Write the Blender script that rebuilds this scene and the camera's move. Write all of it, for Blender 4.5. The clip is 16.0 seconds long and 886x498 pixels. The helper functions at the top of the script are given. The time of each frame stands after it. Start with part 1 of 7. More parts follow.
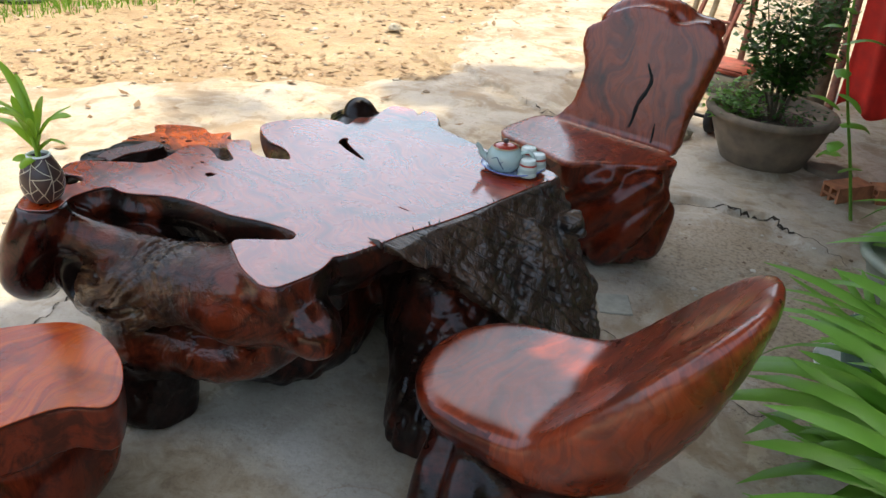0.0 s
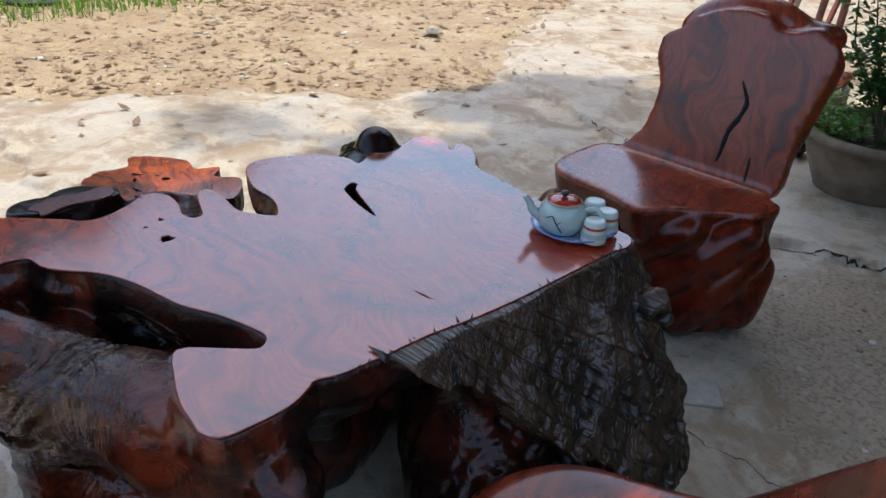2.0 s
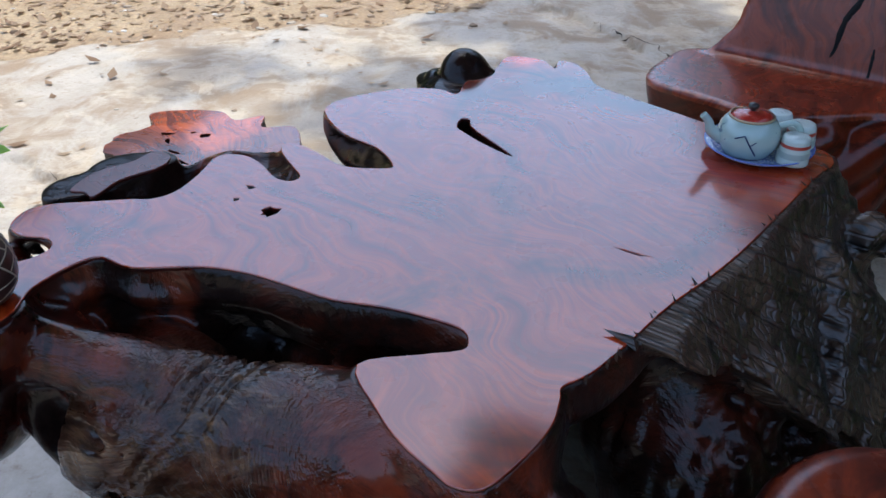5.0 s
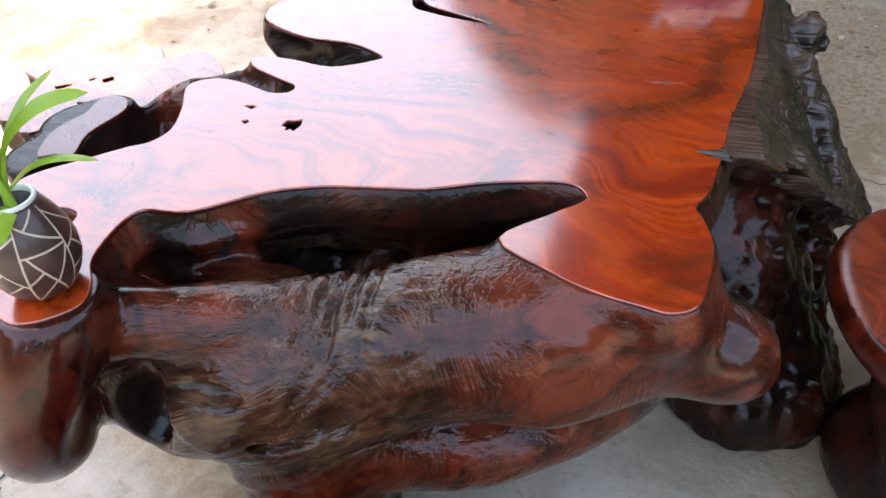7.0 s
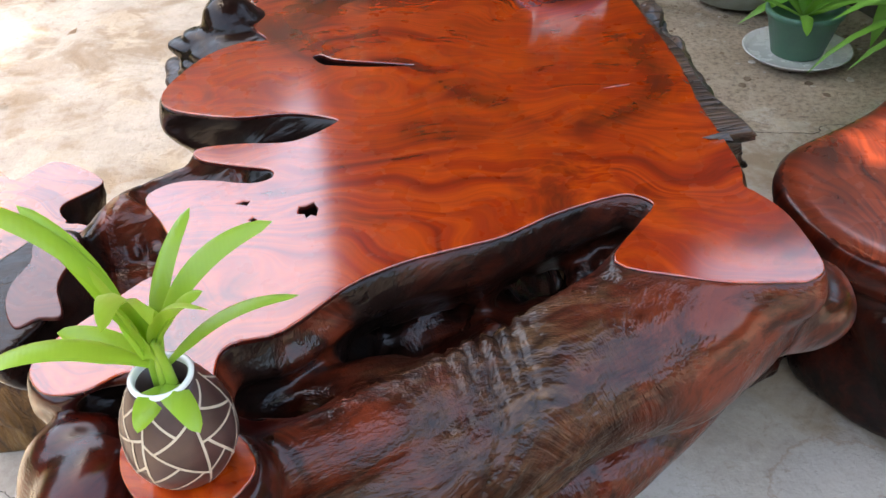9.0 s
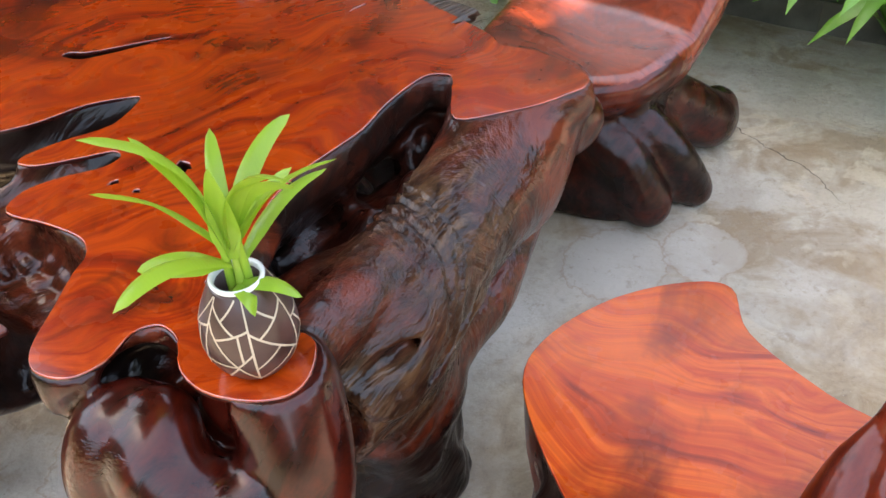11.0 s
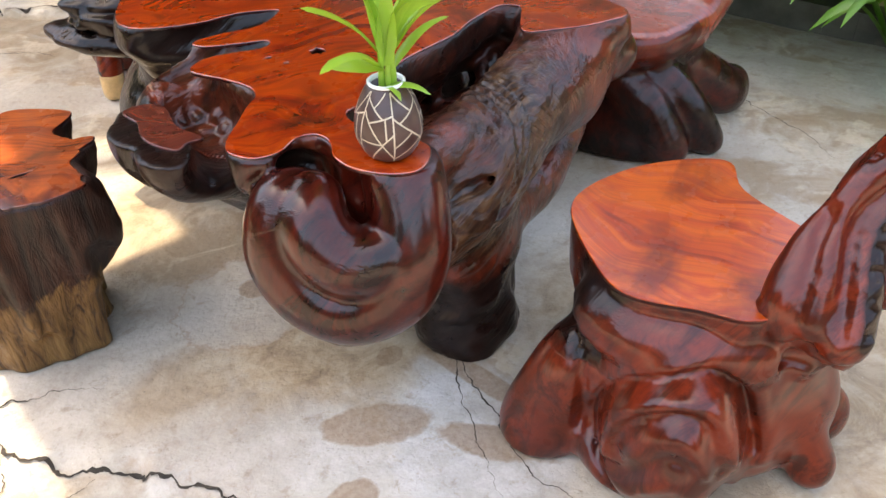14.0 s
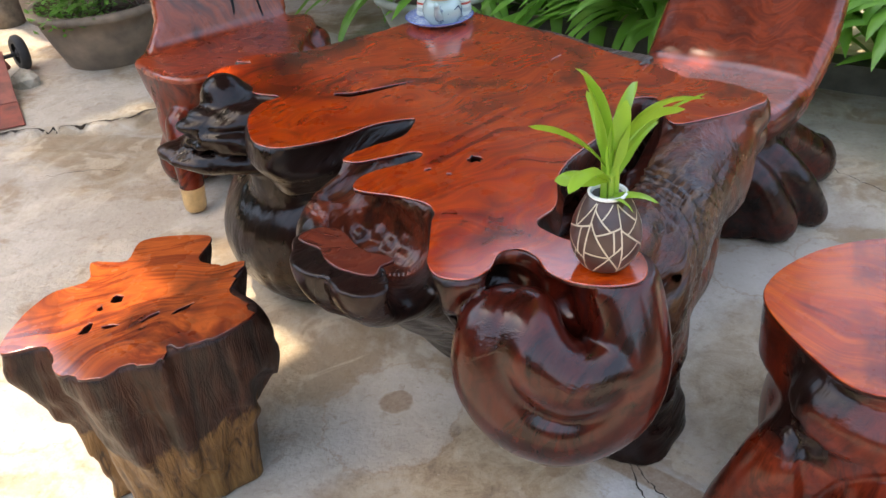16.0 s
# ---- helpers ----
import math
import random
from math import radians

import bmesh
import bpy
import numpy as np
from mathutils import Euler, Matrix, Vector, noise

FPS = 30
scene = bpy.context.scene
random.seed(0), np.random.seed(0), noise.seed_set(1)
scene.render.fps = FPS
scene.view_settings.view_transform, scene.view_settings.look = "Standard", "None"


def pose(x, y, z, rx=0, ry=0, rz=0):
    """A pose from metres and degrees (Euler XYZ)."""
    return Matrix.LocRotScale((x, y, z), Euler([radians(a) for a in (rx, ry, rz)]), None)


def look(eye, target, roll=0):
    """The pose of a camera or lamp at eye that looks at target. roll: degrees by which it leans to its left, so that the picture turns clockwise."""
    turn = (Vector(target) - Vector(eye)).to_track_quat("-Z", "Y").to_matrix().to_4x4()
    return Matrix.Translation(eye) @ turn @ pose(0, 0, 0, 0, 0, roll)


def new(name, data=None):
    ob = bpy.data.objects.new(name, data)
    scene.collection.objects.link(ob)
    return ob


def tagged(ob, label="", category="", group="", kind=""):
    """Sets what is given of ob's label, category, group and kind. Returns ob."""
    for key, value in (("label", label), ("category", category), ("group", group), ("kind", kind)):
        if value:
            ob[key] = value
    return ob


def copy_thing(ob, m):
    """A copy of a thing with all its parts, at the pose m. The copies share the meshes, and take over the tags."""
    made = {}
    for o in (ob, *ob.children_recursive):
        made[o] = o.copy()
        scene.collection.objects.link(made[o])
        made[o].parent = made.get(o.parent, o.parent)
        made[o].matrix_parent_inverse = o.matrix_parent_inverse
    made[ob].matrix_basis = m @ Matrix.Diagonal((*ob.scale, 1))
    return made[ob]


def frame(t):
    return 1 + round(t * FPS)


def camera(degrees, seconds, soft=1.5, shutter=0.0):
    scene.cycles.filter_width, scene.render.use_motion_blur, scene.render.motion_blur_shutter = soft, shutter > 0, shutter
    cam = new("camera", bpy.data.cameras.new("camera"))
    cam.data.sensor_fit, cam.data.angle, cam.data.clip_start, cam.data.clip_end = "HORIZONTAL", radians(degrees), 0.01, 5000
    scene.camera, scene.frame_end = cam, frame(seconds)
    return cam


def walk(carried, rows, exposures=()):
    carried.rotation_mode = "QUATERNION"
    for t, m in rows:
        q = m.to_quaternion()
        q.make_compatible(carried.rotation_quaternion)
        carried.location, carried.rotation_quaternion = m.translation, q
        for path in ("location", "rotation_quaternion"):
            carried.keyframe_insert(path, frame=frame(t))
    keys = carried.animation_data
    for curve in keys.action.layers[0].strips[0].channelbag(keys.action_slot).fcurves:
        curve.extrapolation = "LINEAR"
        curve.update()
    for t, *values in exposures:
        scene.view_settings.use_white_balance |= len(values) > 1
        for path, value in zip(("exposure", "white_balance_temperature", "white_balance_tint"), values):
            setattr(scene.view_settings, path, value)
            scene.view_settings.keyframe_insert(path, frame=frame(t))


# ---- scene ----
from mathutils.geometry import tessellate_polygon

cam = camera(55.6, 16.0)
PATH = [
    (0, (1.703, 1.099, 1.435), (0.574, 2.468, 0.513), 3.8),
    (0.5, (1.568, 1.189, 1.406), (0.446, 2.572, 0.495), 2.9),
    (1, (1.451, 1.279, 1.398), (0.333, 2.668, 0.492), 1.9),
    (1.5, (1.375, 1.439, 1.36), (0.221, 2.795, 0.45), 2.4),
    (2, (1.316, 1.572, 1.327), (0.112, 2.871, 0.397), 2.9),
    (2.5, (1.218, 1.606, 1.285), (0.004, 2.878, 0.333), 1.9),
    (3, (1.131, 1.612, 1.257), (-0.061, 2.882, 0.275), 1.0),
    (3.5, (1.061, 1.588, 1.221), (-0.104, 2.849, 0.195), 2.1),
    (3.7, (1.036, 1.575, 1.205), (-0.126, 2.817, 0.152), 2.5),
    (5.8, (0.691, 1.549, 1.161), (-0.178, 2.977, 0.062), -2.7),
    (6, (0.665, 1.535, 1.143), (-0.141, 2.979, 0.018), -3.0),
    (6.5, (0.571, 1.434, 1.144), (-0.077, 2.891, -0.063), -4.1),
    (7, (0.474, 1.361, 1.143), (-0.072, 2.826, -0.104), -4.2),
    (7.5, (0.36, 1.362, 1.126), (-0.071, 2.876, -0.108), -4.8),
    (8, (0.188, 1.379, 1.155), (-0.03, 2.934, -0.084), -4.1),
    (8.2, (0.149, 1.375, 1.16), (0.018, 2.938, -0.081), -3.4),
    (10.3, (-0.297, 1.367, 1.201), (0.437, 2.742, -0.051), -5.4),
    (10.5, (-0.333, 1.366, 1.196), (0.494, 2.669, -0.076), -4.6),
    (11, (-0.437, 1.296, 1.203), (0.543, 2.464, -0.092), -3.5),
    (11.5, (-0.51, 1.233, 1.203), (0.543, 2.331, -0.095), -4.0),
    (12, (-0.554, 1.193, 1.193), (0.54, 2.247, -0.108), -4.6),
    (12.5, (-0.571, 1.152, 1.17), (0.532, 2.189, -0.137), -4.5),
    (13, (-0.609, 1.057, 1.151), (0.454, 2.142, -0.15), -3.2),
    (13.5, (-0.677, 1.005, 1.164), (0.342, 2.173, -0.1), -1.9),
    (14, (-0.821, 0.998, 1.19), (0.179, 2.241, -0.017), -1.1),
    (14.5, (-0.955, 1.018, 1.207), (0.022, 2.329, 0.056), -1.0),
    (15, (-1.037, 1.059, 1.217), (-0.066, 2.414, 0.111), -1.4),
    (15.5, (-1.052, 1.135, 1.223), (-0.046, 2.488, 0.148), -2.8),
    (16, (-1.029, 1.28, 1.229), (0.073, 2.563, 0.161), -4.3),
]

# exposure follows the clip's camera, which brightens on the way
EXPOSURES = [(0.0, 1.95, 8100, 4), (1.5, 1.5, 7100, 5), (3.5, 1.4, 6100, 6), (6.0, 1.74, 6100, 6), (6.5, 2.25, 6600, 8), (7.0, 2.80, 7900, 10), (8.0, 2.8, 7900, 10),
             (10.5, 2.95, 8300, 10), (13.5, 2.9, 8200, 10), (15.0, 2.65, 7900, 10), (16.0, 2.55, 7800, 10)]
walk(cam, [(t, look(eye, target, roll)) for t, eye, target, roll in PATH], EXPOSURES)

# ---- world and sun ----
SUN_EL, SUN_AZ = 74.0, 35.0          # degrees; azimuth west of +y
sun_dir = Vector((-math.sin(radians(SUN_AZ)) * math.cos(radians(SUN_EL)),
                  math.cos(radians(SUN_AZ)) * math.cos(radians(SUN_EL)), math.sin(radians(SUN_EL))))
world = bpy.data.worlds.new("sky")
scene.world = world
world.use_nodes = True
wn = world.node_tree
sky = wn.nodes.new("ShaderNodeTexSky")
sky.sky_type = "NISHITA"
sky.sun_disc = False
sky.sun_elevation = radians(SUN_EL)
sky.sun_rotation = radians(-SUN_AZ)
sky.dust_density = 2.0
wn.nodes["Background"].inputs["Strength"].default_value = 0.15
wn.links.new(sky.outputs[0], wn.nodes["Background"].inputs["Color"])
sun = new("sun", bpy.data.lights.new("sun", "SUN"))
sun.data.energy = 1.25
sun.data.angle = radians(1.0)
sun.data.color = (1.0, 0.95, 0.86)
sun.matrix_world = look((0, 0, 20), Vector((0, 0, 20)) - sun_dir)

# ---- materials ----


class Mat:
    """A small builder of node materials."""

    def __init__(self, name):
        self.m = bpy.data.materials.new(name)
        self.m.use_nodes = True
        self.t = self.m.node_tree
        self.b = self.t.nodes["Principled BSDF"]
        self.geo = self.n("ShaderNodeNewGeometry").outputs["Position"]

    def n(self, kind, **props):
        node = self.t.nodes.new(kind)
        for k, v in props.items():
            setattr(node, k, v)
        return node

    def put(self, node, **vals):
        for k, v in vals.items():
            sock = node.inputs[k.replace("_", " ")]
            if hasattr(v, "is_linked") or hasattr(v, "links"):
                self.t.links.new(v, sock)
            else:
                sock.default_value = v
        return node

    def at(self, scale=(1, 1, 1), rot=(0, 0, 0), src=None):
        """Turned first, then scaled along the turned axes."""
        turn = self.n("ShaderNodeMapping")
        self.t.links.new(src or self.geo, turn.inputs["Vector"])
        turn.inputs["Rotation"].default_value = [radians(a) for a in rot]
        node = self.n("ShaderNodeMapping")
        self.t.links.new(turn.outputs[0], node.inputs["Vector"])
        node.inputs["Scale"].default_value = scale
        return node.outputs[0]

    def noise(self, scale, detail=4.0, rough=0.55, distort=0.0, vec=None):
        node = self.n("ShaderNodeTexNoise")
        self.put(node, Scale=scale, Detail=detail, Roughness=rough, Distortion=distort)
        self.t.links.new(vec or self.geo, node.inputs["Vector"])
        return node.outputs["Fac"]

    def voronoi(self, scale, feature="DISTANCE_TO_EDGE", vec=None, rnd=1.0):
        node = self.n("ShaderNodeTexVoronoi", feature=feature)
        self.put(node, Scale=scale, Randomness=rnd)
        self.t.links.new(vec or self.geo, node.inputs["Vector"])
        return node.outputs["Distance"]

    def wave(self, scale, distort, detail=3.0, dscale=1.0, vec=None, kind="BANDS", direction="X"):
        node = self.n("ShaderNodeTexWave", wave_type=kind)
        if kind == "BANDS":
            node.bands_direction = direction
        self.put(node, Scale=scale, Distortion=distort, Detail=detail)
        node.inputs["Detail Scale"].default_value = dscale
        self.t.links.new(vec or self.geo, node.inputs["Vector"])
        return node.outputs["Fac"]

    def ramp(self, fac, *stops):
        node = self.n("ShaderNodeValToRGB")
        el = node.color_ramp.elements
        while len(el) < len(stops):
            el.new(0.5)
        for e, (pos, col) in zip(el, stops):
            e.position = pos
            e.color = (*col, 1) if isinstance(col, tuple) else (col, col, col, 1)
        self.t.links.new(fac, node.inputs[0])
        return node.outputs["Color"]

    def mix(self, fac, a, b, blend="MIX"):
        node = self.n("ShaderNodeMix", data_type="RGBA", blend_type=blend)
        for sock, v in ((node.inputs[0], fac), (node.inputs[6], a), (node.inputs[7], b)):
            if isinstance(v, tuple):
                sock.default_value = (*v, 1)
            elif isinstance(v, (int, float)):
                sock.default_value = v
            else:
                self.t.links.new(v, sock)
        return node.outputs[2]

    def math(self, op, a, b=0.0):
        node = self.n("ShaderNodeMath", operation=op)
        for sock, v in zip(node.inputs, (a, b)):
            if isinstance(v, (int, float)):
                sock.default_value = v
            else:
                self.t.links.new(v, sock)
        return node.outputs[0]

    def attr(self, name):
        return self.n("ShaderNodeAttribute", attribute_name=name).outputs["Fac"]

    def random(self):
        return self.n("ShaderNodeObjectInfo").outputs["Random"]

    def bump(self, height, strength=0.3, distance=0.005, base=None):
        node = self.n("ShaderNodeBump")
        self.put(node, Strength=strength, Distance=distance)
        self.t.links.new(height, node.inputs["Height"])
        if base:
            self.t.links.new(base, node.inputs["Normal"])
        return node.outputs[0]

    def done(self, color=None, rough=None, normal=None, metal=0.0, coat=0.0, coat_rough=0.05, ior=1.5, sub=0.0):
        for name, v in (("Base Color", color), ("Roughness", rough), ("Normal", normal)):
            if v is None:
                continue
            if isinstance(v, tuple):
                self.b.inputs[name].default_value = (*v, 1)
            elif isinstance(v, (int, float)):
                self.b.inputs[name].default_value = v
            else:
                self.t.links.new(v, self.b.inputs[name])
        if normal is not None and coat > 0:
            self.t.links.new(normal, self.b.inputs["Coat Normal"])
        self.b.inputs["Metallic"].default_value = metal
        self.b.inputs["Coat Weight"].default_value = coat
        self.b.inputs["Coat Roughness"].default_value = coat_rough
        self.b.inputs["IOR"].default_value = ior
        return self.m


def polished_wood(name, light, mid, dark, turn=0.0, swirl=2.6, coat_rough=0.09, streak=0.5, coat_ior=1.65, rim=((0.008, 0.002, 0.002), (0.060, 0.006, 0.003))):
    """Varnished cut face: flowing figure, dark streaks, a clear glossy coat."""
    k = Mat(name)
    warp = k.n("ShaderNodeTexNoise")
    k.put(warp, Scale=3.0, Detail=2.0)
    k.t.links.new(k.geo, warp.inputs["Vector"])
    bent = k.n("ShaderNodeVectorMath", operation="MULTIPLY_ADD")
    k.t.links.new(warp.outputs["Color"], bent.inputs[0])
    bent.inputs[1].default_value = (0.42, 0.42, 0.0)
    k.t.links.new(k.geo, bent.inputs[2])
    vec = k.at((1.0, 5.0, 1.0), (0, 0, turn), bent.outputs[0])
    fig = k.noise(swirl, 6, 0.58, 0.9, vec)
    fine = k.noise(26, 6, 0.65, 0.3, k.at((0.7, 9, 1), (0, 0, turn), bent.outputs[0]))
    c = k.ramp(fig, (0.28, dark), (0.40, mid), (0.49, light), (0.55, mid), (0.63, light), (0.74, mid), (0.85, dark))
    c = k.mix(k.ramp(fine, (0.34, 0.20), (0.54, 0.0)), c, tuple(0.5 * (a + b) for a, b in zip(mid, dark)))
    lines = k.wave(7.0, 3.5, 4.0, 1.2, vec=k.at((0.35, 2.0, 0.35), (0, 0, turn), bent.outputs[0]), direction="Y")
    c = k.mix(k.ramp(lines, (0.0, 0.14), (0.25, 0.0)), c, tuple(0.35 * a + 0.5 * b for a, b in zip(mid, dark)))
    warped = k.n("ShaderNodeVectorMath", operation="MULTIPLY_ADD")
    k.t.links.new(k.n("ShaderNodeTexNoise").outputs["Color"], warped.inputs[0])
    warped.inputs[1].default_value = (0.05, 0.05, 0.0)
    k.t.links.new(bent.outputs[0], warped.inputs[2])
    knot = k.voronoi(4.2, "F1", k.at((1, 1.7, 0.0), (0, 0, turn), warped.outputs[0]))
    c = k.mix(k.ramp(knot, (0.03, 0.7), (0.08, 0.15), (0.11, 0.35), (0.17, 0.0)), c, dark)
    patch = k.ramp(k.noise(2.6, 5, 0.60, 2.2), (0.50, 0.0), (0.70, streak))
    c = k.mix(patch, c, dark)
    edge = k.ramp(k.attr("rim"), (0.25, 0.0), (0.75, 1.0))
    side = k.noise(4.0, 7, 0.66, 1.8, k.at((1, 1, 0.5)))
    low, high = rim
    half = tuple(0.5 * (a + b) for a, b in zip(low, high))
    c = k.mix(edge, c, k.ramp(side, (0.30, low), (0.46, half), (0.56, high), (0.66, half), (0.78, high)))
    r = k.ramp(k.noise(14, 3), (0.3, 0.22), (0.8, 0.36))
    nrm = k.bump(k.math("ADD", k.noise(5.0, 2, 0.4), k.math("MULTIPLY", fine, 0.05)), 0.03, 0.02)
    k.done(c, r, nrm, coat=1.0, coat_rough=coat_rough)
    k.b.inputs["Coat IOR"].default_value = coat_ior
    k.b.inputs["Specular IOR Level"].default_value = 0.15
    k.t.links.new(k.math("ADD", k.math("MULTIPLY", edge, 0.14), coat_rough), k.b.inputs["Coat Roughness"])
    k.t.links.new(k.math("SUBTRACT", 1.0, k.math("MULTIPLY", edge, 0.55)), k.b.inputs["Coat Weight"])
    return k.m


def root_wood(name, red, deep, bark, rough=0.26, fibre=0.6, tilt=(6, 30, 8), tan=(0.10, 0.052, 0.024), relief=0.02, coat=0.9, gloss=0.05, depth=0.006):
    """Varnished root. The attribute bark: 1 fibrous brown, 0 sanded red heartwood, -1 smooth black-brown, also
    painted-in shade.
    """
    k = Mat(name)
    raw = k.attr("bark")
    fig = k.noise(4.0, 7, 0.66, 1.8, k.at((1, 1, 0.5)))
    line = k.noise(9.0, 8, 0.7, 1.6, k.at((0.35, 1.6, 1.2), tilt))
    half = tuple(0.5 * (a + b) for a, b in zip(red, deep))
    sm = k.ramp(fig, (0.30, deep), (0.46, half), (0.56, red), (0.66, half), (0.78, red))
    sm = k.mix(k.ramp(line, (0.40, 0.85), (0.54, 0.0)), sm, tuple(0.6 * v for v in deep))
    bent = k.n("ShaderNodeVectorMath", operation="MULTIPLY_ADD")
    warp = k.n("ShaderNodeTexNoise")
    k.put(warp, Scale=6.0, Detail=2.0)
    k.t.links.new(k.geo, warp.inputs["Vector"])
    k.t.links.new(warp.outputs["Color"], bent.inputs[0])
    bent.inputs[1].default_value = (0.07, 0.07, 0.07)
    k.t.links.new(k.geo, bent.inputs[2])
    fib = k.noise(70, 4, 0.55, 0.0, k.at((0.07, 1.0, 1.0), tilt, bent.outputs[0]))
    coarse = k.noise(22, 4, 0.55, 0.1, k.at((0.10, 1.0, 1.0), tilt, bent.outputs[0]))
    rawc = k.ramp(fib, (0.36, tuple(0.3 * v for v in bark)), (0.50, bark), (0.68, tuple(2.2 * v for v in bark)))
    rawc = k.mix(k.ramp(k.noise(6.0, 6, 0.68, 0.8, k.at((0.5, 1.3, 1.3), tilt)), (0.46, 0.0), (0.64, 0.8)), rawc, k.mix(k.ramp(fib, (0.42, 0.0), (0.60, 1.0)), bark, tan))
    rawc = k.mix(k.ramp(k.noise(3.4, 5, 0.62, 0.6, k.at((0.6, 1, 1), tilt)), (0.44, 0.0), (0.60, 0.85)), rawc, sm)
    rawc = k.mix(k.ramp(coarse, (0.34, 0.8), (0.46, 0.0)), rawc, tuple(0.2 * v for v in bark))
    spread = k.math("ADD", raw, k.math("MULTIPLY", k.math("SUBTRACT", k.noise(6, 6, 0.7, 0.6), 0.5), 1.3))
    w = k.ramp(spread, (0.15, 0.0), (0.80, 1.0))
    c = k.mix(w, sm, rawc)
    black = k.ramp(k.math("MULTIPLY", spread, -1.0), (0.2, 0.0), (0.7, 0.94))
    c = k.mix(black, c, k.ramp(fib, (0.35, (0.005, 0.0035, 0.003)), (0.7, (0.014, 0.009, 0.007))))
    r = k.mix(w, k.ramp(k.noise(12, 3), (0.3, 0.24), (0.8, 0.40)), k.ramp(fib, (0.35, rough + 0.25), (0.6, rough)))
    height = k.math("ADD", k.math("MULTIPLY", fib, 0.55), k.math("MULTIPLY", coarse, 1.5))
    height = k.math("MULTIPLY", height, k.math("ADD", k.math("ADD", w, relief), k.math("MULTIPLY", black, 0.45)))
    k.done(c, r, k.bump(height, fibre, depth), coat=coat, coat_rough=gloss)
    k.t.links.new(k.math("SUBTRACT", gloss + 0.12, k.math("MULTIPLY", w, 0.05)), k.b.inputs["Coat Roughness"])
    k.t.links.new(k.math("SUBTRACT", coat, k.math("MULTIPLY", black, 0.30)), k.b.inputs["Coat Weight"])
    k.b.inputs["Specular IOR Level"].default_value = 0.05
    k.b.inputs["Coat IOR"].default_value = 1.47
    return k.m


M_TOP = polished_wood("polished_tabletop", (0.52, 0.055, 0.003), (0.31, 0.019, 0.002), (0.018, 0.002, 0.0015), turn=12, streak=0.9, coat_ior=1.92, coat_rough=0.12)
M_SEAT = polished_wood("polished_seat", (0.60, 0.100, 0.008), (0.41, 0.042, 0.004), (0.10, 0.008, 0.002), turn=60, streak=0.75, coat_ior=1.33, coat_rough=0.18)
M_SEAT_DARK = polished_wood("polished_dark_seat", (0.32, 0.048, 0.016), (0.17, 0.024, 0.010), (0.040, 0.010, 0.007), turn=80, coat_rough=0.24, streak=0.6, coat_ior=1.5)
M_FACET = polished_wood("dull_sawn_facet", (0.16, 0.030, 0.014), (0.10, 0.016, 0.009), (0.020, 0.005, 0.004), turn=40, coat_rough=0.22, streak=0.6, coat_ior=1.45)
M_STOOL = polished_wood("polished_stool", (0.50, 0.10, 0.02), (0.20, 0.030, 0.010), (0.035, 0.010, 0.007), turn=30, streak=0.7)
M_ROOT = root_wood("varnished_root", (0.155, 0.024, 0.009), (0.024, 0.005, 0.003), (0.040, 0.017, 0.009), tan=(0.17, 0.090, 0.040), fibre=0.9, depth=0.007, coat=0.75, gloss=0.02)
M_CURL = root_wood("varnished_curl", (0.070, 0.007, 0.003), (0.010, 0.002, 0.0015), (0.020, 0.009, 0.005), coat=0.85, gloss=0.06)
M_CHAIR = root_wood("varnished_chair_root", (0.165, 0.019, 0.006), (0.060, 0.008, 0.004), (0.006, 0.005, 0.005), gloss=0.07, coat=0.8)



def trunk_wood():
    """Raw trunk: dark varnish above, tan weathered streaks towards the foot."""
    k = Mat("stool_trunk")
    streak = k.noise(9, 6, 0.62, 0.4, k.at((3.2, 3.2, 0.28)))
    fibre = k.noise(30, 6, 0.66, 0.8, k.at((1.5, 1.5, 0.22)))
    c = k.ramp(streak, (0.30, (0.006, 0.003, 0.002)), (0.46, (0.018, 0.006, 0.003)), (0.58, (0.042, 0.012, 0.005)), (0.75, (0.009, 0.004, 0.0025)))
    tan = k.ramp(k.math("ADD", k.math("MULTIPLY", k.attr("bark"), 0.62), k.noise(9, 7, 0.72, 0.8, k.at((1.3, 1.3, 0.5)))), (0.92, 0.0), (1.06, 0.9))
    c = k.mix(tan, c, k.ramp(fibre, (0.35, (0.05, 0.022, 0.008)), (0.52, (0.15, 0.072, 0.021)), (0.7, (0.24, 0.13, 0.043))))
    c = k.mix(k.ramp(fibre, (0.32, 0.7), (0.44, 0.0)), c, (0.010, 0.006, 0.004))
    k.done(c, k.ramp(fibre, (0.3, 0.6), (0.7, 0.42)), k.bump(k.math("ADD", fibre, k.math("MULTIPLY", streak, 1.2)), 0.6, 0.009), coat=0.25, coat_rough=0.25)
    k.b.inputs["Specular IOR Level"].default_value = 0.2
    return k.m


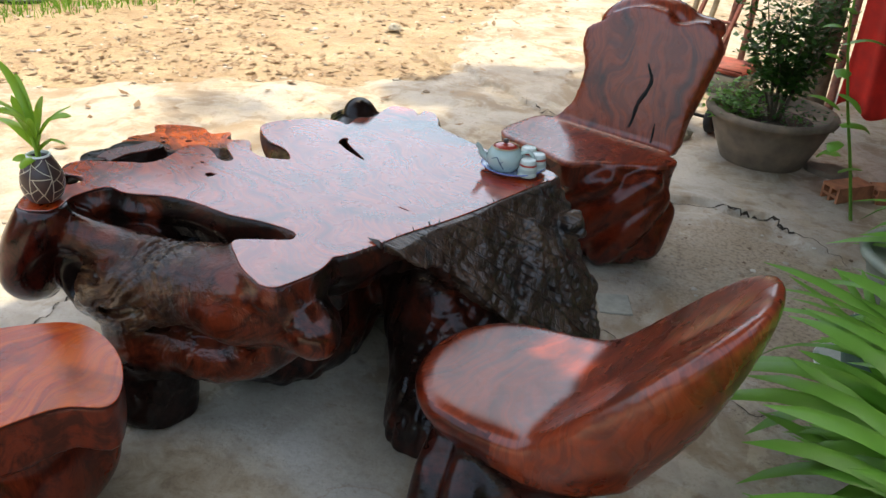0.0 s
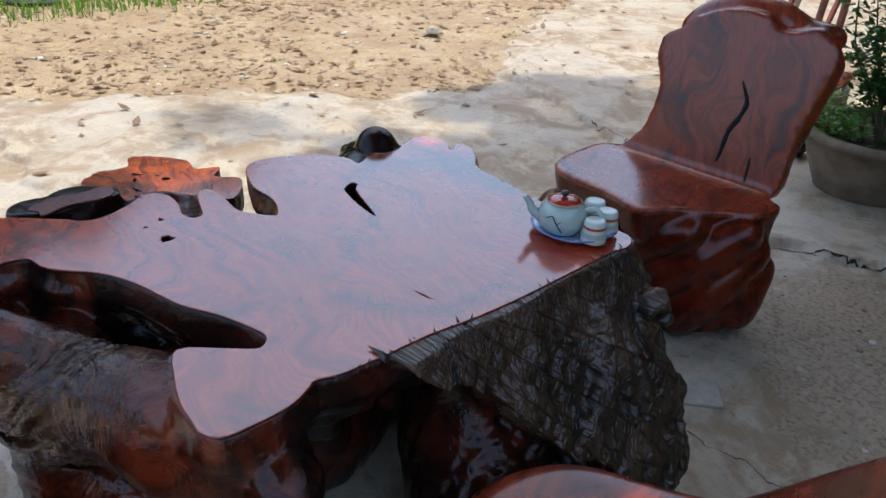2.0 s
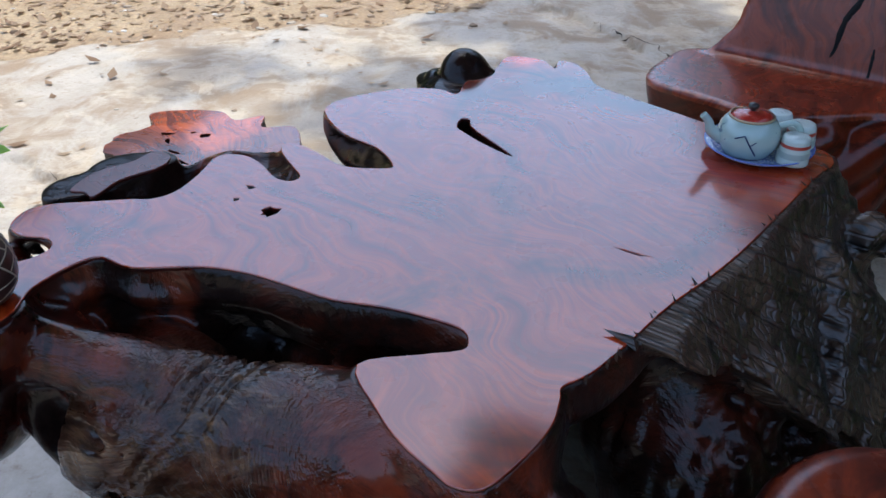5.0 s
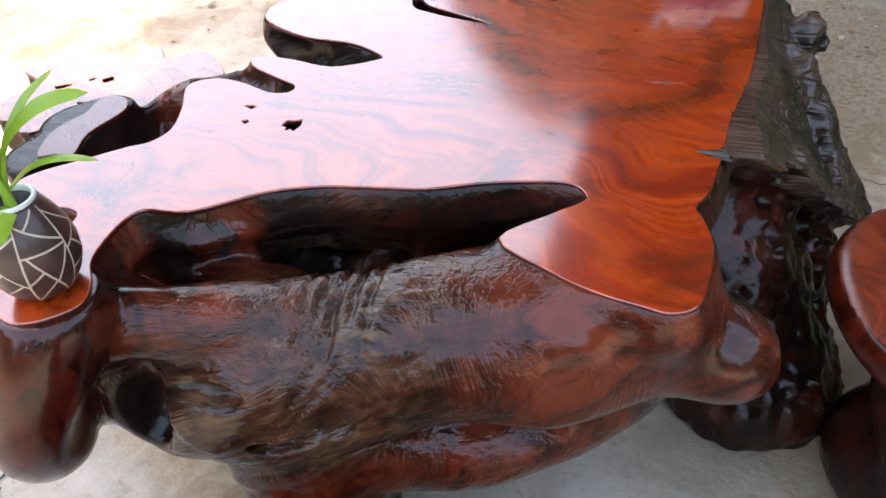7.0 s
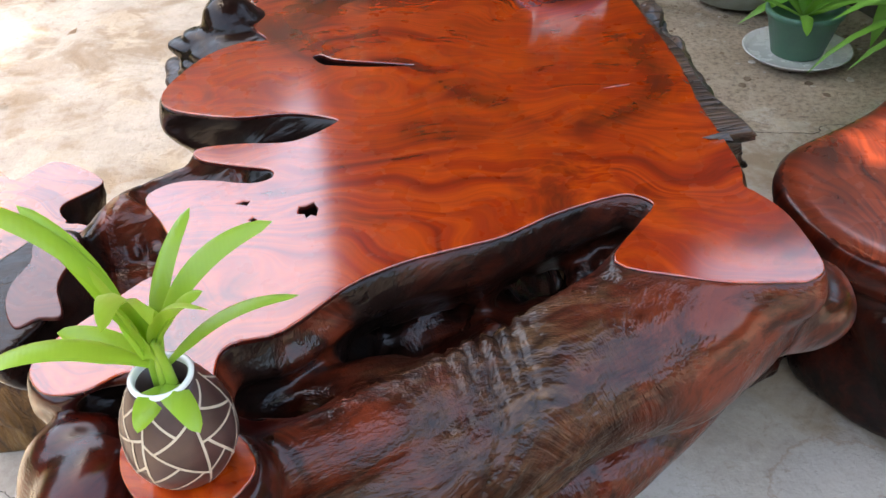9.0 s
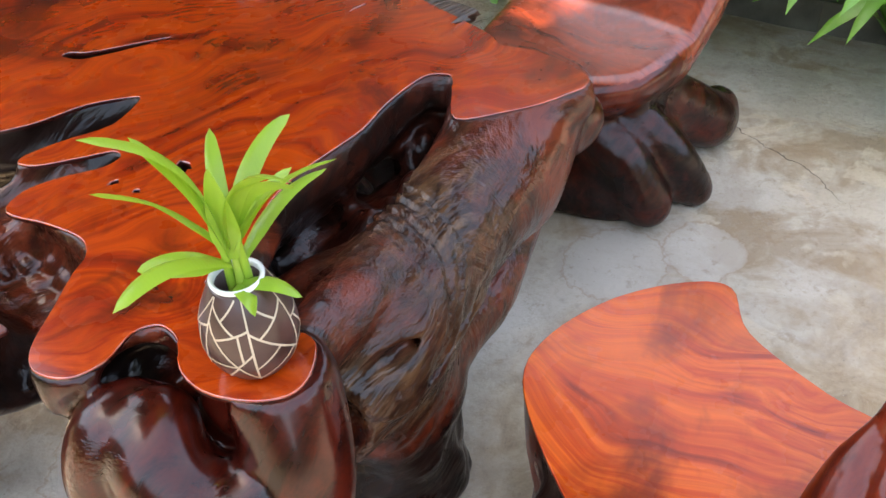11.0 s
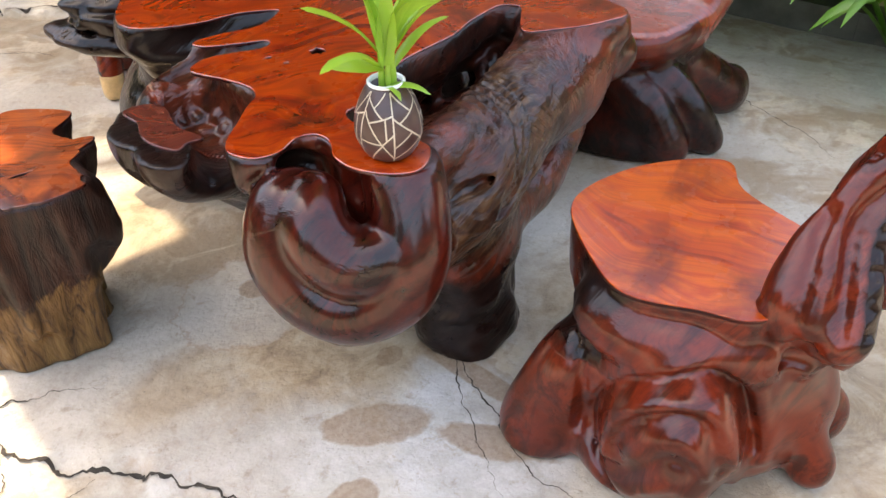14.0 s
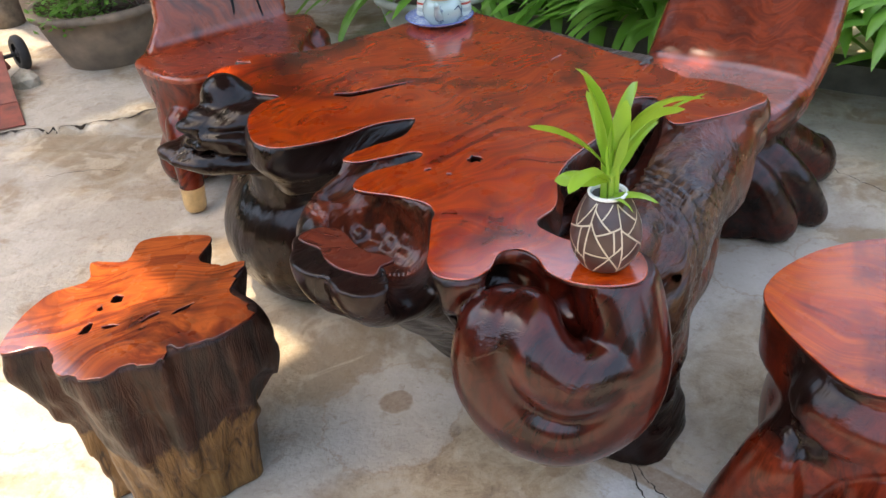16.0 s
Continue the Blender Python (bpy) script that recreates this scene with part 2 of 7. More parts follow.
def charred():
    """Cracked end grain: rays and rings about the heart of the log, split into small proud blocks."""
    k = Mat("cracked_end_grain")
    sep = k.n("ShaderNodeSeparateXYZ")
    k.t.links.new(k.geo, sep.inputs[0])
    warp = k.math("MULTIPLY", k.math("SUBTRACT", k.noise(9, 2, 0.5), 0.5), 0.035)
    u = k.math("ADD", k.math("SUBTRACT", sep.outputs["Y"], 2.15), warp)
    w = k.math("ADD", k.math("SUBTRACT", 0.85, sep.outputs["Z"]), warp)
    rad = k.math("SQRT", k.math("ADD", k.math("MULTIPLY", u, u), k.math("MULTIPLY", w, w)))
    ang = k.math("ARCTAN2", w, u)
    polar = k.n("ShaderNodeCombineXYZ")
    k.t.links.new(k.math("MULTIPLY", rad, 95.0), polar.inputs[0])
    k.t.links.new(k.math("MULTIPLY", ang, 46.0), polar.inputs[1])
    long = k.n("ShaderNodeCombineXYZ")
    k.t.links.new(k.math("MULTIPLY", rad, 2.2), long.inputs[0])
    k.t.links.new(k.math("MULTIPLY", ang, 12.0), long.inputs[1])
    block = k.voronoi(1.0, vec=polar.outputs[0], rnd=0.55)
    ray = k.voronoi(1.0, vec=long.outputs[0], rnd=0.9)
    fine = k.noise(120, 4, 0.6)
    c = k.ramp(k.noise(7, 4, 0.6), (0.3, (0.020, 0.010, 0.006)), (0.52, (0.058, 0.028, 0.016)), (0.75, (0.15, 0.085, 0.048)))
    c = k.mix(k.ramp(block, (0.0, 0.9), (0.10, 0.0)), c, (0.004, 0.003, 0.002))
    c = k.mix(k.ramp(ray, (0.0, 1.0), (0.035, 0.0)), c, (0.002, 0.0015, 0.0015))
    h = k.math("ADD", k.math("ADD", k.ramp(block, (0.0, 0.0), (0.22, 0.55)), k.ramp(ray, (0.0, 0.0), (0.06, 1.0))), k.math("MULTIPLY", fine, 0.08))
    return k.done(c, k.ramp(fine, (0.3, 0.25), (0.7, 0.5)), k.bump(h, 0.6, 0.004), coat=0.3, coat_rough=0.25)


M_CHAR = charred()
M_BARK = trunk_wood()


def plain(name, color, rough=0.5, metal=0.0, coat=0.0, vary=0.15, scale=20.0, bump=0.1):
    k = Mat(name)
    n = k.noise(scale, 4, 0.6)
    c = k.mix(k.ramp(n, (0.3, 0.0), (0.7, 1.0)), tuple(v * (1 - vary) for v in color), tuple(min(1, v * (1 + vary)) for v in color))
    return k.done(c, k.ramp(n, (0.3, max(0.02, rough - 0.08)), (0.7, min(1, rough + 0.08))), k.bump(n, bump, 0.004), metal=metal, coat=coat)


def leaf_mat(name, a, b, rough=0.4):
    k = Mat(name)
    n = k.noise(9, 3)
    isl = k.n("ShaderNodeNewGeometry").outputs["Random Per Island"]
    c = k.mix(k.math("ADD", k.math("MULTIPLY", isl, 0.7), k.math("MULTIPLY", n, 0.3)), a, b)
    k.done(c, rough, k.bump(k.wave(80, 1.5, vec=k.at()), 0.05, 0.002))
    k.b.inputs["Subsurface Weight"].default_value = 0.0
    tr = k.n("ShaderNodeBsdfTranslucent")
    k.t.links.new(c, tr.inputs["Color"])
    mixer = k.n("ShaderNodeMixShader")
    mixer.inputs[0].default_value = 0.35
    out = k.t.nodes["Material Output"]
    k.t.links.new(k.b.outputs[0], mixer.inputs[1])
    k.t.links.new(tr.outputs[0], mixer.inputs[2])
    k.t.links.new(mixer.outputs[0], out.inputs["Surface"])
    return k.m


M_LEAF = leaf_mat("fresh_leaf", (0.20, 0.42, 0.025), (0.46, 0.62, 0.09), 0.3)
M_STRAP = leaf_mat("strap_leaf", (0.08, 0.26, 0.025), (0.28, 0.52, 0.08))
M_SHRUB = leaf_mat("shrub_leaf", (0.02, 0.07, 0.015), (0.08, 0.20, 0.03))
M_GRASS = leaf_mat("grass_blade", (0.09, 0.24, 0.02), (0.24, 0.40, 0.06), 0.7)

# ---- modelling clay: a distance field turned into a mesh ----


def lattice(shape, cells, seed):
    """Smooth value noise on a regular grid, about -1 to 1; cells: lattice cells along each axis."""
    rng = np.random.RandomState(seed)
    grid = rng.rand(*[int(c) + 2 for c in cells]).astype(np.float32) * 2 - 1
    out = grid
    for ax in range(3):
        pos = np.linspace(0, cells[ax], shape[ax])
        i = np.minimum(pos.astype(int), out.shape[ax] - 2)
        f = (pos - i).astype(np.float32)
        f = f * f * (3 - 2 * f)
        view = [1, 1, 1]
        view[ax] = -1
        f = f.reshape(view)
        out = np.take(out, i, ax) * (1 - f) + np.take(out, i + 1, ax) * f
    return out


def smin(a, b, k):
    h = np.maximum(k - np.abs(a - b), 0) / k
    return np.minimum(a, b) - h * h * k * 0.25


def spline(pts, n=6, closed=True):
    """Catmull-Rom through the points."""
    p = np.array(pts, float)
    m = len(p)
    out = []
    for i in range(m if closed else m - 1):
        if closed:
            a, b, c, d = p[(i - 1) % m], p[i], p[(i + 1) % m], p[(i + 2) % m]
        else:
            a, b, c, d = p[max(i - 1, 0)], p[i], p[i + 1], p[min(i + 2, m - 1)]
        for s in range(n):
            t = s / n
            out.append(0.5 * (2 * b + (c - a) * t + (2 * a - 5 * b + 4 * c - d) * t * t + (3 * b - a - 3 * c + d) * t ** 3))
    if not closed:
        out.append(p[-1])
    return np.array(out)


def poly_dist(x, y, poly):
    """Signed distance to a closed polygon; x and y of one shape."""
    best = np.full(x.shape, 1e9, np.float32)
    sign = np.zeros(x.shape, bool)
    for (ax, ay), (bx, by) in zip(poly, np.roll(poly, -1, 0)):
        ex, ey, wx, wy = bx - ax, by - ay, x - ax, y - ay
        t = np.clip((wx * ex + wy * ey) / (ex * ex + ey * ey + 1e-12), 0, 1)
        best = np.minimum(best, (wx - ex * t) ** 2 + (wy - ey * t) ** 2)
        cross = ((ay > y) != (by > y)) & (x < (bx - ax) * (y - ay) / (by - ay + 1e-12) + ax)
        sign ^= cross
    return np.where(sign, -1, 1) * np.sqrt(best)


NOISE_TABLE = np.random.RandomState(99).rand(32, 32, 32).astype(np.float32) * 2 - 1


def flow_noise(u, v, w):
    """Smooth value noise at any coordinates, about -1 to 1."""
    out = 0
    cell = [np.floor(c).astype(np.int32) for c in (u, v, w)]
    fr = [(c - i).astype(np.float32) for c, i in zip((u, v, w), cell)]
    fr = [f * f * (3 - 2 * f) for f in fr]
    for a in (0, 1):
        for b in (0, 1):
            for c in (0, 1):
                k = (fr[0] if a else 1 - fr[0]) * (fr[1] if b else 1 - fr[1]) * (fr[2] if c else 1 - fr[2])
                out = out + k * NOISE_TABLE[(cell[0] + a) % 32, (cell[1] + b) % 32, (cell[2] + c) % 32]
    return out


class Clay:
    def __init__(self, lo, hi, h):
        self.lo, self.h = np.array(lo, float), h
        n = np.ceil((np.array(hi) - self.lo) / h).astype(int) + 1
        self.ax = [(self.lo[i] + h * np.arange(n[i])).astype(np.float32) for i in range(3)]
        self.d = np.full(n, 0.3, np.float32)

    def sub(self, lo, hi):
        s = []
        for i in range(3):
            a = int(np.clip((lo[i] - self.lo[i]) / self.h, 0, len(self.ax[i]) - 2))
            b = int(np.clip((hi[i] - self.lo[i]) / self.h + 2, a + 2, len(self.ax[i])))
            s.append(slice(a, b))
        x, y, z = (self.ax[i][s[i]] for i in range(3))
        return tuple(s), x[:, None, None], y[None, :, None], z[None, None, :]

    def put(self, fn, lo, hi, k, cut=False):
        pad = k + 0.02
        s, x, y, z = self.sub([v - pad for v in lo], [v + pad for v in hi])
        f = fn(x, y, z)
        self.d[s] = -smin(-self.d[s], f, k) if cut else smin(self.d[s], f, k)
        return self

    def limb(self, pts, k=0.04, cut=False, n=4):
        """A round limb through (x, y, z, radius) points."""
        p = spline(pts, n, closed=False)
        for a, b in zip(p[:-1], p[1:]):
            v = b[:3] - a[:3]
            vv = float(v @ v) + 1e-9

            def fn(x, y, z, a=a, b=b, v=v, vv=vv):
                t = np.clip(((x - a[0]) * v[0] + (y - a[1]) * v[1] + (z - a[2]) * v[2]) / vv, 0, 1)
                r = a[3] + (b[3] - a[3]) * t
                return np.sqrt((x - a[0] - v[0] * t) ** 2 + (y - a[1] - v[1] * t) ** 2 + (z - a[2] - v[2] * t) ** 2) - r

            r = max(a[3], b[3])
            self.put(fn, np.minimum(a[:3], b[:3]) - r, np.maximum(a[:3], b[:3]) + r, k if a is p[0] else min(k, max(r * 0.6, 0.006)) if cut else k, cut)
        return self

    def blob(self, c, r, k=0.04, cut=False, rz=0.0, tilt=0.0):
        """An ellipsoid, turned by rz and then tilted about its own y."""
        m = np.array(Euler((0, radians(tilt), radians(rz))).to_matrix().transposed())
        big = max(r)

        def fn(x, y, z):
            u, v, w = x - c[0], y - c[1], z - c[2]
            q = [(m[i][0] * u + m[i][1] * v + m[i][2] * w) / r[i] for i in range(3)]
            k0 = np.sqrt(q[0] ** 2 + q[1] ** 2 + q[2] ** 2)
            k1 = np.sqrt((q[0] / r[0]) ** 2 + (q[1] / r[1]) ** 2 + (q[2] / r[2]) ** 2)
            return k0 * (k0 - 1.0) / (k1 + 1e-6)

        self.put(fn, np.array(c) - big, np.array(c) + big, k, cut)
        return self

    def everywhere(self, fn):
        self.d = fn(self.d, self.ax[0][:, None, None], self.ax[1][None, :, None], self.ax[2][None, None, :]).astype(np.float32)
        return self

    def below(self, z0, k=0.008):
        return self.everywhere(lambda d, x, y, z: -smin(-d, -(z - z0) + 0 * d, k))

    def above(self, z0, k=0.01):
        return self.everywhere(lambda d, x, y, z: -smin(-d, -(z0 - z) + 0 * d, k))

    def rough(self, amount, cells, seed, where=None, ridged=False):
        per = cells if isinstance(cells, tuple) else (cells,) * 3
        n = lattice(self.d.shape, [max(1.0, s * self.h * c) for s, c in zip(self.d.shape, per)], seed)
        n = (0.55 - 1.6 * np.abs(n)) * amount if ridged else n * amount
        if where is not None:
            n = n * where(self.ax[0][:, None, None], self.ax[1][None, :, None], self.ax[2][None, None, :])
        self.d = self.d + n
        return self

    def mesh(self, flat_z=None, relax=2):
        """Surface nets: vertices and quads."""
        d, h = self.d, self.h
        d[0], d[-1], d[:, 0], d[:, -1], d[:, :, 0], d[:, :, -1] = 0.1, 0.1, 0.1, 0.1, 0.1, 0.1
        ins = d < 0
        cnt = sum(ins[i:ins.shape[0] - 1 + i, j:ins.shape[1] - 1 + j, k:ins.shape[2] - 1 + k].astype(np.int8)
                  for i in (0, 1) for j in (0, 1) for k in (0, 1))
        cells = np.argwhere((cnt > 0) & (cnt < 8))
        ids = np.full(cnt.shape, -1, np.int64)
        ids[tuple(cells.T)] = np.arange(len(cells))
        corner = {o: d[cells[:, 0] + o[0], cells[:, 1] + o[1], cells[:, 2] + o[2]] for o in
                  [(i, j, k) for i in (0, 1) for j in (0, 1) for k in (0, 1)]}
        pos, num = np.zeros((len(cells), 3)), np.zeros(len(cells))
        for o in corner:
            for a in range(3):
                if o[a]:
                    continue
                p = list(o)
                p[a] = 1
                d0, d1 = corner[o], corner[tuple(p)]
                hit = (d0 < 0) != (d1 < 0)
                t = np.where(hit, d0 / np.where(hit, d0 - d1, 1), 0)
                add = np.array(o, float)[None] * np.ones((len(cells), 1))
                add[:, a] = t
                pos[hit] += add[hit]
                num[hit] += 1
        verts = (cells + pos / num[:, None]) * h + self.lo
        quads = []
        for a in range(3):
            b, c = (a + 1) % 3, (a + 2) % 3
            s0, s1 = [slice(None)] * 3, [slice(None)] * 3
            s0[a], s1[a] = slice(None, -1), slice(1, None)
            e0, e1 = ins[tuple(s0)], ins[tuple(s1)]
            for flip, sel in ((False, e0 & ~e1), (True, ~e0 & e1)):
                g = np.argwhere(sel)
                q = []
                for ob, oc in ((-1, -1), (0, -1), (0, 0), (-1, 0)):
                    w = g.copy()
                    w[:, b] += ob
                    w[:, c] += oc
                    q.append(ids[tuple(w.T)])
                q = np.stack(q, 1)
                quads.append(q[:, ::-1] if flip else q)
        quads = np.concatenate(quads)
        keep = np.abs(verts[:, 2] - flat_z) > 0.0015 if flat_z is not None else np.ones(len(verts), bool)
        for _ in range(relax):
            tot, n = np.zeros_like(verts), np.zeros(len(verts))
            for i in range(4):
                for j in (1, 3):
                    np.add.at(tot, quads[:, i], verts[quads[:, (i + j) % 4]])
                    np.add.at(n, quads[:, i], 1)
            move = (tot / n[:, None] - verts) * 0.6
            verts[keep] += move[keep]
        return verts, quads


def vertex_normals(v, q):
    n = np.cross(v[q[:, 2]] - v[q[:, 0]], v[q[:, 3]] - v[q[:, 1]])
    out = np.zeros_like(v)
    for i in range(4):
        np.add.at(out, q[:, i], n)
    return out / (np.linalg.norm(out, axis=1, keepdims=True) + 1e-12)


def link(name, mesh, mats, parent=None, label=""):
    for m in mats:
        mesh.materials.append(m)
    ob = new(name, mesh)
    if parent is not None:
        ob.parent = parent
    if label:
        ob["label"] = label
    return ob


def part(name, bm, material, parent=None, label="", smooth=True):
    mesh = bpy.data.meshes.new(name)
    bm.normal_update()
    bm.to_mesh(mesh)
    bm.free()
    if smooth:
        mesh.shade_smooth()
    return link(name, mesh, [material], parent, label)


def thing(name, label, category, group="", kind="", at=(0, 0, 0)):
    ob = tagged(new(name), label, category, group, kind)
    ob.location = at
    ob.empty_display_size = 0.1
    return ob


def carve(parent, v, q, regions, bark=None, soften=0):
    """Splits one carved surface into part meshes. regions: (name, material, label, chooser of face centres and normals)."""
    vn = vertex_normals(v, q)
    mid = v[q].mean(1)
    fn = np.cross(v[q[:, 2]] - v[q[:, 0]], v[q[:, 3]] - v[q[:, 1]])
    fn /= np.linalg.norm(fn, axis=1, keepdims=True) + 1e-12
    left = np.ones(len(q), bool)
    base = np.array(parent.location)
    raw = bark(v, vn) if bark else np.zeros(len(v))
    raw, rim = raw if isinstance(raw, tuple) else (raw, raw)
    raw = np.array(raw, float)
    for _ in range(soften):
        tot, num = np.zeros(len(v)), np.zeros(len(v))
        for i in range(4):
            np.add.at(tot, q[:, i], raw[q[:, (i + 1) % 4]] + raw[q[:, (i + 3) % 4]])
            np.add.at(num, q[:, i], 2)
        raw = tot / np.maximum(num, 1)
    made = []
    for name, material, label, choose in regions:
        take = left & choose(mid, fn)
        left &= ~take
        if not take.any():
            continue
        used, inv = np.unique(q[take], return_inverse=True)
        mesh = bpy.data.meshes.new(name)
        mesh.from_pydata((v[used] - base).tolist(), [], inv.reshape(-1, 4).tolist())
        mesh.shade_smooth()
        mesh.attributes.new("bark", "FLOAT", "POINT").data.foreach_set("value", raw[used].astype(np.float32))
        mesh.attributes.new("rim", "FLOAT", "POINT").data.foreach_set("value", rim[used].astype(np.float32))
        mesh.normals_split_custom_set_from_vertices(vn[used].tolist())
        made.append(link(name, mesh, [material], parent, label))
    return made


ALL = lambda m, n: np.ones(len(m), bool)


def ground_sheet(name, xs, ys, height, material, z=0.0):
    """A sheet over a grid of xs and ys, with its height by a function."""
    X, Y = np.meshgrid(xs, ys, indexing="ij")
    Z = height(X, Y) + z
    v = np.stack([X, Y, Z], -1).reshape(-1, 3)
    i = np.arange((len(xs) - 1) * len(ys)).reshape(len(xs) - 1, len(ys))[:, :-1].ravel()
    q = np.stack([i, i + len(ys), i + len(ys) + 1, i + 1], 1)
    mesh = bpy.data.meshes.new(name)
    mesh.from_pydata(v.tolist(), [], q.tolist())
    mesh.shade_smooth()
    return link(name, mesh, [material])

# ---- ground, roof and walls ----
SOIL_EDGE = np.array([(-4.2, -6.0), (-3.6, 1.0), (-2.95, 2.9), (-2.55, 3.4), (-2.35, 3.95), (-1.85, 4.35), (-1.6, 5.0), (-1.75, 5.35),
                      (-2.2, 6.0), (-2.5, 6.6), (-2.7, 7.2), (-3.4, 9.5), (-5.0, 14.0)])
SLAB_LIP = np.array([(-3.2, 2.75), (-1.6, 2.65), (-1.06, 2.55), (-0.85, 2.40), (-0.82, 2.27), (-0.70, 2.13), (-0.60, 2.0), (-0.48, 1.7), (-0.42, 1.0)])
STEP_LIP = np.array([(-1.9, 5.3), (-1.0, 5.0), (-0.57, 4.80), (-0.10, 4.46), (0.10, 4.36), (0.35, 4.38), (0.66, 4.48), (1.1, 4.3), (1.5, 3.9)])


def side_of(x, y, line):
    """Signed distance to an open line; positive to its left."""
    best, sgn = np.full(x.shape, 1e9), np.zeros(x.shape)
    for (ax, ay), (bx, by) in zip(line[:-1], line[1:]):
        ex, ey, wx, wy = bx - ax, by - ay, x - ax, y - ay
        t = np.clip((wx * ex + wy * ey) / (ex * ex + ey * ey), 0, 1)
        d = np.hypot(wx - ex * t, wy - ey * t)
        better = d < best
        best = np.where(better, d, best)
        sgn = np.where(better, np.sign(ex * wy - ey * wx), sgn)
    return best * sgn


def wobble(x, y, amp, freq, seed=0):
    return amp * (np.sin(x * freq + seed) * np.cos(y * freq * 1.3 + seed * 2) + 0.6 * np.sin(x * freq * 2.7 + y * freq * 1.9 + seed)
                  + 0.4 * np.sin(y * freq * 5.1 - x * freq * 3.3 + seed))


def soil_amount(x, y):
    return np.clip(0.5 + (side_of(x, y, SOIL_EDGE) + wobble(x, y, 0.06, 4.0, 1.0)) / 0.16, 0, 1)


def ground_height(x, y):
    near = np.exp(-((x - 0.2) / 4) ** 2 - ((y - 3) / 5) ** 2)
    z = wobble(x, y, 0.0025, 6.0) * near
    lip = side_of(x, y, SLAB_LIP) + wobble(x, y, 0.03, 9.0, 2.0)
    z += (-0.024 * np.clip(0.5 - lip / 0.014, 0, 1) + wobble(x, y, 0.004, 15.0, 1.0) * (lip < 0)) * np.exp(-np.maximum(-lip, 0) * 1.6)
    step = side_of(x, y, STEP_LIP) + wobble(x, y, 0.03, 8.0, 4.0)
    worn = np.exp(-np.maximum(-step, 0) * 2.5) * np.clip(0.5 - step / 0.018, 0, 1)
    z += -0.028 * worn + wobble(x, y, 0.004, 14.0, 3.0) * worn
    z -= 0.02 * soil_amount(x, y) - wobble(x, y, 0.006, 7.0, 5.0) * soil_amount(x, y)
    return z


def axis(lo, hi, fine_lo, fine_hi, step):
    mid = np.arange(fine_lo, fine_hi, step)
    out = np.geomspace(step * 2, hi - fine_hi, 40) + fine_hi
    inn = fine_lo - np.geomspace(step * 2, fine_lo - lo, 40)[::-1]
    return np.concatenate([inn, mid, out])


gx, gy = axis(-600, 600, -3.6, 2.5, 0.014), axis(-600, 600, 0.9, 6.6, 0.014)
M_GROUND_KIT = Mat("ground_surface")


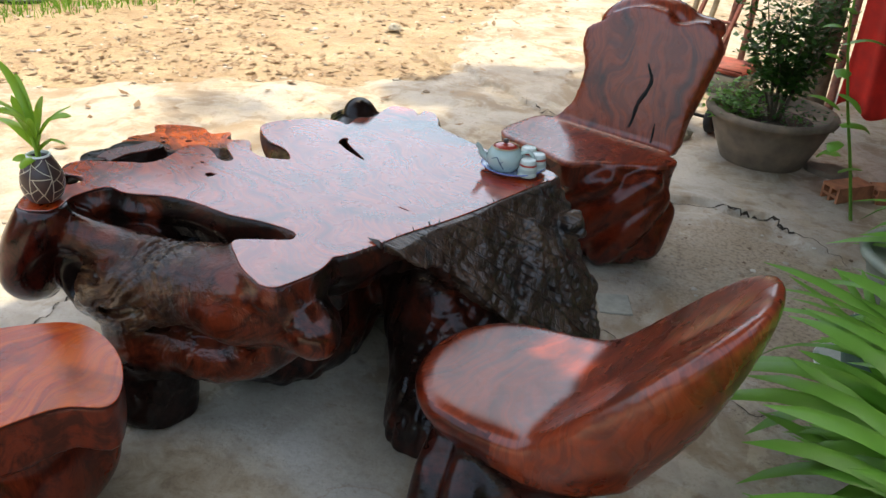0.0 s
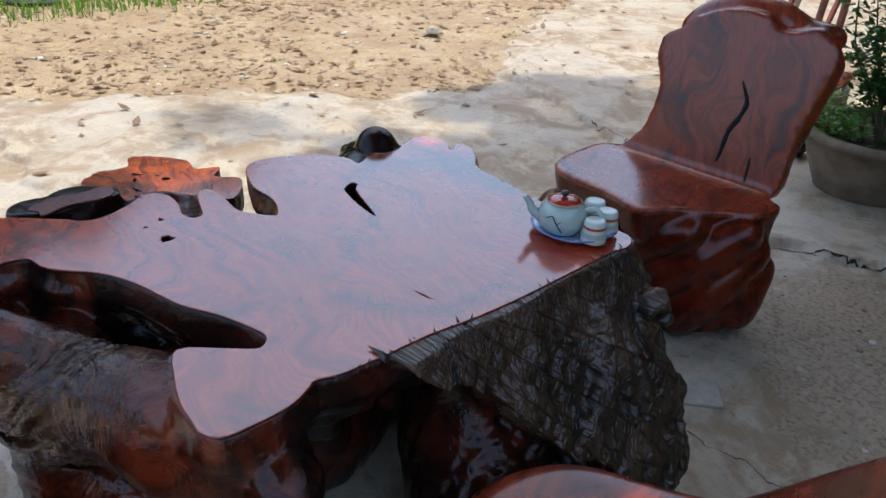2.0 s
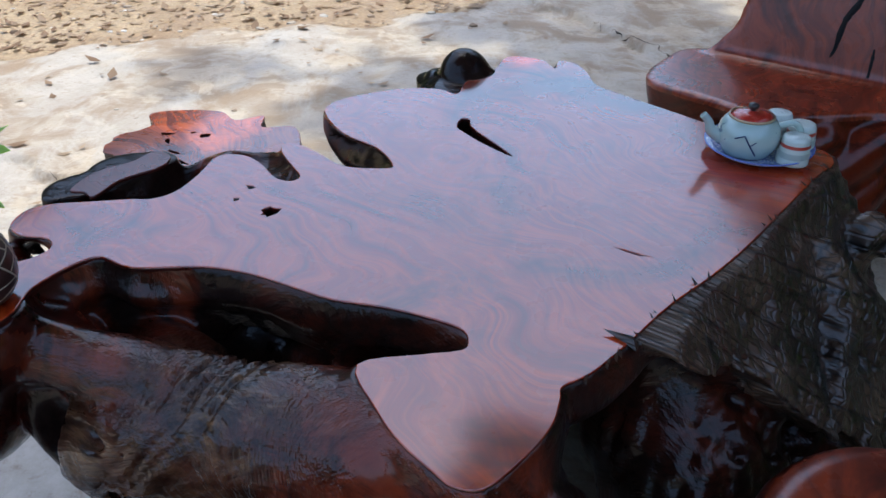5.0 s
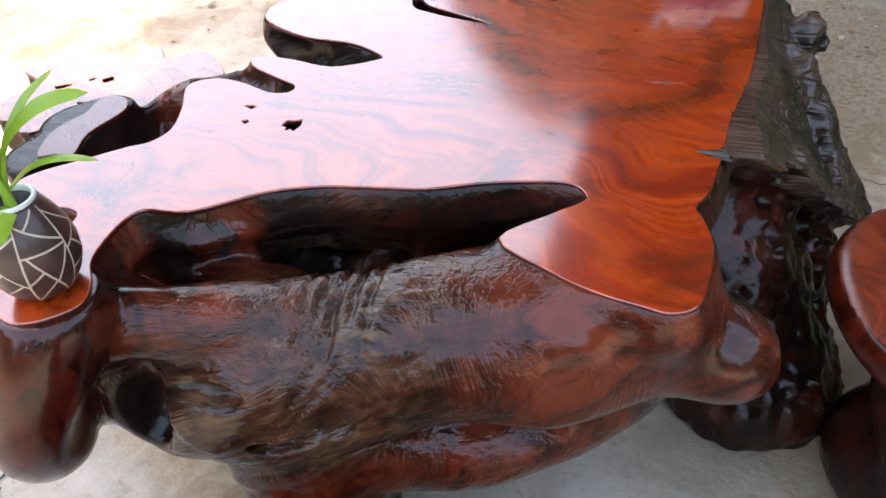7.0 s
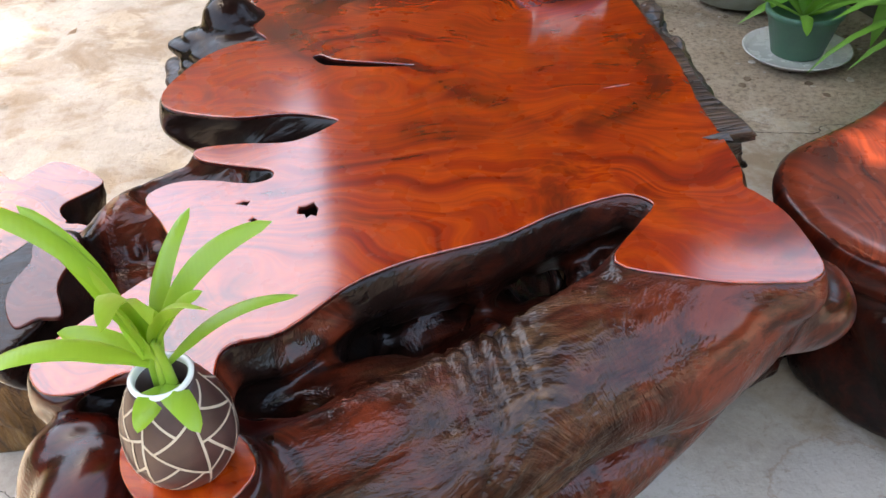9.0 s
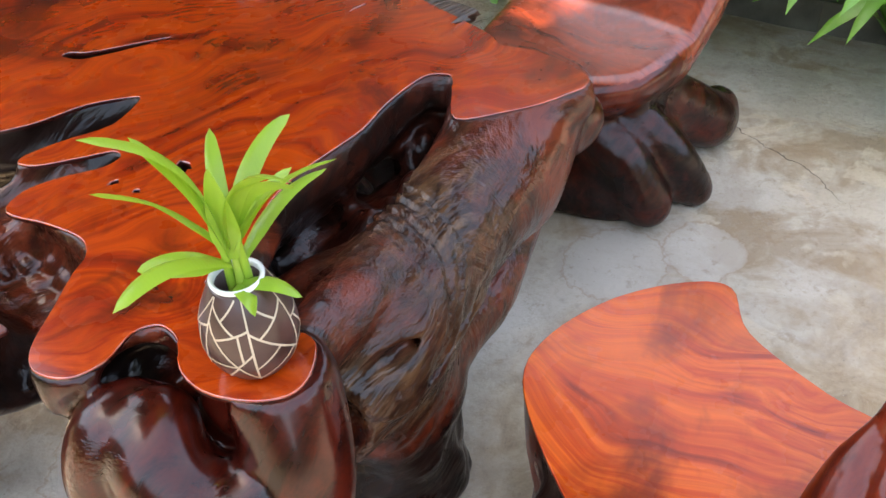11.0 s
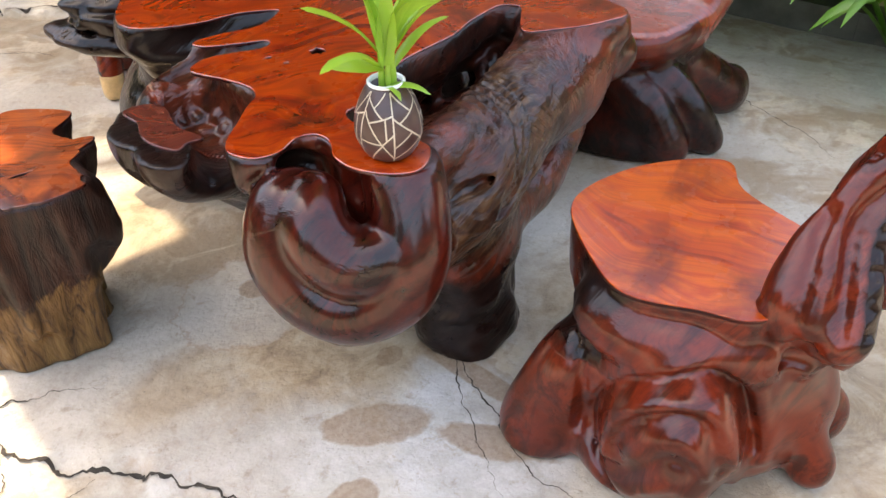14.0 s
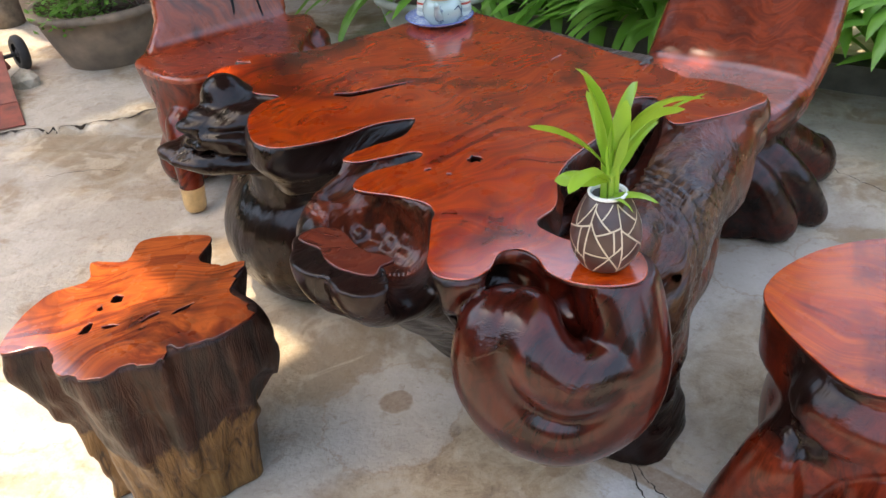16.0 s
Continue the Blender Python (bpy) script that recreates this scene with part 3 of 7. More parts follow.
def ground_material():
    """Old concrete that gives way to dry soil, by the attribute soil."""
    k = M_GROUND_KIT
    big = k.noise(1.3, 5, 0.6, 0.5)
    stain = k.noise(3.7, 5, 0.65, 1.2)
    fine = k.noise(70, 5, 0.7)
    mid = k.noise(16, 5, 0.65)
    c = k.ramp(big, (0.3, (0.30, 0.25, 0.17)), (0.5, (0.40, 0.355, 0.275)), (0.7, (0.45, 0.43, 0.37)))
    c = k.mix(k.ramp(stain, (0.42, 0.0), (0.56, 0.80)), c, (0.25, 0.185, 0.115))
    c = k.mix(k.ramp(k.noise(4.5, 4, 0.6, 0.8), (0.54, 0.0), (0.57, 0.5)), c, (0.514, 0.45, 0.334))
    c = k.mix(k.ramp(k.noise(2.6, 7, 0.68, 0.4, k.at((1, 1, 1), (0, 0, 40))), (0.53, 0.0), (0.57, 0.45)), c, (0.24, 0.165, 0.09))
    c = k.mix(k.ramp(k.noise(1.7, 7, 0.66, 0.5, k.at((1.3, 0.8, 1), (0, 0, -30))), (0.48, 0.0), (0.54, 0.6)), c, (0.42, 0.40, 0.345))
    c = k.mix(k.ramp(fine, (0.33, 0.22), (0.5, 0.0)), c, (0.17, 0.135, 0.09))
    c = k.mix(k.ramp(mid, (0.60, 0.0), (0.72, 0.45)), c, (0.2, 0.17, 0.13))
    edge = k.math("MULTIPLY", k.math("SUBTRACT", k.noise(11, 6, 0.68), 0.5), 0.9)

    def spot(cx, cy, rx, ry, turn=0.0):
        """Distance from the middle of a stain in units of its size, with a ragged edge."""
        place = k.n("ShaderNodeMapping", vector_type="TEXTURE")
        k.t.links.new(k.geo, place.inputs["Vector"])
        place.inputs["Location"].default_value = (cx, cy, 0)
        place.inputs["Rotation"].default_value = (0, 0, radians(turn))
        place.inputs["Scale"].default_value = (rx, ry, 1000)
        far = k.n("ShaderNodeVectorMath", operation="LENGTH")
        k.t.links.new(place.outputs[0], far.inputs[0])
        return k.math("ADD", far.outputs["Value"], edge)
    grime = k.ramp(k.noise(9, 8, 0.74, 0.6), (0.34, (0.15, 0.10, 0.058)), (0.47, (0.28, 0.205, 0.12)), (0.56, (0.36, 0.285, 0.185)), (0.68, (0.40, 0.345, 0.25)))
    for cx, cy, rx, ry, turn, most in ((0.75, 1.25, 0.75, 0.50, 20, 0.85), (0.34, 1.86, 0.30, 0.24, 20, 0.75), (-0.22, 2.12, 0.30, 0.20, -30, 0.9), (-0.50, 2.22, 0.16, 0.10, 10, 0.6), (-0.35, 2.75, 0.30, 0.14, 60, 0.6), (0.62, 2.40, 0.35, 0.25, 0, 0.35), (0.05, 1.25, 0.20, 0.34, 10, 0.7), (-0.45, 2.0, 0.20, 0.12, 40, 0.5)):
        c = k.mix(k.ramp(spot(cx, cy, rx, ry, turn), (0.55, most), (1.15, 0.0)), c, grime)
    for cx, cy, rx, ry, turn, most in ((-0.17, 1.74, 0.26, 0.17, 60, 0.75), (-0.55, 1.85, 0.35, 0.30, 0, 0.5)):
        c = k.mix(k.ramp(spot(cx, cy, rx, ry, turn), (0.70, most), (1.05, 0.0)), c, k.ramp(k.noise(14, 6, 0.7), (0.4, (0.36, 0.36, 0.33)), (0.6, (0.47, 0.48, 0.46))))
    for cx, cy, rx, ry, turn in ((-0.27, 2.36, 0.17, 0.15, 20), (0.70, 2.08, 0.125, 0.11, 0), (0.86, 1.97, 0.10, 0.09, 0), (1.70, 1.80, 0.14, 0.11, 0), (1.02, 1.52, 0.12, 0.10, 0), (-0.62, 3.05, 0.34, 0.22, 30)):
        r = spot(cx, cy, rx, ry, turn)
        c = k.mix(k.ramp(r, (0.80, 0.55), (0.95, 0.35), (1.0, 0.0)), c, (0.42, 0.40, 0.35))
        c = k.mix(k.ramp(r, (0.93, 0.0), (1.0, 0.55), (1.16, 0.0)), c, (0.25, 0.155, 0.085))
    for cx, cy, rx, ry, turn in ((-0.241, 2.389, 0.042, 0.036, 0), (-0.27, 1.89, 0.10, 0.055, -30), (-0.145, 2.015, 0.035, 0.025, 20), (-0.05, 1.88, 0.028, 0.14, 10), (-0.13, 1.72, 0.04, 0.12, 35),
                                 (-0.40, 1.78, 0.06, 0.04, 0), (0.55, 1.92, 0.05, 0.04, 0), (0.62, 2.62, 0.10, 0.05, 40)):
        c = k.mix(k.ramp(spot(cx, cy, rx, ry, turn), (0.86, 0.75), (1.0, 0.0)), c, k.mix(k.ramp(fine, (0.4, 0.0), (0.6, 1.0)), (0.20, 0.125, 0.065), (0.26, 0.19, 0.12)))
    c = k.mix(k.ramp(k.noise(26, 8, 0.72, 0.4), (0.56, 0.0), (0.66, 0.55)), c, (0.221, 0.16, 0.097))
    c = k.mix(k.ramp(k.noise(120, 2, 0.6), (0.70, 0.0), (0.76, 0.6)), c, (0.12, 0.10, 0.075))
    c = k.mix(k.ramp(k.noise(150, 2, 0.6, 0.0, k.at((1, 1, 1), (20, 0, 50))), (0.70, 0.0), (0.76, 0.4)), c, (0.55, 0.51, 0.42))
    s = k.ramp(k.noise(2.2, 5, 0.6), (0.3, (0.27, 0.185, 0.095)), (0.55, (0.37, 0.285, 0.16)), (0.8, (0.46, 0.38, 0.245)))
    s = k.mix(k.ramp(fine, (0.36, 0.55), (0.6, 0.0)), s, (0.12, 0.06, 0.03))
    dirt = k.math("ADD", k.attr("soil"), k.math("MULTIPLY", k.math("SUBTRACT", k.noise(7, 5, 0.7), 0.5), 0.9))
    w = k.ramp(dirt, (0.42, 0.0), (0.58, 1.0))
    c = k.mix(w, c, s)
    worn = k.ramp(k.math("ADD", k.attr("worn"), k.math("MULTIPLY", k.math("SUBTRACT", k.noise(7, 7, 0.72), 0.5), 2.4)), (0.55, 0.0), (0.72, 0.9))
    c = k.mix(worn, c, k.ramp(fine, (0.36, (0.16, 0.12, 0.08)), (0.55, (0.36, 0.295, 0.21))))
    c = k.mix(1.0, c, (1.09, 1.02, 0.99), "MULTIPLY")
    mid = k.math("ADD", mid, k.math("MULTIPLY", worn, k.noise(34, 6, 0.7)))
    h = k.math("ADD", k.math("MULTIPLY", mid, 1.0), k.math("MULTIPLY", fine, 0.5))
    return k.done(c, k.ramp(stain, (0.3, 0.42), (0.7, 0.75)), k.bump(h, 0.5, 0.011))


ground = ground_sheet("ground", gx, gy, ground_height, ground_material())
tagged(ground, "cracked old concrete yard floor giving way to dry brown soil", "ground", kind="structure")
GX, GY = np.meshgrid(gx, gy, indexing="ij")
ground.data.attributes.new("soil", "FLOAT", "POINT").data.foreach_set("value", soil_amount(GX, GY).ravel().astype(np.float32))
stepd = side_of(GX, GY, STEP_LIP)
wornv = np.clip(1.25 - np.abs(stepd + 0.45) / 0.6, 0, 1) * np.clip((GX - 0.1) / 0.5, 0, 1)
ground.data.attributes.new("worn", "FLOAT", "POINT").data.foreach_set("value", wornv.ravel().astype(np.float32))


def box(bm, lo, hi, m=None):
    vs = [bm.verts.new(Vector((x, y, z))) for x in (lo[0], hi[0]) for y in (lo[1], hi[1]) for z in (lo[2], hi[2])]
    for f in ((0, 1, 3, 2), (4, 6, 7, 5), (0, 4, 5, 1), (2, 3, 7, 6), (0, 2, 6, 4), (1, 5, 7, 3)):
        bm.faces.new([vs[i] for i in f])
    if m is not None:
        for v in vs:
            v.co = m @ v.co
    return vs


M_ROOF = plain("weathered_roof_boards", (0.06, 0.05, 0.042), 0.8, vary=0.3, scale=6)
M_DARKWALL = plain("dark_wall", (0.07, 0.07, 0.055), 0.9, vary=0.3, scale=4)
bm = bmesh.new()
ROOF_WEST, BOARD = -1.20, 0.25      # west eave, board width
# gaps added in the unseen roof to drop sun flecks on the east seat
FLECK_GAPS = [(0.475, 0.545, 2.98, 3.095), (0.56, 0.64, 2.965, 3.04), (0.56, 0.62, 3.06, 3.12)]
for i in range(17):
    x0 = ROOF_WEST + i * BOARD
    x1 = x0 + BOARD - 0.002
    y = 1.4 if x0 < 1.5 else 4.4
    end = 3.05 + 0.95 * (x0 + 1.2) if x0 < -0.2 else 9.2 - 0.05 * (i * 7 % 5)
    for c0, c1, g0, g1 in sorted((c for c in FLECK_GAPS if x0 <= c[0] < x1), key=lambda c: c[2]):
        box(bm, (x0, y, 2.6), (x1, g0, 2.64))
        box(bm, (x0, g0, 2.6), (c0, g1, 2.64))
        box(bm, (c1, g0, 2.6), (x1, g1, 2.64))
        y = g1
    box(bm, (x0, y, 2.6), (x1, end, 2.64))
tagged(part("roof", bm, M_ROOF, smooth=False), "plain weathered board roof over the sitting area", "roof", kind="structure")
# added tall wall: blocks the north-east sky in place of dark foliage
bm = bmesh.new()
box(bm, (3.3, 3.0, 0), (3.5, 9.0, 3.4))
box(bm, (3.3, 0.6, 0), (3.5, 3.0, 1.5))
tagged(part("wall_east", bm, M_DARKWALL, smooth=False), "plain dark wall added behind the plants to block the sky", "wall", kind="structure")
# added wall that closes off the sky to the north
bm = bmesh.new()
box(bm, (0.35, 8.8, 0), (3.3, 9.0, 3.4))
tagged(part("wall_north", bm, M_DARKWALL, smooth=False), "plain dark wall added behind the plants to block the sky", "wall", kind="structure")
# unseen tree ring, its height set by direction to darken sky reflections
bm = bmesh.new()
prev = None
for i in range(97):
    a = 2 * math.pi * i / 96
    r = 14.0 + 0.8 * math.sin(5 * a) + 0.5 * math.sin(13 * a + 1)
    h = 3.4 + 4.0 * math.exp(-((a - 2.85) / 0.42) ** 2) + 6.5 / (1 + math.exp((a - 1.87) / 0.05)) * (a > 0.5) + 0.7 * math.sin(7 * a) + 0.6 * math.sin(17 * a + 2) + 0.4 * math.sin(41 * a)
    cur = [bm.verts.new((r * math.cos(a), 3 + r * math.sin(a), z)) for z in (-0.1, h * 0.6, h)]
    if prev:
        bm.faces.new((prev[0], cur[0], cur[1], prev[1]))
        bm.faces.new((prev[1], cur[1], cur[2], prev[2]))
    prev = cur
tagged(part("backdrop", bm, plain("far_trees", (0.035, 0.055, 0.02), 0.95, vary=0.6, scale=3, bump=0.5)), "unseen ring of far dark green trees, added to shape the sky reflections", "trees", kind="structure")

# ---- root table ----
T = 0.55
EAST_EDGE = [(0.470, 2.014), (0.496, 2.030), (0.504, 2.075), (0.504, 2.14), (0.489, 2.185), (0.480, 2.206), (0.494, 2.245), (0.502, 2.32),
             (0.508, 2.42), (0.524, 2.52), (0.534, 2.63), (0.538, 2.76), (0.543, 2.90), (0.551, 2.955), (0.532, 2.992), (0.49, 3.0)]
NORTH_EDGE = [(0.32, 2.99), (0.25, 3.0), (0.13, 3.02), (0.06, 3.035), (0.01, 3.085), (-0.04, 3.12), (-0.078, 3.112), (-0.060, 3.066),
              (-0.105, 3.095), (-0.15, 3.09), (-0.183, 3.062), (-0.160, 2.98), (-0.165, 2.89), (-0.140, 2.826)]
WEST_EDGE = [(-0.185, 2.825), (-0.245, 2.785), (-0.295, 2.70), (-0.307, 2.64), (-0.28, 2.595), (-0.19, 2.552), (-0.10, 2.543), (-0.035, 2.508),
             (-0.042, 2.488), (-0.10, 2.456), (-0.17, 2.467), (-0.225, 2.470), (-0.242, 2.458), (-0.225, 2.432), (-0.17, 2.405),
             (-0.131, 2.386), (-0.13, 2.364), (-0.16, 2.358), (-0.215, 2.378), (-0.265, 2.382), (-0.298, 2.352), (-0.268, 2.285),
             (-0.250, 2.227), (-0.260, 2.190), (-0.285, 2.17), (-0.33, 2.125), (-0.37, 2.085), (-0.382, 2.048), (-0.36, 2.012),
             (-0.32, 2.006), (-0.28, 2.025), (-0.252, 2.014), (-0.249, 1.98), (-0.268, 1.94), (-0.266, 1.895), (-0.24, 1.852), (-0.205, 1.828)]
SLOT_EDGE = [(-0.172, 1.836), (-0.142, 1.87), (-0.150, 1.905), (-0.178, 1.945), (-0.186, 2.01), (-0.172, 2.045), (-0.115, 2.055), (-0.04, 2.115),
             (0.025, 2.143), (0.09, 2.156), (0.156, 2.168), (0.223, 2.197), (0.291, 2.216), (0.331, 2.219), (0.352, 2.197), (0.345, 2.180),
             (0.319, 2.153), (0.270, 2.092), (0.338, 2.05), (0.391, 2.028), (0.445, 2.017)]
OUTLINE = spline(EAST_EDGE + NORTH_EDGE + WEST_EDGE + SLOT_EDGE, 4)
FACET = spline([(-0.440, 2.324), (-0.417, 2.330), (-0.394, 2.321), (-0.379, 2.287), (-0.392, 2.218), (-0.376, 2.158), (-0.402, 2.157), (-0.427, 2.146),
                (-0.448, 2.189), (-0.450, 2.230), (-0.437, 2.270), (-0.441, 2.300)], 4)
FACET_Z = 0.53
KEYHOLE = spline([(-0.054, 2.716), (-0.059, 2.736), (-0.045, 2.739), (-0.024, 2.716), (0.03, 2.692), (0.071, 2.675), (0.109, 2.657), (0.07, 2.662), (0.02, 2.674),
                  (-0.023, 2.689), (-0.041, 2.697)], 3)
KNOTS = [[(-0.095, 2.270), (-0.093, 2.287), (-0.084, 2.286), (-0.073, 2.293), (-0.068, 2.276), (-0.072, 2.260), (-0.078, 2.265), (-0.084, 2.259), (-0.086, 2.268)],
         [(-0.177, 2.311), (-0.166, 2.316), (-0.157, 2.314), (-0.161, 2.304), (-0.168, 2.308)], [(-0.158, 2.270), (-0.152, 2.276), (-0.147, 2.270), (-0.150, 2.263)],
         [(0.382, 2.502), (0.400, 2.5045), (0.413, 2.5055), (0.442, 2.510), (0.423, 2.5025), (0.405, 2.501)]]


def plate(name, outline, holes, z, drop, material, parent, label="", inset=0.0012):
    """A sawn face with crisp edges and holes: flat top, a hair of wear, and a short side below."""
    verts, faces, flat, rim, tops = [], [], [], [], []
    base = np.array(parent.location)
    for pts, sign in [(outline, 1.0)] + [(h, -1.0) for h in holes]:
        p = np.array(pts, float)
        area = 0.5 * np.sum(p[:, 0] * np.roll(p[:, 1], -1) - np.roll(p[:, 0], -1) * p[:, 1])
        p = p if area * sign > 0 else p[::-1]
        d = np.roll(p, -1, 0) - np.roll(p, 1, 0)
        nrm = np.stack([d[:, 1], -d[:, 0]], 1) / (np.linalg.norm(d, axis=1, keepdims=True) + 1e-9)
        n, at = len(p), len(verts)
        for ring, zz, e in ((p - nrm * inset, z, 0.0), (p, z - inset, 0.35), (p + nrm * 0.0005, z - 0.45 * drop, 1.0), (p, z - drop, 1.0)):
            verts += [(x - base[0], y - base[1], zz - base[2]) for x, y in ring]
            rim += [e] * n
        tops.append([Vector((x, y, 0)) for x, y in p - nrm * inset])
        flat.append((at, n))
        for r in range(3):
            for i in range(n):
                j = (i + 1) % n
                faces.append((at + r * n + i, at + (r + 1) * n + i, at + (r + 1) * n + j, at + r * n + j))
    side = len(faces)
    index = [at + i for at, n in flat for i in range(n)]
    for t in tessellate_polygon(tops):
        a, b, c = (index[i] for i in t)
        u, w = np.subtract(verts[b], verts[a]), np.subtract(verts[c], verts[a])
        faces.append((a, b, c) if u[0] * w[1] - u[1] * w[0] > 0 else (a, c, b))
    mesh = bpy.data.meshes.new(name)
    mesh.from_pydata(verts, [], faces)
    mesh.polygons.foreach_set("use_smooth", [i < side for i in range(len(faces))])
    mesh.attributes.new("rim", "FLOAT", "POINT").data.foreach_set("value", rim)
    mesh.attributes.new("bark", "FLOAT", "POINT").data.foreach_set("value", [0.0] * len(rim))
    return link(name, mesh, [material], parent, label)


def build_table():
    cl = Clay((-0.53, 1.70, -0.03), (0.86, 3.24, 0.64), 0.0056)
    x, y = cl.ax[0][:, None], cl.ax[1][None, :]
    X, Y = np.broadcast_to(x, (len(cl.ax[0]), len(cl.ax[1]))), np.broadcast_to(y, (len(cl.ax[0]), len(cl.ax[1])))
    flat = poly_dist(X, Y, OUTLINE)[:, :, None]
    # legs and belly
    cl.blob((0.08, 2.42, 0.20), (0.22, 0.30, 0.26), 0.06)
    cl.blob((0.02, 2.93, 0.16), (0.29, 0.27, 0.23), 0.05, rz=20)
    cl.limb([(0.05, 2.6, 0.30, 0.2), (0.2, 2.75, 0.32, 0.2), (0.40, 2.8, 0.33, 0.12)], 0.06)
    # south root: a beam that rises to the front tip, a lower limb under the eye-shaped hollow, a foot
    cl.limb([(0.462, 2.088, 0.475, 0.060), (0.39, 2.080, 0.452, 0.085), (0.29, 2.065, 0.430, 0.098), (0.16, 2.035, 0.408, 0.095), (0.03, 1.985, 0.368, 0.095),
             (-0.08, 1.960, 0.335, 0.078), (-0.15, 1.945, 0.34, 0.06)], 0.03)
    cl.limb([(0.00, 1.985, 0.225, 0.070), (0.08, 2.000, 0.228, 0.062), (0.17, 2.018, 0.240, 0.058), (0.27, 2.040, 0.256, 0.055), (0.36, 2.075, 0.290, 0.050), (0.43, 2.10, 0.35, 0.045)], 0.012)
    cl.limb([(0.02, 2.02, 0.28, 0.11), (0.03, 2.0, 0.12, 0.090), (0.03, 1.99, 0.0, 0.095)], 0.04)
    cl.limb([(0.03, 1.985, 0.16, 0.05), (0.02, 1.955, 0.08, 0.04), (0.012, 1.935, 0.0, 0.04)], 0.025)
    cl.limb([(-0.19, 1.925, 0.470, 0.062), (-0.09, 1.958, 0.462, 0.044), (0.02, 1.992, 0.456, 0.042), (0.12, 2.035, 0.452, 0.046), (0.24, 2.085, 0.452, 0.050)], 0.015)
    cl.blob((0.0, 2.05, 0.40), (0.20, 0.06, 0.07), 0.03)
    cl.limb([(0.44, 2.12, 0.44, 0.06), (0.525, 2.105, 0.430, 0.034), (0.545, 2.095, 0.425, 0.026)], 0.05)
    # west flank: a lobe with its own sawn facet, dark lobe to the north
    cl.limb([(-0.432, 2.26, 0.53, 0.045), (-0.415, 2.245, 0.49, 0.050), (-0.31, 2.28, 0.44, 0.075), (-0.15, 2.33, 0.34, 0.13), (0.0, 2.38, 0.22, 0.16)], 0.04)
    cl.limb([(-0.435, 2.16, 0.53, 0.040), (-0.41, 2.16, 0.49, 0.048), (-0.30, 2.19, 0.445, 0.062), (-0.13, 2.22, 0.34, 0.11)], 0.03)
    cl.limb([(-0.38, 2.34, 0.44, 0.045), (-0.33, 2.40, 0.47, 0.045), (-0.25, 2.44, 0.49, 0.035)], 0.03)
    cl.limb([(-0.02, 2.85, 0.36, 0.10), (-0.13, 2.87, 0.36, 0.075)], 0.05)
    cl.limb([(-0.08, 3.02, 0.40, 0.085), (-0.18, 2.99, 0.43, 0.055)], 0.04)
    cl.blob((-0.205, 2.925, 0.415), (0.185, 0.105, 0.042), 0.02, rz=146, tilt=-6)
    cl.blob((-0.215, 2.895, 0.490), (0.130, 0.062, 0.052), 0.015, rz=146, tilt=-4)
    cl.limb([(-0.15, 2.815, 0.44, 0.045), (-0.24, 2.85, 0.465, 0.028), (-0.30, 2.90, 0.475, 0.020)], 0.008)
    # end slab on the east side: a fan of end grain that slopes outwards
    fan = spline([(2.34, -0.02), (2.60, -0.03), (2.96, -0.02), (2.985, 0.05), (3.00, 0.09), (2.985, 0.12), (3.0, 0.17), (2.985, 0.235), (3.0, 0.27), (2.98, 0.33),
                  (2.92, 0.40), (2.80, 0.41), (2.70, 0.33), (2.60, 0.24), (2.53, 0.17), (2.47, 0.085), (2.38, 0.045)], 4)

    def slab(x, y, z):
        sh = np.broadcast_shapes(x.shape, y.shape, z.shape)
        s = np.broadcast_to(T - z, sh)
        yy = np.broadcast_to(y, sh)
        face = (x - 0.545 - 0.62 * (T - z)) * 0.85 - 0.006 * np.sin(y * 23 + z * 31)
        return np.maximum(np.maximum(face, -face - 0.17), poly_dist(yy, s, fan) * 0.9)
    cl.put(slab, (0.36, 2.3, 0.10), (0.84, 3.06, T + 0.03), 0.02)
    cl.limb([(0.36, 2.66, 0.34, 0.13), (0.50, 2.58, 0.20, 0.13), (0.61, 2.47, 0.05, 0.12), (0.62, 2.46, 0.0, 0.13)], 0.05)
    cl.limb([(0.60, 2.80, 0.22, 0.08), (0.64, 2.72, 0.10, 0.09), (0.64, 2.70, 0.0, 0.09)], 0.04)
    cl.blob((0.628, 2.965, 0.43), (0.045, 0.045, 0.05), 0.012, tilt=35)
    cl.limb([(0.60, 2.80, 0.475, 0.018), (0.665, 2.74, 0.36, 0.028), (0.69, 2.66, 0.30, 0.024)], 0.012)
    # hollow under the front of the top
    cl.limb([(0.54, 2.32, 0.38, 0.08), (0.40, 2.28, 0.26, 0.12), (0.36, 2.24, 0.10, 0.13)], 0.03, cut=True)
    # the plank itself, thinning inwards below
    def plank(x, y, z):
        depth = T - z
        side = flat_here + 0.5 * np.maximum(depth - 0.05, 0) - 0.010 * np.sin(np.clip(depth / 0.09, 0, 1) * np.pi)
        return np.maximum(np.minimum(side, np.maximum(facet_here - 0.002 - 0.012 * np.sin(np.clip(depth / 0.10, 0, 1) * np.pi), 0.445 - z)), 0.42 - z)
    s, _, _, _ = cl.sub((-0.53, 1.7, 0.36), (0.86, 3.24, 0.64))
    flat_here = flat[s[0], s[1]] - 0.002
    facet_here = poly_dist(X, Y, FACET)[:, :, None][s[0], s[1]]
    zz = cl.ax[2][s[2]][None, None, :]
    cl.d[s] = smin(cl.d[s], plank(0, 0, zz), 0.02)
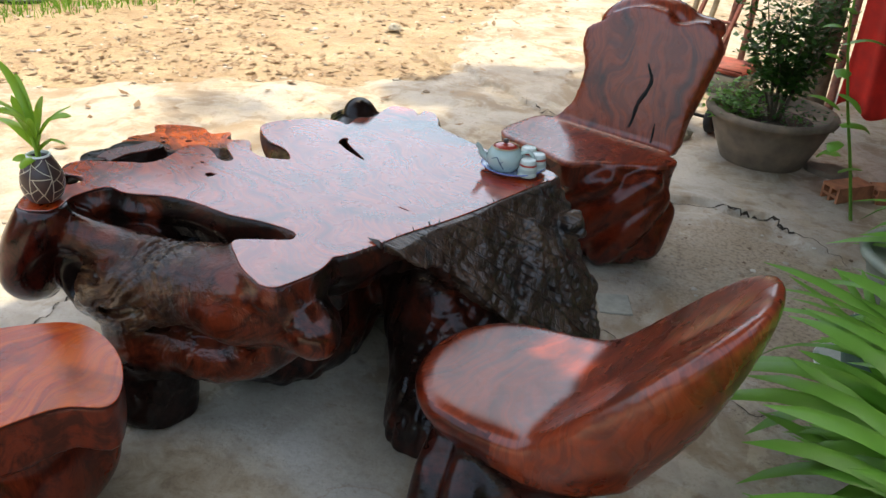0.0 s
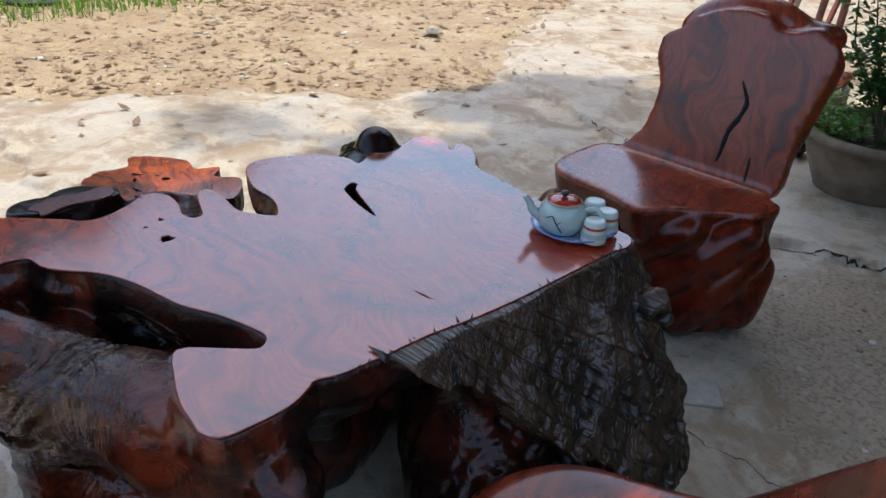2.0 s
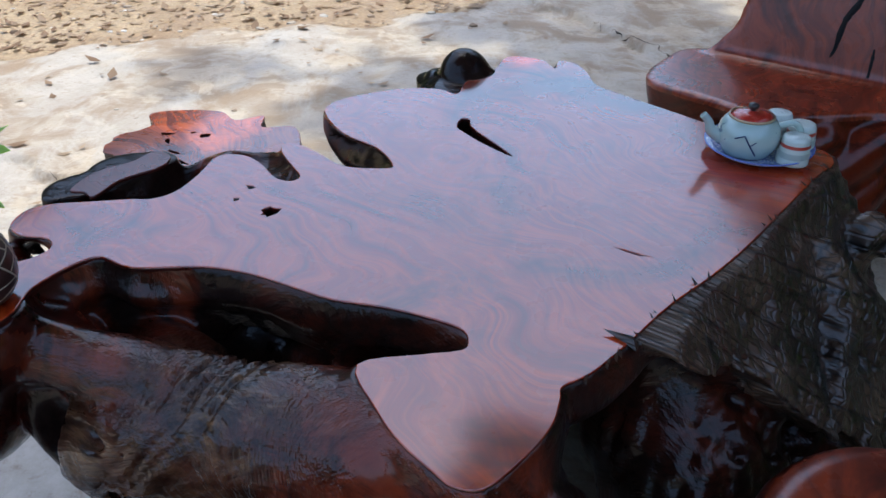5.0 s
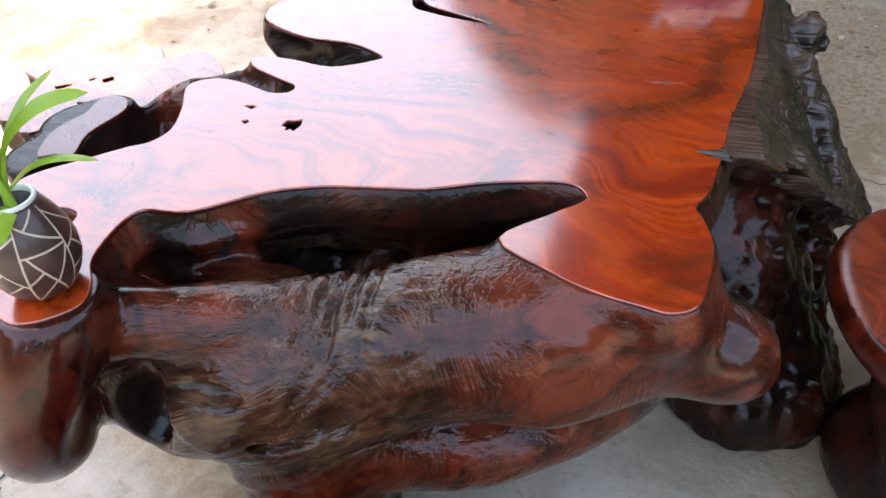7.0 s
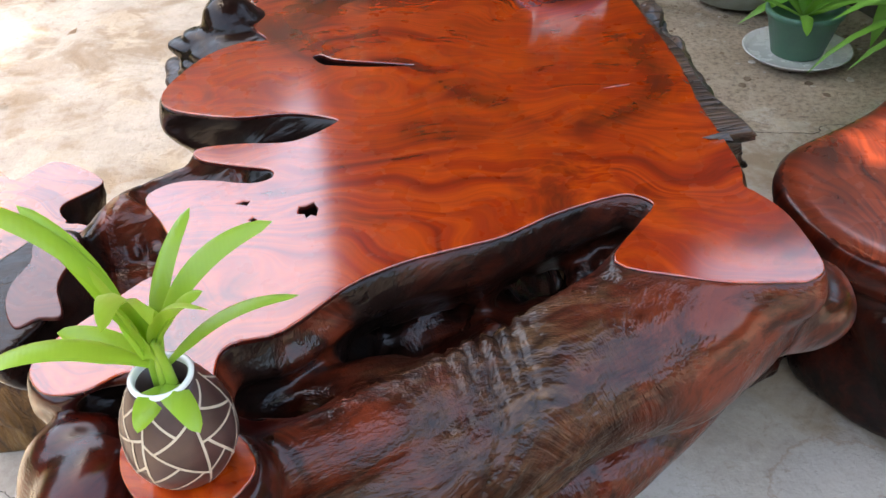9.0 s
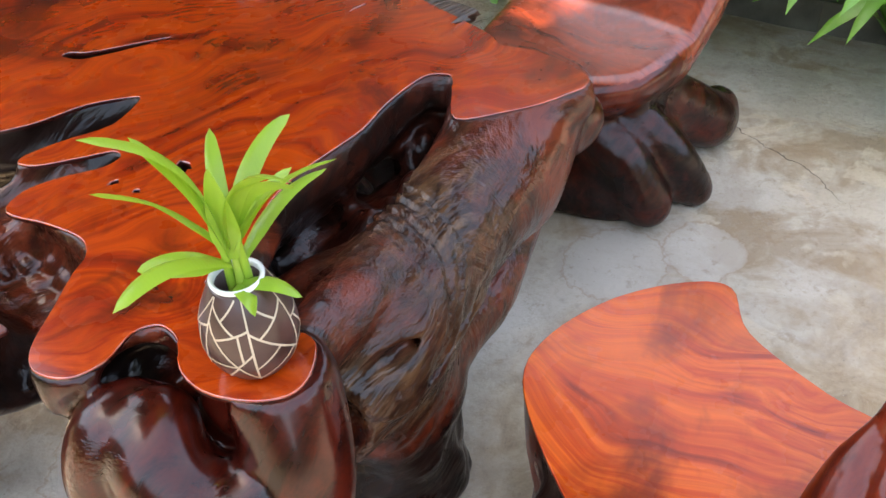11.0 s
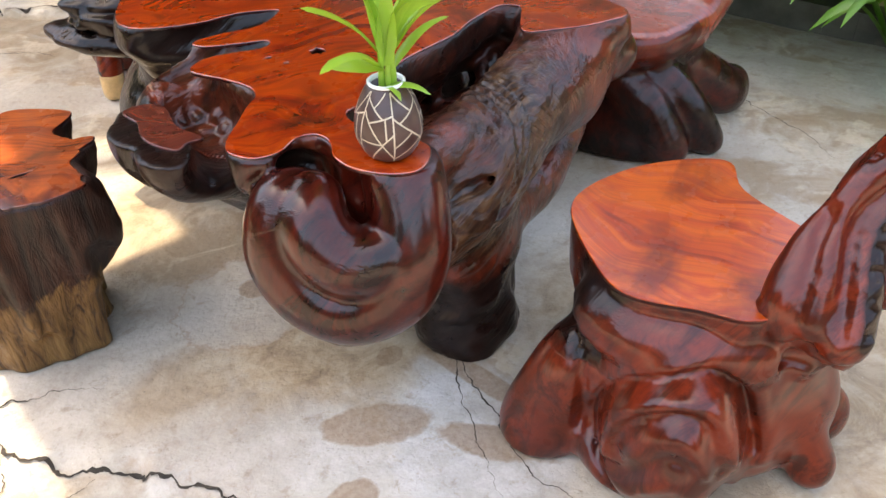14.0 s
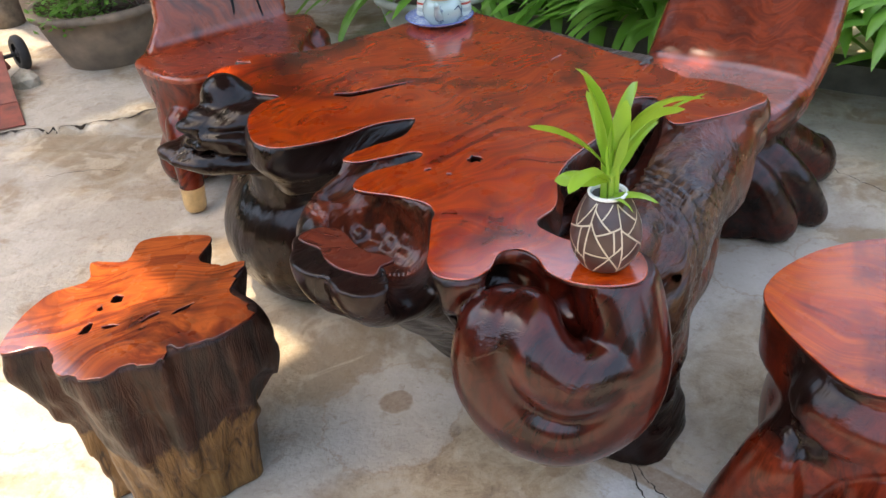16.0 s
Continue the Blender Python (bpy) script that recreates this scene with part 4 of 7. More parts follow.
    # slot and notches go down through the root
    cl.limb([(0.335, 2.192, 0.56, 0.018), (0.27, 2.165, 0.52, 0.034), (0.17, 2.115, 0.47, 0.05), (0.06, 2.085, 0.43, 0.05)], 0.012, cut=True)
    cl.limb([(0.10, 2.09, 0.535, 0.035), (-0.02, 2.055, 0.54, 0.042), (-0.13, 2.0, 0.545, 0.045), (-0.165, 1.955, 0.55, 0.022)], 0.025, cut=True)
    cl.limb([(-0.10, 2.01, 0.46, 0.03), (-0.18, 1.995, 0.40, 0.02)], 0.02, cut=True)
    cl.limb([(-0.40, 2.56, 0.50, 0.07), (-0.22, 2.52, 0.52, 0.050), (-0.05, 2.505, 0.57, 0.018)], 0.02, cut=True)
    cl.limb([(-0.30, 2.42, 0.53, 0.035), (-0.20, 2.40, 0.54, 0.022), (-0.14, 2.376, 0.56, 0.012)], 0.012, cut=True)
    cl.limb([(-0.33, 2.31, 0.50, 0.055), (-0.31, 2.24, 0.49, 0.05), (-0.345, 2.17, 0.50, 0.04), (-0.40, 2.08, 0.50, 0.035)], 0.02, cut=True)
    cl.limb([(-0.31, 2.36, 0.55, 0.035), (-0.33, 2.27, 0.54, 0.055), (-0.34, 2.2, 0.55, 0.045)], 0.015, cut=True)
    cl.blob((-0.295, 1.98, 0.50), (0.05, 0.04, 0.06), 0.015, cut=True, rz=-45)
    # wells below the key-shaped hole and the knots
    for well, grow in [(KEYHOLE, 0.004)] + [(np.array(k_), 0.004) for k_ in KNOTS]:
        lo, hi = well.min(0) - 0.01, well.max(0) + 0.01

        def pit(x, y, z, well=well, grow=grow):
            sh = np.broadcast_shapes(x.shape, y.shape)
            return np.maximum(poly_dist(np.broadcast_to(x, sh)[:, :, 0], np.broadcast_to(y, sh)[:, :, 0], well)[:, :, None] - grow, 0.50 - z)
        cl.put(pit, (*lo, 0.50), (*hi, 0.58), 0.003, cut=True)
    # curled root below the vase, in a plane of its own
    def curl(a, z, rad, off=0.0):
        return (-0.28 + 0.70 * a - 0.71 * off, 1.92 - 0.71 * a - 0.70 * off, z, rad)
    cl.limb([curl(-0.13, 0.505, 0.030, 0.03), curl(-0.06, 0.505, 0.036, 0.015), curl(0.0, 0.505, 0.036, 0.0), curl(0.03, 0.50, 0.026, 0.0)], 0.012, cut=True)
    cl.blob((-0.30, 2.02, 0.485), (0.075, 0.055, 0.045), 0.015, cut=True, rz=-40)
    cl.limb([(-0.13, 2.14, 0.42, 0.07), (-0.20, 2.10, 0.43, 0.06), (-0.245, 2.065, 0.43, 0.045)], 0.02)
    cl.blob(curl(0.0, 0.36, 0, -0.075)[:3], (0.10, 0.10, 0.10), 0.02)
    cl.limb([curl(0.095, 0.515, 0.062, -0.035), curl(0.108, 0.462, 0.058, -0.002), curl(0.110, 0.405, 0.058, 0.022), curl(0.085, 0.348, 0.060, 0.036), curl(0.020, 0.313, 0.062, 0.040),
             curl(-0.045, 0.332, 0.060, 0.036), curl(-0.086, 0.385, 0.056, 0.028), curl(-0.096, 0.440, 0.050, 0.016), curl(-0.084, 0.482, 0.043, 0.004), curl(-0.062, 0.492, 0.034, -0.014)], 0.010)
    cl.limb([curl(0.070, 0.418, 0.046, 0.040), curl(0.022, 0.408, 0.050, 0.052), curl(-0.022, 0.440, 0.050, 0.042), curl(-0.036, 0.472, 0.046, 0.024), curl(-0.034, 0.492, 0.036, 0.000)], 0.014)
    cl.limb([curl(0.030, 0.56, 0.022, 0.0), curl(0.036, 0.50, 0.020, 0.02), curl(0.045, 0.478, 0.010, 0.05)], 0.010, cut=True)
    cl.blob(curl(0.0, 0.258, 0, 0.034)[:3], (0.03, 0.03, 0.02), 0.03)
    # eye-shaped hollows on the south face
    cl.limb([(0.10, 1.955, 0.300, 0.014), (0.15, 1.965, 0.322, 0.024), (0.20, 1.985, 0.335, 0.022), (0.27, 2.00, 0.350, 0.008)], 0.012, cut=True)
    cl.blob((-0.135, 1.865, 0.365), (0.036, 0.07, 0.075), 0.02, cut=True, rz=-20)
    cl.limb([(-0.145, 1.885, 0.425, 0.014), (-0.06, 1.895, 0.415, 0.016), (0.02, 1.905, 0.41, 0.014), (0.10, 1.935, 0.415, 0.005)], 0.012, cut=True)
    cl.limb([(-0.02, 1.90, 0.33, 0.008), (0.06, 1.90, 0.345, 0.010), (0.13, 1.925, 0.37, 0.006)], 0.010, cut=True)
    # fibrous relief away from the sawn faces
    deep = lambda x, y, z: np.clip((T - 0.03 - z) / 0.06, 0, 1)
    south = lambda x, y, z: deep(x, y, z) * np.clip((2.10 - y) / 0.06, 0, 1) * np.clip((x + 0.16) / 0.08, 0, 1)
    cl.rough(0.008, 10, 3, lambda x, y, z: deep(x, y, z) * np.clip((x + 0.18) / 0.1, 0, 1) + 0 * y)
    cl.blob((0.20, 2.16, 0.335), (0.16, 0.09, 0.075), 0.03)
    cl.blob((0.345, 2.25, 0.40), (0.10, 0.045, 0.075), 0.02, rz=30)
    # fibres that run down the south root from its tip to the foot, swirling round knots
    sl, x, y, z = cl.sub((-0.20, 1.74, 0.0), (0.62, 2.14, 0.56))
    bend = 0.10 * flow_noise(x * 5 + 0 * z, y * 5 + 0 * x, z * 5 + 0 * y) + 0.03 * flow_noise(x * 14 + 3.3 + 0 * z, y * 14 + 0 * x, z * 14 + 0 * y)
    lean = np.clip((0.42 - z) / 0.2, 0, 1)
    along, across = 0.92 * x + (0.25 + 0.3 * lean) * z + 0 * y, -(0.25 + 0.35 * lean) * x + 0.9 * z + bend
    relief = 0.009 * (0.5 - 1.5 * np.abs(flow_noise(along * 5, across * 20, y * 14 + bend * 9))) + 0.005 * (0.5 - 1.5 * np.abs(flow_noise(along * 11 + 7, across * 46, y * 30 + bend * 16)))
    cl.d[sl] += relief * south(x, y, z) * (1 - 0.85 * np.clip((x - 0.08) / 0.30, 0, 1)) * (1 - 0.9 * np.clip((z - 0.43) / 0.04, 0, 1) * np.clip((0.06 - x) / 0.05, 0, 1))
    cl.rough(0.009, (24, 24, 7), 7, lambda x, y, z: deep(x, y, z) * np.clip((y - 2.05) / 0.1, 0, 1) * np.clip((x + 0.05) / 0.1, 0.25, 1), True)
    cl.rough(0.012, (12, 12, 46), 23, lambda x, y, z: np.clip((-0.09 - x) / 0.05, 0, 1) * np.clip((y - 2.80) / 0.03, 0, 1) * np.clip((z - 0.40) / 0.04, 0, 1), True)
    cl.rough(0.010, (40, 40, 40), 17, lambda x, y, z: deep(x, y, z) * np.exp(-((x + 0.30) / 0.09) ** 2 - ((y - 2.36) / 0.14) ** 2) * np.clip((z - 0.38) / 0.05, 0, 1), True)
    cl.rough(0.007, 62, 5, lambda x, y, z: np.clip((x - 0.535) / 0.03, 0, 1) * np.clip((y - 2.3) / 0.05, 0, 1) * np.clip((T - 0.006 - z) / 0.012, 0, 1))
    # saw marks across the beam beside the slot
    sl, x, y, z = cl.sub((0.02, 1.90, 0.40), (0.20, 2.08, 0.53))
    comb = np.clip(np.cos(2 * np.pi * (x + 0.12 * (y - 2.0)) / 0.0205) * 1.6 - 0.5, 0, 1)
    fade = np.clip((x - 0.035) / 0.02, 0, 1) * np.clip((0.165 - x) / 0.02, 0, 1) * np.clip((y - 1.945 + 0.02 * np.sin(x * 190)) / 0.02, 0, 1)
    cl.d[sl] += 0.0065 * comb * fade + 0 * z
    cl.below(T - 0.003, 0.002)
    cl.everywhere(lambda d, x, y, z: np.where((x < -0.365) & (y > 2.10), np.maximum(d, z - FACET_Z + 0.003), d))
    # bark-covered knob that stands up behind the north edge
    cl.limb([(-0.17, 2.945, 0.45, 0.06), (-0.212, 2.945, 0.545, 0.050)], 0.02)
    cl.above(0.0)
    return cl.mesh(flat_z=T - 0.003, relax=1)


def table_bark(v, n):
    x, y, z = v.T
    d = poly_dist(x, y, OUTLINE)
    raw = np.full(len(v), 0.85)
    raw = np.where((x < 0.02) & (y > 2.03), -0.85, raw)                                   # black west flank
    raw = np.where((x >= 0.02) & (y > 2.10), -0.60, raw)                                   # dark hollow under the top, its shade put into the colour
    hollow = np.exp(-((x + 0.27) / 0.08) ** 2 - ((y - 2.36) / 0.13) ** 2) * (z > 0.40)
    raw = np.where((hollow > 0.25) & (raw < 0), 1.0, raw)
    raw = np.where((x < -0.12) & (y < 2.03), 0.05, raw)                                   # sanded curl
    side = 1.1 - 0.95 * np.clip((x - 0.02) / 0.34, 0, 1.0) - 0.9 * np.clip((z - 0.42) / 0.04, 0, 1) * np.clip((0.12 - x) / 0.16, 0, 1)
    # turns black-brown towards the foot
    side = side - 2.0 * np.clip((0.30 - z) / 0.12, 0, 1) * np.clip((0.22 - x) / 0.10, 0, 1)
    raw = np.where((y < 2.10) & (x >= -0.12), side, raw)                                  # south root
    # shade inside the south cavity, painted in as black-brown
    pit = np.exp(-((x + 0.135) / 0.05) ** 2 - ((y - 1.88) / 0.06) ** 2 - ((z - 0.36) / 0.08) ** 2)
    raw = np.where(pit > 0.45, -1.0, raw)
    raw = np.where((z > T - 0.05) & (n[:, 2] < 0.6) & (x > 0.2) & (d > -0.03), np.minimum(raw, 0.35), raw)
    return raw, np.clip((T - z - 0.003) / 0.010, 0, 1)


table = thing("root_table", "low coffee table carved from one huge tree root, polished red-brown top", "table", at=(0.1, 2.45, 0))
tv, tq = build_table()
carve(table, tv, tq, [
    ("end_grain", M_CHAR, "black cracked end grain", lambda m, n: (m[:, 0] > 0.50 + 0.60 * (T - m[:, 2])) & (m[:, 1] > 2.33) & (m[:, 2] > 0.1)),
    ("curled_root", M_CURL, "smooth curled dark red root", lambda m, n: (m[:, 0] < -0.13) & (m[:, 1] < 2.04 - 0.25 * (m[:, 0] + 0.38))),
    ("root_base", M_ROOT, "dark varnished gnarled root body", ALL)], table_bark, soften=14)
plate("tabletop", OUTLINE, [KEYHOLE] + KNOTS, T, 0.007, M_TOP, table, "flat polished red-orange wood with dark figure")
plate("side_facet", FACET, [], FACET_Z, 0.006, M_FACET, table, "small dull red sawn facet")


bm = bmesh.new()
rng = random.Random(4)
edge_line = spline(EAST_EDGE[5:-2], 8, closed=False)
for i in range(0, len(edge_line) - 1):
    if rng.random() < 0.45:
        continue
    c = Vector((edge_line[i][0] + 0.002, edge_line[i][1], T - 0.003))
    tip = c + Vector((rng.uniform(-0.016, 0.004), rng.uniform(-0.008, 0.012), rng.uniform(0.004, 0.012)))
    s = Vector((0.001, 0.0032, 0)) * rng.uniform(0.7, 1.4)
    a, b, u, w = (bm.verts.new(q) for q in (c - s, c + s, c + Vector((0.003, 0, -0.006)), tip))
    for f in ((a, b, w), (b, u, w), (u, a, w), (a, u, b)):
        bm.faces.new(f)
p = [Vector(q) for q in ((0.515, 2.315, T - 0.004), (0.510, 2.332, T - 0.004), (0.468, 2.318, T + 0.006), (0.505, 2.322, T + 0.010), (0.512, 2.324, T - 0.012))]
q = [bm.verts.new(v) for v in p]
for f in ((0, 3, 2), (3, 1, 2), (1, 4, 2), (4, 0, 2), (0, 4, 1, 3)):
    bm.faces.new([q[i] for i in f])
for v in bm.verts:
    v.co -= table.location
tagged(part("splinter_fringe", bm, M_CHAR, table, smooth=False), "row of fine dark splinters along the edge", kind="stuff")


# ---- chairs and stool ----
def prism(outline, z0, z1, flare=0.0):
    """A field for an upright prism with a flat top; flare widens it downwards."""
    def fn(x, y, z):
        sh = np.broadcast_shapes(x.shape, y.shape)
        d = poly_dist(np.broadcast_to(x, sh)[:, :, 0], np.broadcast_to(y, sh)[:, :, 0], outline)[:, :, None]
        return np.maximum(np.maximum(d - flare * (z1 - z), z - z1), z0 - z)
    return fn


M_PALE = plain("pale_sapwood", (0.55, 0.33, 0.13), 0.35, coat=0.6, vary=0.35, scale=18)


def south_chair():
    seat = spline([(0.08, 1.772), (0.165, 1.803), (0.28, 1.787), (0.375, 1.737), (0.410, 1.685), (0.352, 1.62), (0.330, 1.50), (0.325, 1.40),
                   (0.20, 1.375), (0.08, 1.405), (0.035, 1.475), (-0.018, 1.567), (0.006, 1.655)], 5)
    S = 0.385
    cl = Clay((-0.16, 1.06, -0.03), (0.56, 1.86, 0.76), 0.007)
    cl.put(prism(seat, 0.27, S + 0.02, -0.05), (-0.03, 1.36, 0.25), (0.42, 1.82, S + 0.02), 0.03)
    cl.blob((0.15, 1.56, 0.14), (0.18, 0.20, 0.22), 0.05)
    cl.blob((0.06, 1.58, 0.05), (0.11, 0.17, 0.08), 0.03, rz=-36)
    cl.blob((0.22, 1.46, 0.12), (0.15, 0.14, 0.16), 0.04)
    cl.blob((-0.02, 1.70, 0.03), (0.075, 0.06, 0.06), 0.06)
    cl.blob((0.33, 1.37, 0.05), (0.05, 0.05, 0.06), 0.02)
    # spiral folds on the west face
    cl.blob((0.105, 1.577, 0.15), (0.135, 0.245, 0.21), 0.02, rz=-36)
    cl.limb([(-0.055, 1.69, 0.0, 0.045), (-0.030, 1.68, 0.10, 0.036), (0.0, 1.65, 0.20, 0.04)], 0.06)
    cl.limb([(0.01, 1.62, 0.315, 0.05), (0.0, 1.56, 0.30, 0.045), (0.05, 1.49, 0.295, 0.045), (0.12, 1.42, 0.29, 0.05)], 0.02)

    folds = [([(-0.045, 0.030), (-0.082, 0.074), (-0.095, 0.120), (-0.091, 0.176), (-0.064, 0.231), (-0.016, 0.273), (0.042, 0.294), (0.085, 0.280), (0.118, 0.239), (0.139, 0.186), (0.156, 0.13)], 0.017, 0.0085),
             ([(-0.078, 0.077), (-0.042, 0.092), (-0.002, 0.147), (0.022, 0.180), (0.051, 0.178), (0.079, 0.140)], 0.008, 0.008),
             ([(-0.054, 0.131), (-0.047, 0.175), (-0.021, 0.224), (0.020, 0.251), (0.058, 0.243), (0.080, 0.208), (0.100, 0.146)], 0.010, 0.008),
             ([(-0.075, 0.106), (-0.075, 0.165), (-0.058, 0.212), (-0.014, 0.254), (0.044, 0.274), (0.086, 0.252), (0.112, 0.207), (0.133, 0.135), (0.14, 0.06)], -0.012, 0.014),
             ([(-0.039, 0.153), (-0.010, 0.198), (0.030, 0.222), (0.058, 0.204), (0.080, 0.155)], -0.008, 0.016),
             ([(-0.025, 0.07), (0.015, 0.120), (0.045, 0.135), (0.075, 0.09)], -0.010, 0.020),
             ([(0.154, 0.235), (0.172, 0.176), (0.176, 0.109)], -0.010, 0.018),
             ([(-0.132, 0.232), (-0.118, 0.17), (-0.115, 0.09)], 0.010, 0.012)]

    def spiral(d, x, y, z):
        a, off = (x - 0.015) * 0.58 - (y - 1.5) * 0.81, -(x - 0.015) * 0.81 - (y - 1.5) * 0.58
        sl_, xs_, ys_, zs_ = cl.sub((-0.16, 1.25, 0.0), (0.26, 1.80, 0.36))
        a_, off_ = np.broadcast_to(a[sl_[0], sl_[1]], d[sl_].shape), off[sl_[0], sl_[1]]
        w_ = np.broadcast_to(zs_, a_.shape)
        add = 0
        for line, depth, wide in folds:
            near = np.full(a_.shape, 1.0, np.float32)
            p = spline(line, 4, closed=False)
            for (ax, az), (bx, bz) in zip(p[:-1], p[1:]):
                ex, ez = bx - ax, bz - az
                t = np.clip(((a_ - ax) * ex + (w_ - az) * ez) / (ex * ex + ez * ez + 1e-9), 0, 1)
                near = np.minimum(near, (a_ - ax - ex * t) ** 2 + (w_ - az - ez * t) ** 2)
            add = add + depth * np.exp(-near / wide ** 2)
        out_ = d.copy()
        out_[sl_] += add * np.clip((off_ + 0.13) / 0.06, 0, 1) * np.clip((0.33 - zs_) / 0.03, 0, 1)
        return out_
    cl.everywhere(spiral)
    cl.below(S - 0.003, 0.003)
    # twisted back: a core, four strands laid over it, a lobe behind
    cl.limb([(0.20, 1.36, 0.30, 0.055), (0.218, 1.370, 0.40, 0.040), (0.262, 1.375, 0.464, 0.037), (0.289, 1.366, 0.514, 0.035), (0.318, 1.346, 0.561, 0.034), (0.346, 1.321, 0.598, 0.033)], 0.02)
    cl.limb([(0.328, 1.319, 0.616, 0.035), (0.352, 1.283, 0.613, 0.042), (0.37, 1.22, 0.615, 0.045)], 0.02)
    cl.limb([(0.255, 1.40, 0.560, 0.018), (0.289, 1.372, 0.611, 0.023), (0.302, 1.357, 0.640, 0.019), (0.311, 1.343, 0.665, 0.014)], 0.006)
    cl.limb([(0.155, 1.318, 0.368, 0.040), (0.186, 1.331, 0.432, 0.032), (0.213, 1.349, 0.481, 0.028), (0.237, 1.356, 0.515, 0.030), (0.261, 1.336, 0.543, 0.030), (0.282, 1.313, 0.562, 0.028), (0.297, 1.294, 0.573, 0.026)], 0.005)
    cl.limb([(0.13, 1.40, 0.36, 0.036), (0.131, 1.398, 0.394, 0.036), (0.149, 1.407, 0.428, 0.032), (0.174, 1.411, 0.473, 0.024), (0.197, 1.406, 0.513, 0.017), (0.225, 1.396, 0.548, 0.015)], 0.005)
    cl.limb([(0.139, 1.363, 0.386, 0.036), (0.161, 1.371, 0.449, 0.026), (0.189, 1.389, 0.497, 0.024), (0.222, 1.390, 0.541, 0.026), (0.248, 1.379, 0.573, 0.027), (0.266, 1.353, 0.603, 0.024),
             (0.280, 1.331, 0.633, 0.020), (0.298, 1.333, 0.670, 0.018), (0.315, 1.326, 0.688, 0.023), (0.330, 1.298, 0.692, 0.024), (0.35, 1.25, 0.688, 0.026)], 0.004)
    cl.limb([(0.238, 1.309, 0.410, 0.023), (0.255, 1.304, 0.433, 0.030), (0.271, 1.300, 0.460, 0.025), (0.282, 1.307, 0.469, 0.020)], 0.012)
    cl.limb([(0.27, 1.30, 0.572, 0.020), (0.296, 1.281, 0.572, 0.020), (0.315, 1.270, 0.580, 0.022)], 0.004)
    for line, r in (([(0.089, 1.357, 0.369), (0.112, 1.370, 0.422), (0.138, 1.380, 0.460), (0.163, 1.395, 0.495), (0.185, 1.399, 0.527)], 0.006), ([(0.115, 1.304, 0.382), (0.143, 1.326, 0.427), (0.163, 1.344, 0.464), (0.185, 1.359, 0.501), (0.208, 1.362, 0.539), (0.236, 1.345, 0.572), (0.259, 1.320, 0.598), (0.281, 1.302, 0.626)], 0.008), ([(0.240, 1.389, 0.598), (0.253, 1.363, 0.611), (0.270, 1.346, 0.634), (0.281, 1.339, 0.654), (0.287, 1.344, 0.671)], 0.005)):
        cl.limb([(*p, r) for p in line], 0.008, cut=True)
    sl, x, y, z = cl.sub((0.02, 1.18, 0.36), (0.70, 1.46, 0.78))
    cl.d[sl] += 0.0035 * flow_noise(x * 16 + 0 * z, y * 16 + 0 * x, z * 11 + 0 * y) * np.clip((z - 0.40) / 0.05, 0, 1)
    STRIP = [(0.150, 1.280, 0.385), (0.158, 1.285, 0.402), (0.178, 1.306, 0.446), (0.198, 1.323, 0.483), (0.217, 1.329, 0.518), (0.238, 1.322, 0.544), (0.277, 1.299, 0.581), (0.300, 1.275, 0.572), (0.318, 1.262, 0.580)]

    def strip(x, y, z, wide):
        """1 on the black unsanded strip, falling to 0 beside it."""
        near = 1.0
        for k, ((ax, ay, az), (bx, by, bz)) in enumerate(zip(STRIP[:-1], STRIP[1:])):
            ex, ey, ez = bx - ax, by - ay, bz - az
            t = np.clip(((x - ax) * ex + (y - ay) * ey + (z - az) * ez) / (ex * ex + ey * ey + ez * ez), 0, 1)
            near = np.minimum(near, ((x - ax - ex * t) ** 2 + (y - ay - ey * t) ** 2 + (z - az - ez * t) ** 2) * (0.3 if k > 5 else 1.0))
        return np.exp(-near / wide ** 2)
    cl.rough(0.013, 85, 19, lambda x, y, z: strip(x, y, z, 0.012))
    cl.limb([(0.19, 1.37, 0.16, 0.032), (0.213, 1.325, 0.07, 0.030), (0.216, 1.318, 0.035, 0.034)], 0.015)
    cl.limb([(0.13, 1.385, 0.292, 0.012), (0.165, 1.350, 0.285, 0.022), (0.205, 1.325, 0.255, 0.018)], 0.008, cut=True)
    cl.rough(0.004, 12, 8, lambda x, y, z: np.clip((S - 0.02 - z) / 0.03, 0, 1) + 0 * (x + y))
    cl.rough(0.010, 60, 9, lambda x, y, z: np.exp(-((x + 0.0) / 0.05) ** 2 - ((y - 1.63) / 0.06) ** 2) * np.clip((S - 0.03 - z) / 0.03, 0, 1) * np.clip((z - 0.2) / 0.05, 0, 1))
    cl.above(0.0)
    v, q = cl.mesh(flat_z=S, relax=1)
    chair = thing("root_chair", "carved red root chair with orange polished seat and twisted low back", "chair", "root chairs round the table", at=(0.17, 1.55, 0))
    bark = lambda v, n: (-np.clip(1.5 * np.exp(-((v[:, 0] - 0.0) / 0.045) ** 2 - ((v[:, 1] - 1.63) / 0.07) ** 2) * (v[:, 2] > 0.22), 0, 1) - 1.6 * strip(v[:, 0], v[:, 1], v[:, 2], 0.015), np.clip((S - v[:, 2] - 0.003) / 0.008, 0, 1))
    carve(chair, v, q, [
        ("backrest", M_CHAIR, "twisted dark red root back", lambda m, n: (m[:, 1] < 1.41) & (m[:, 2] > 0.33)),
        ("base", M_CHAIR, "deep red carved base with swirling folds", ALL)], bark)
    plate("seat", seat, [], S, 0.007, M_SEAT, chair, "bright orange-red polished seat")


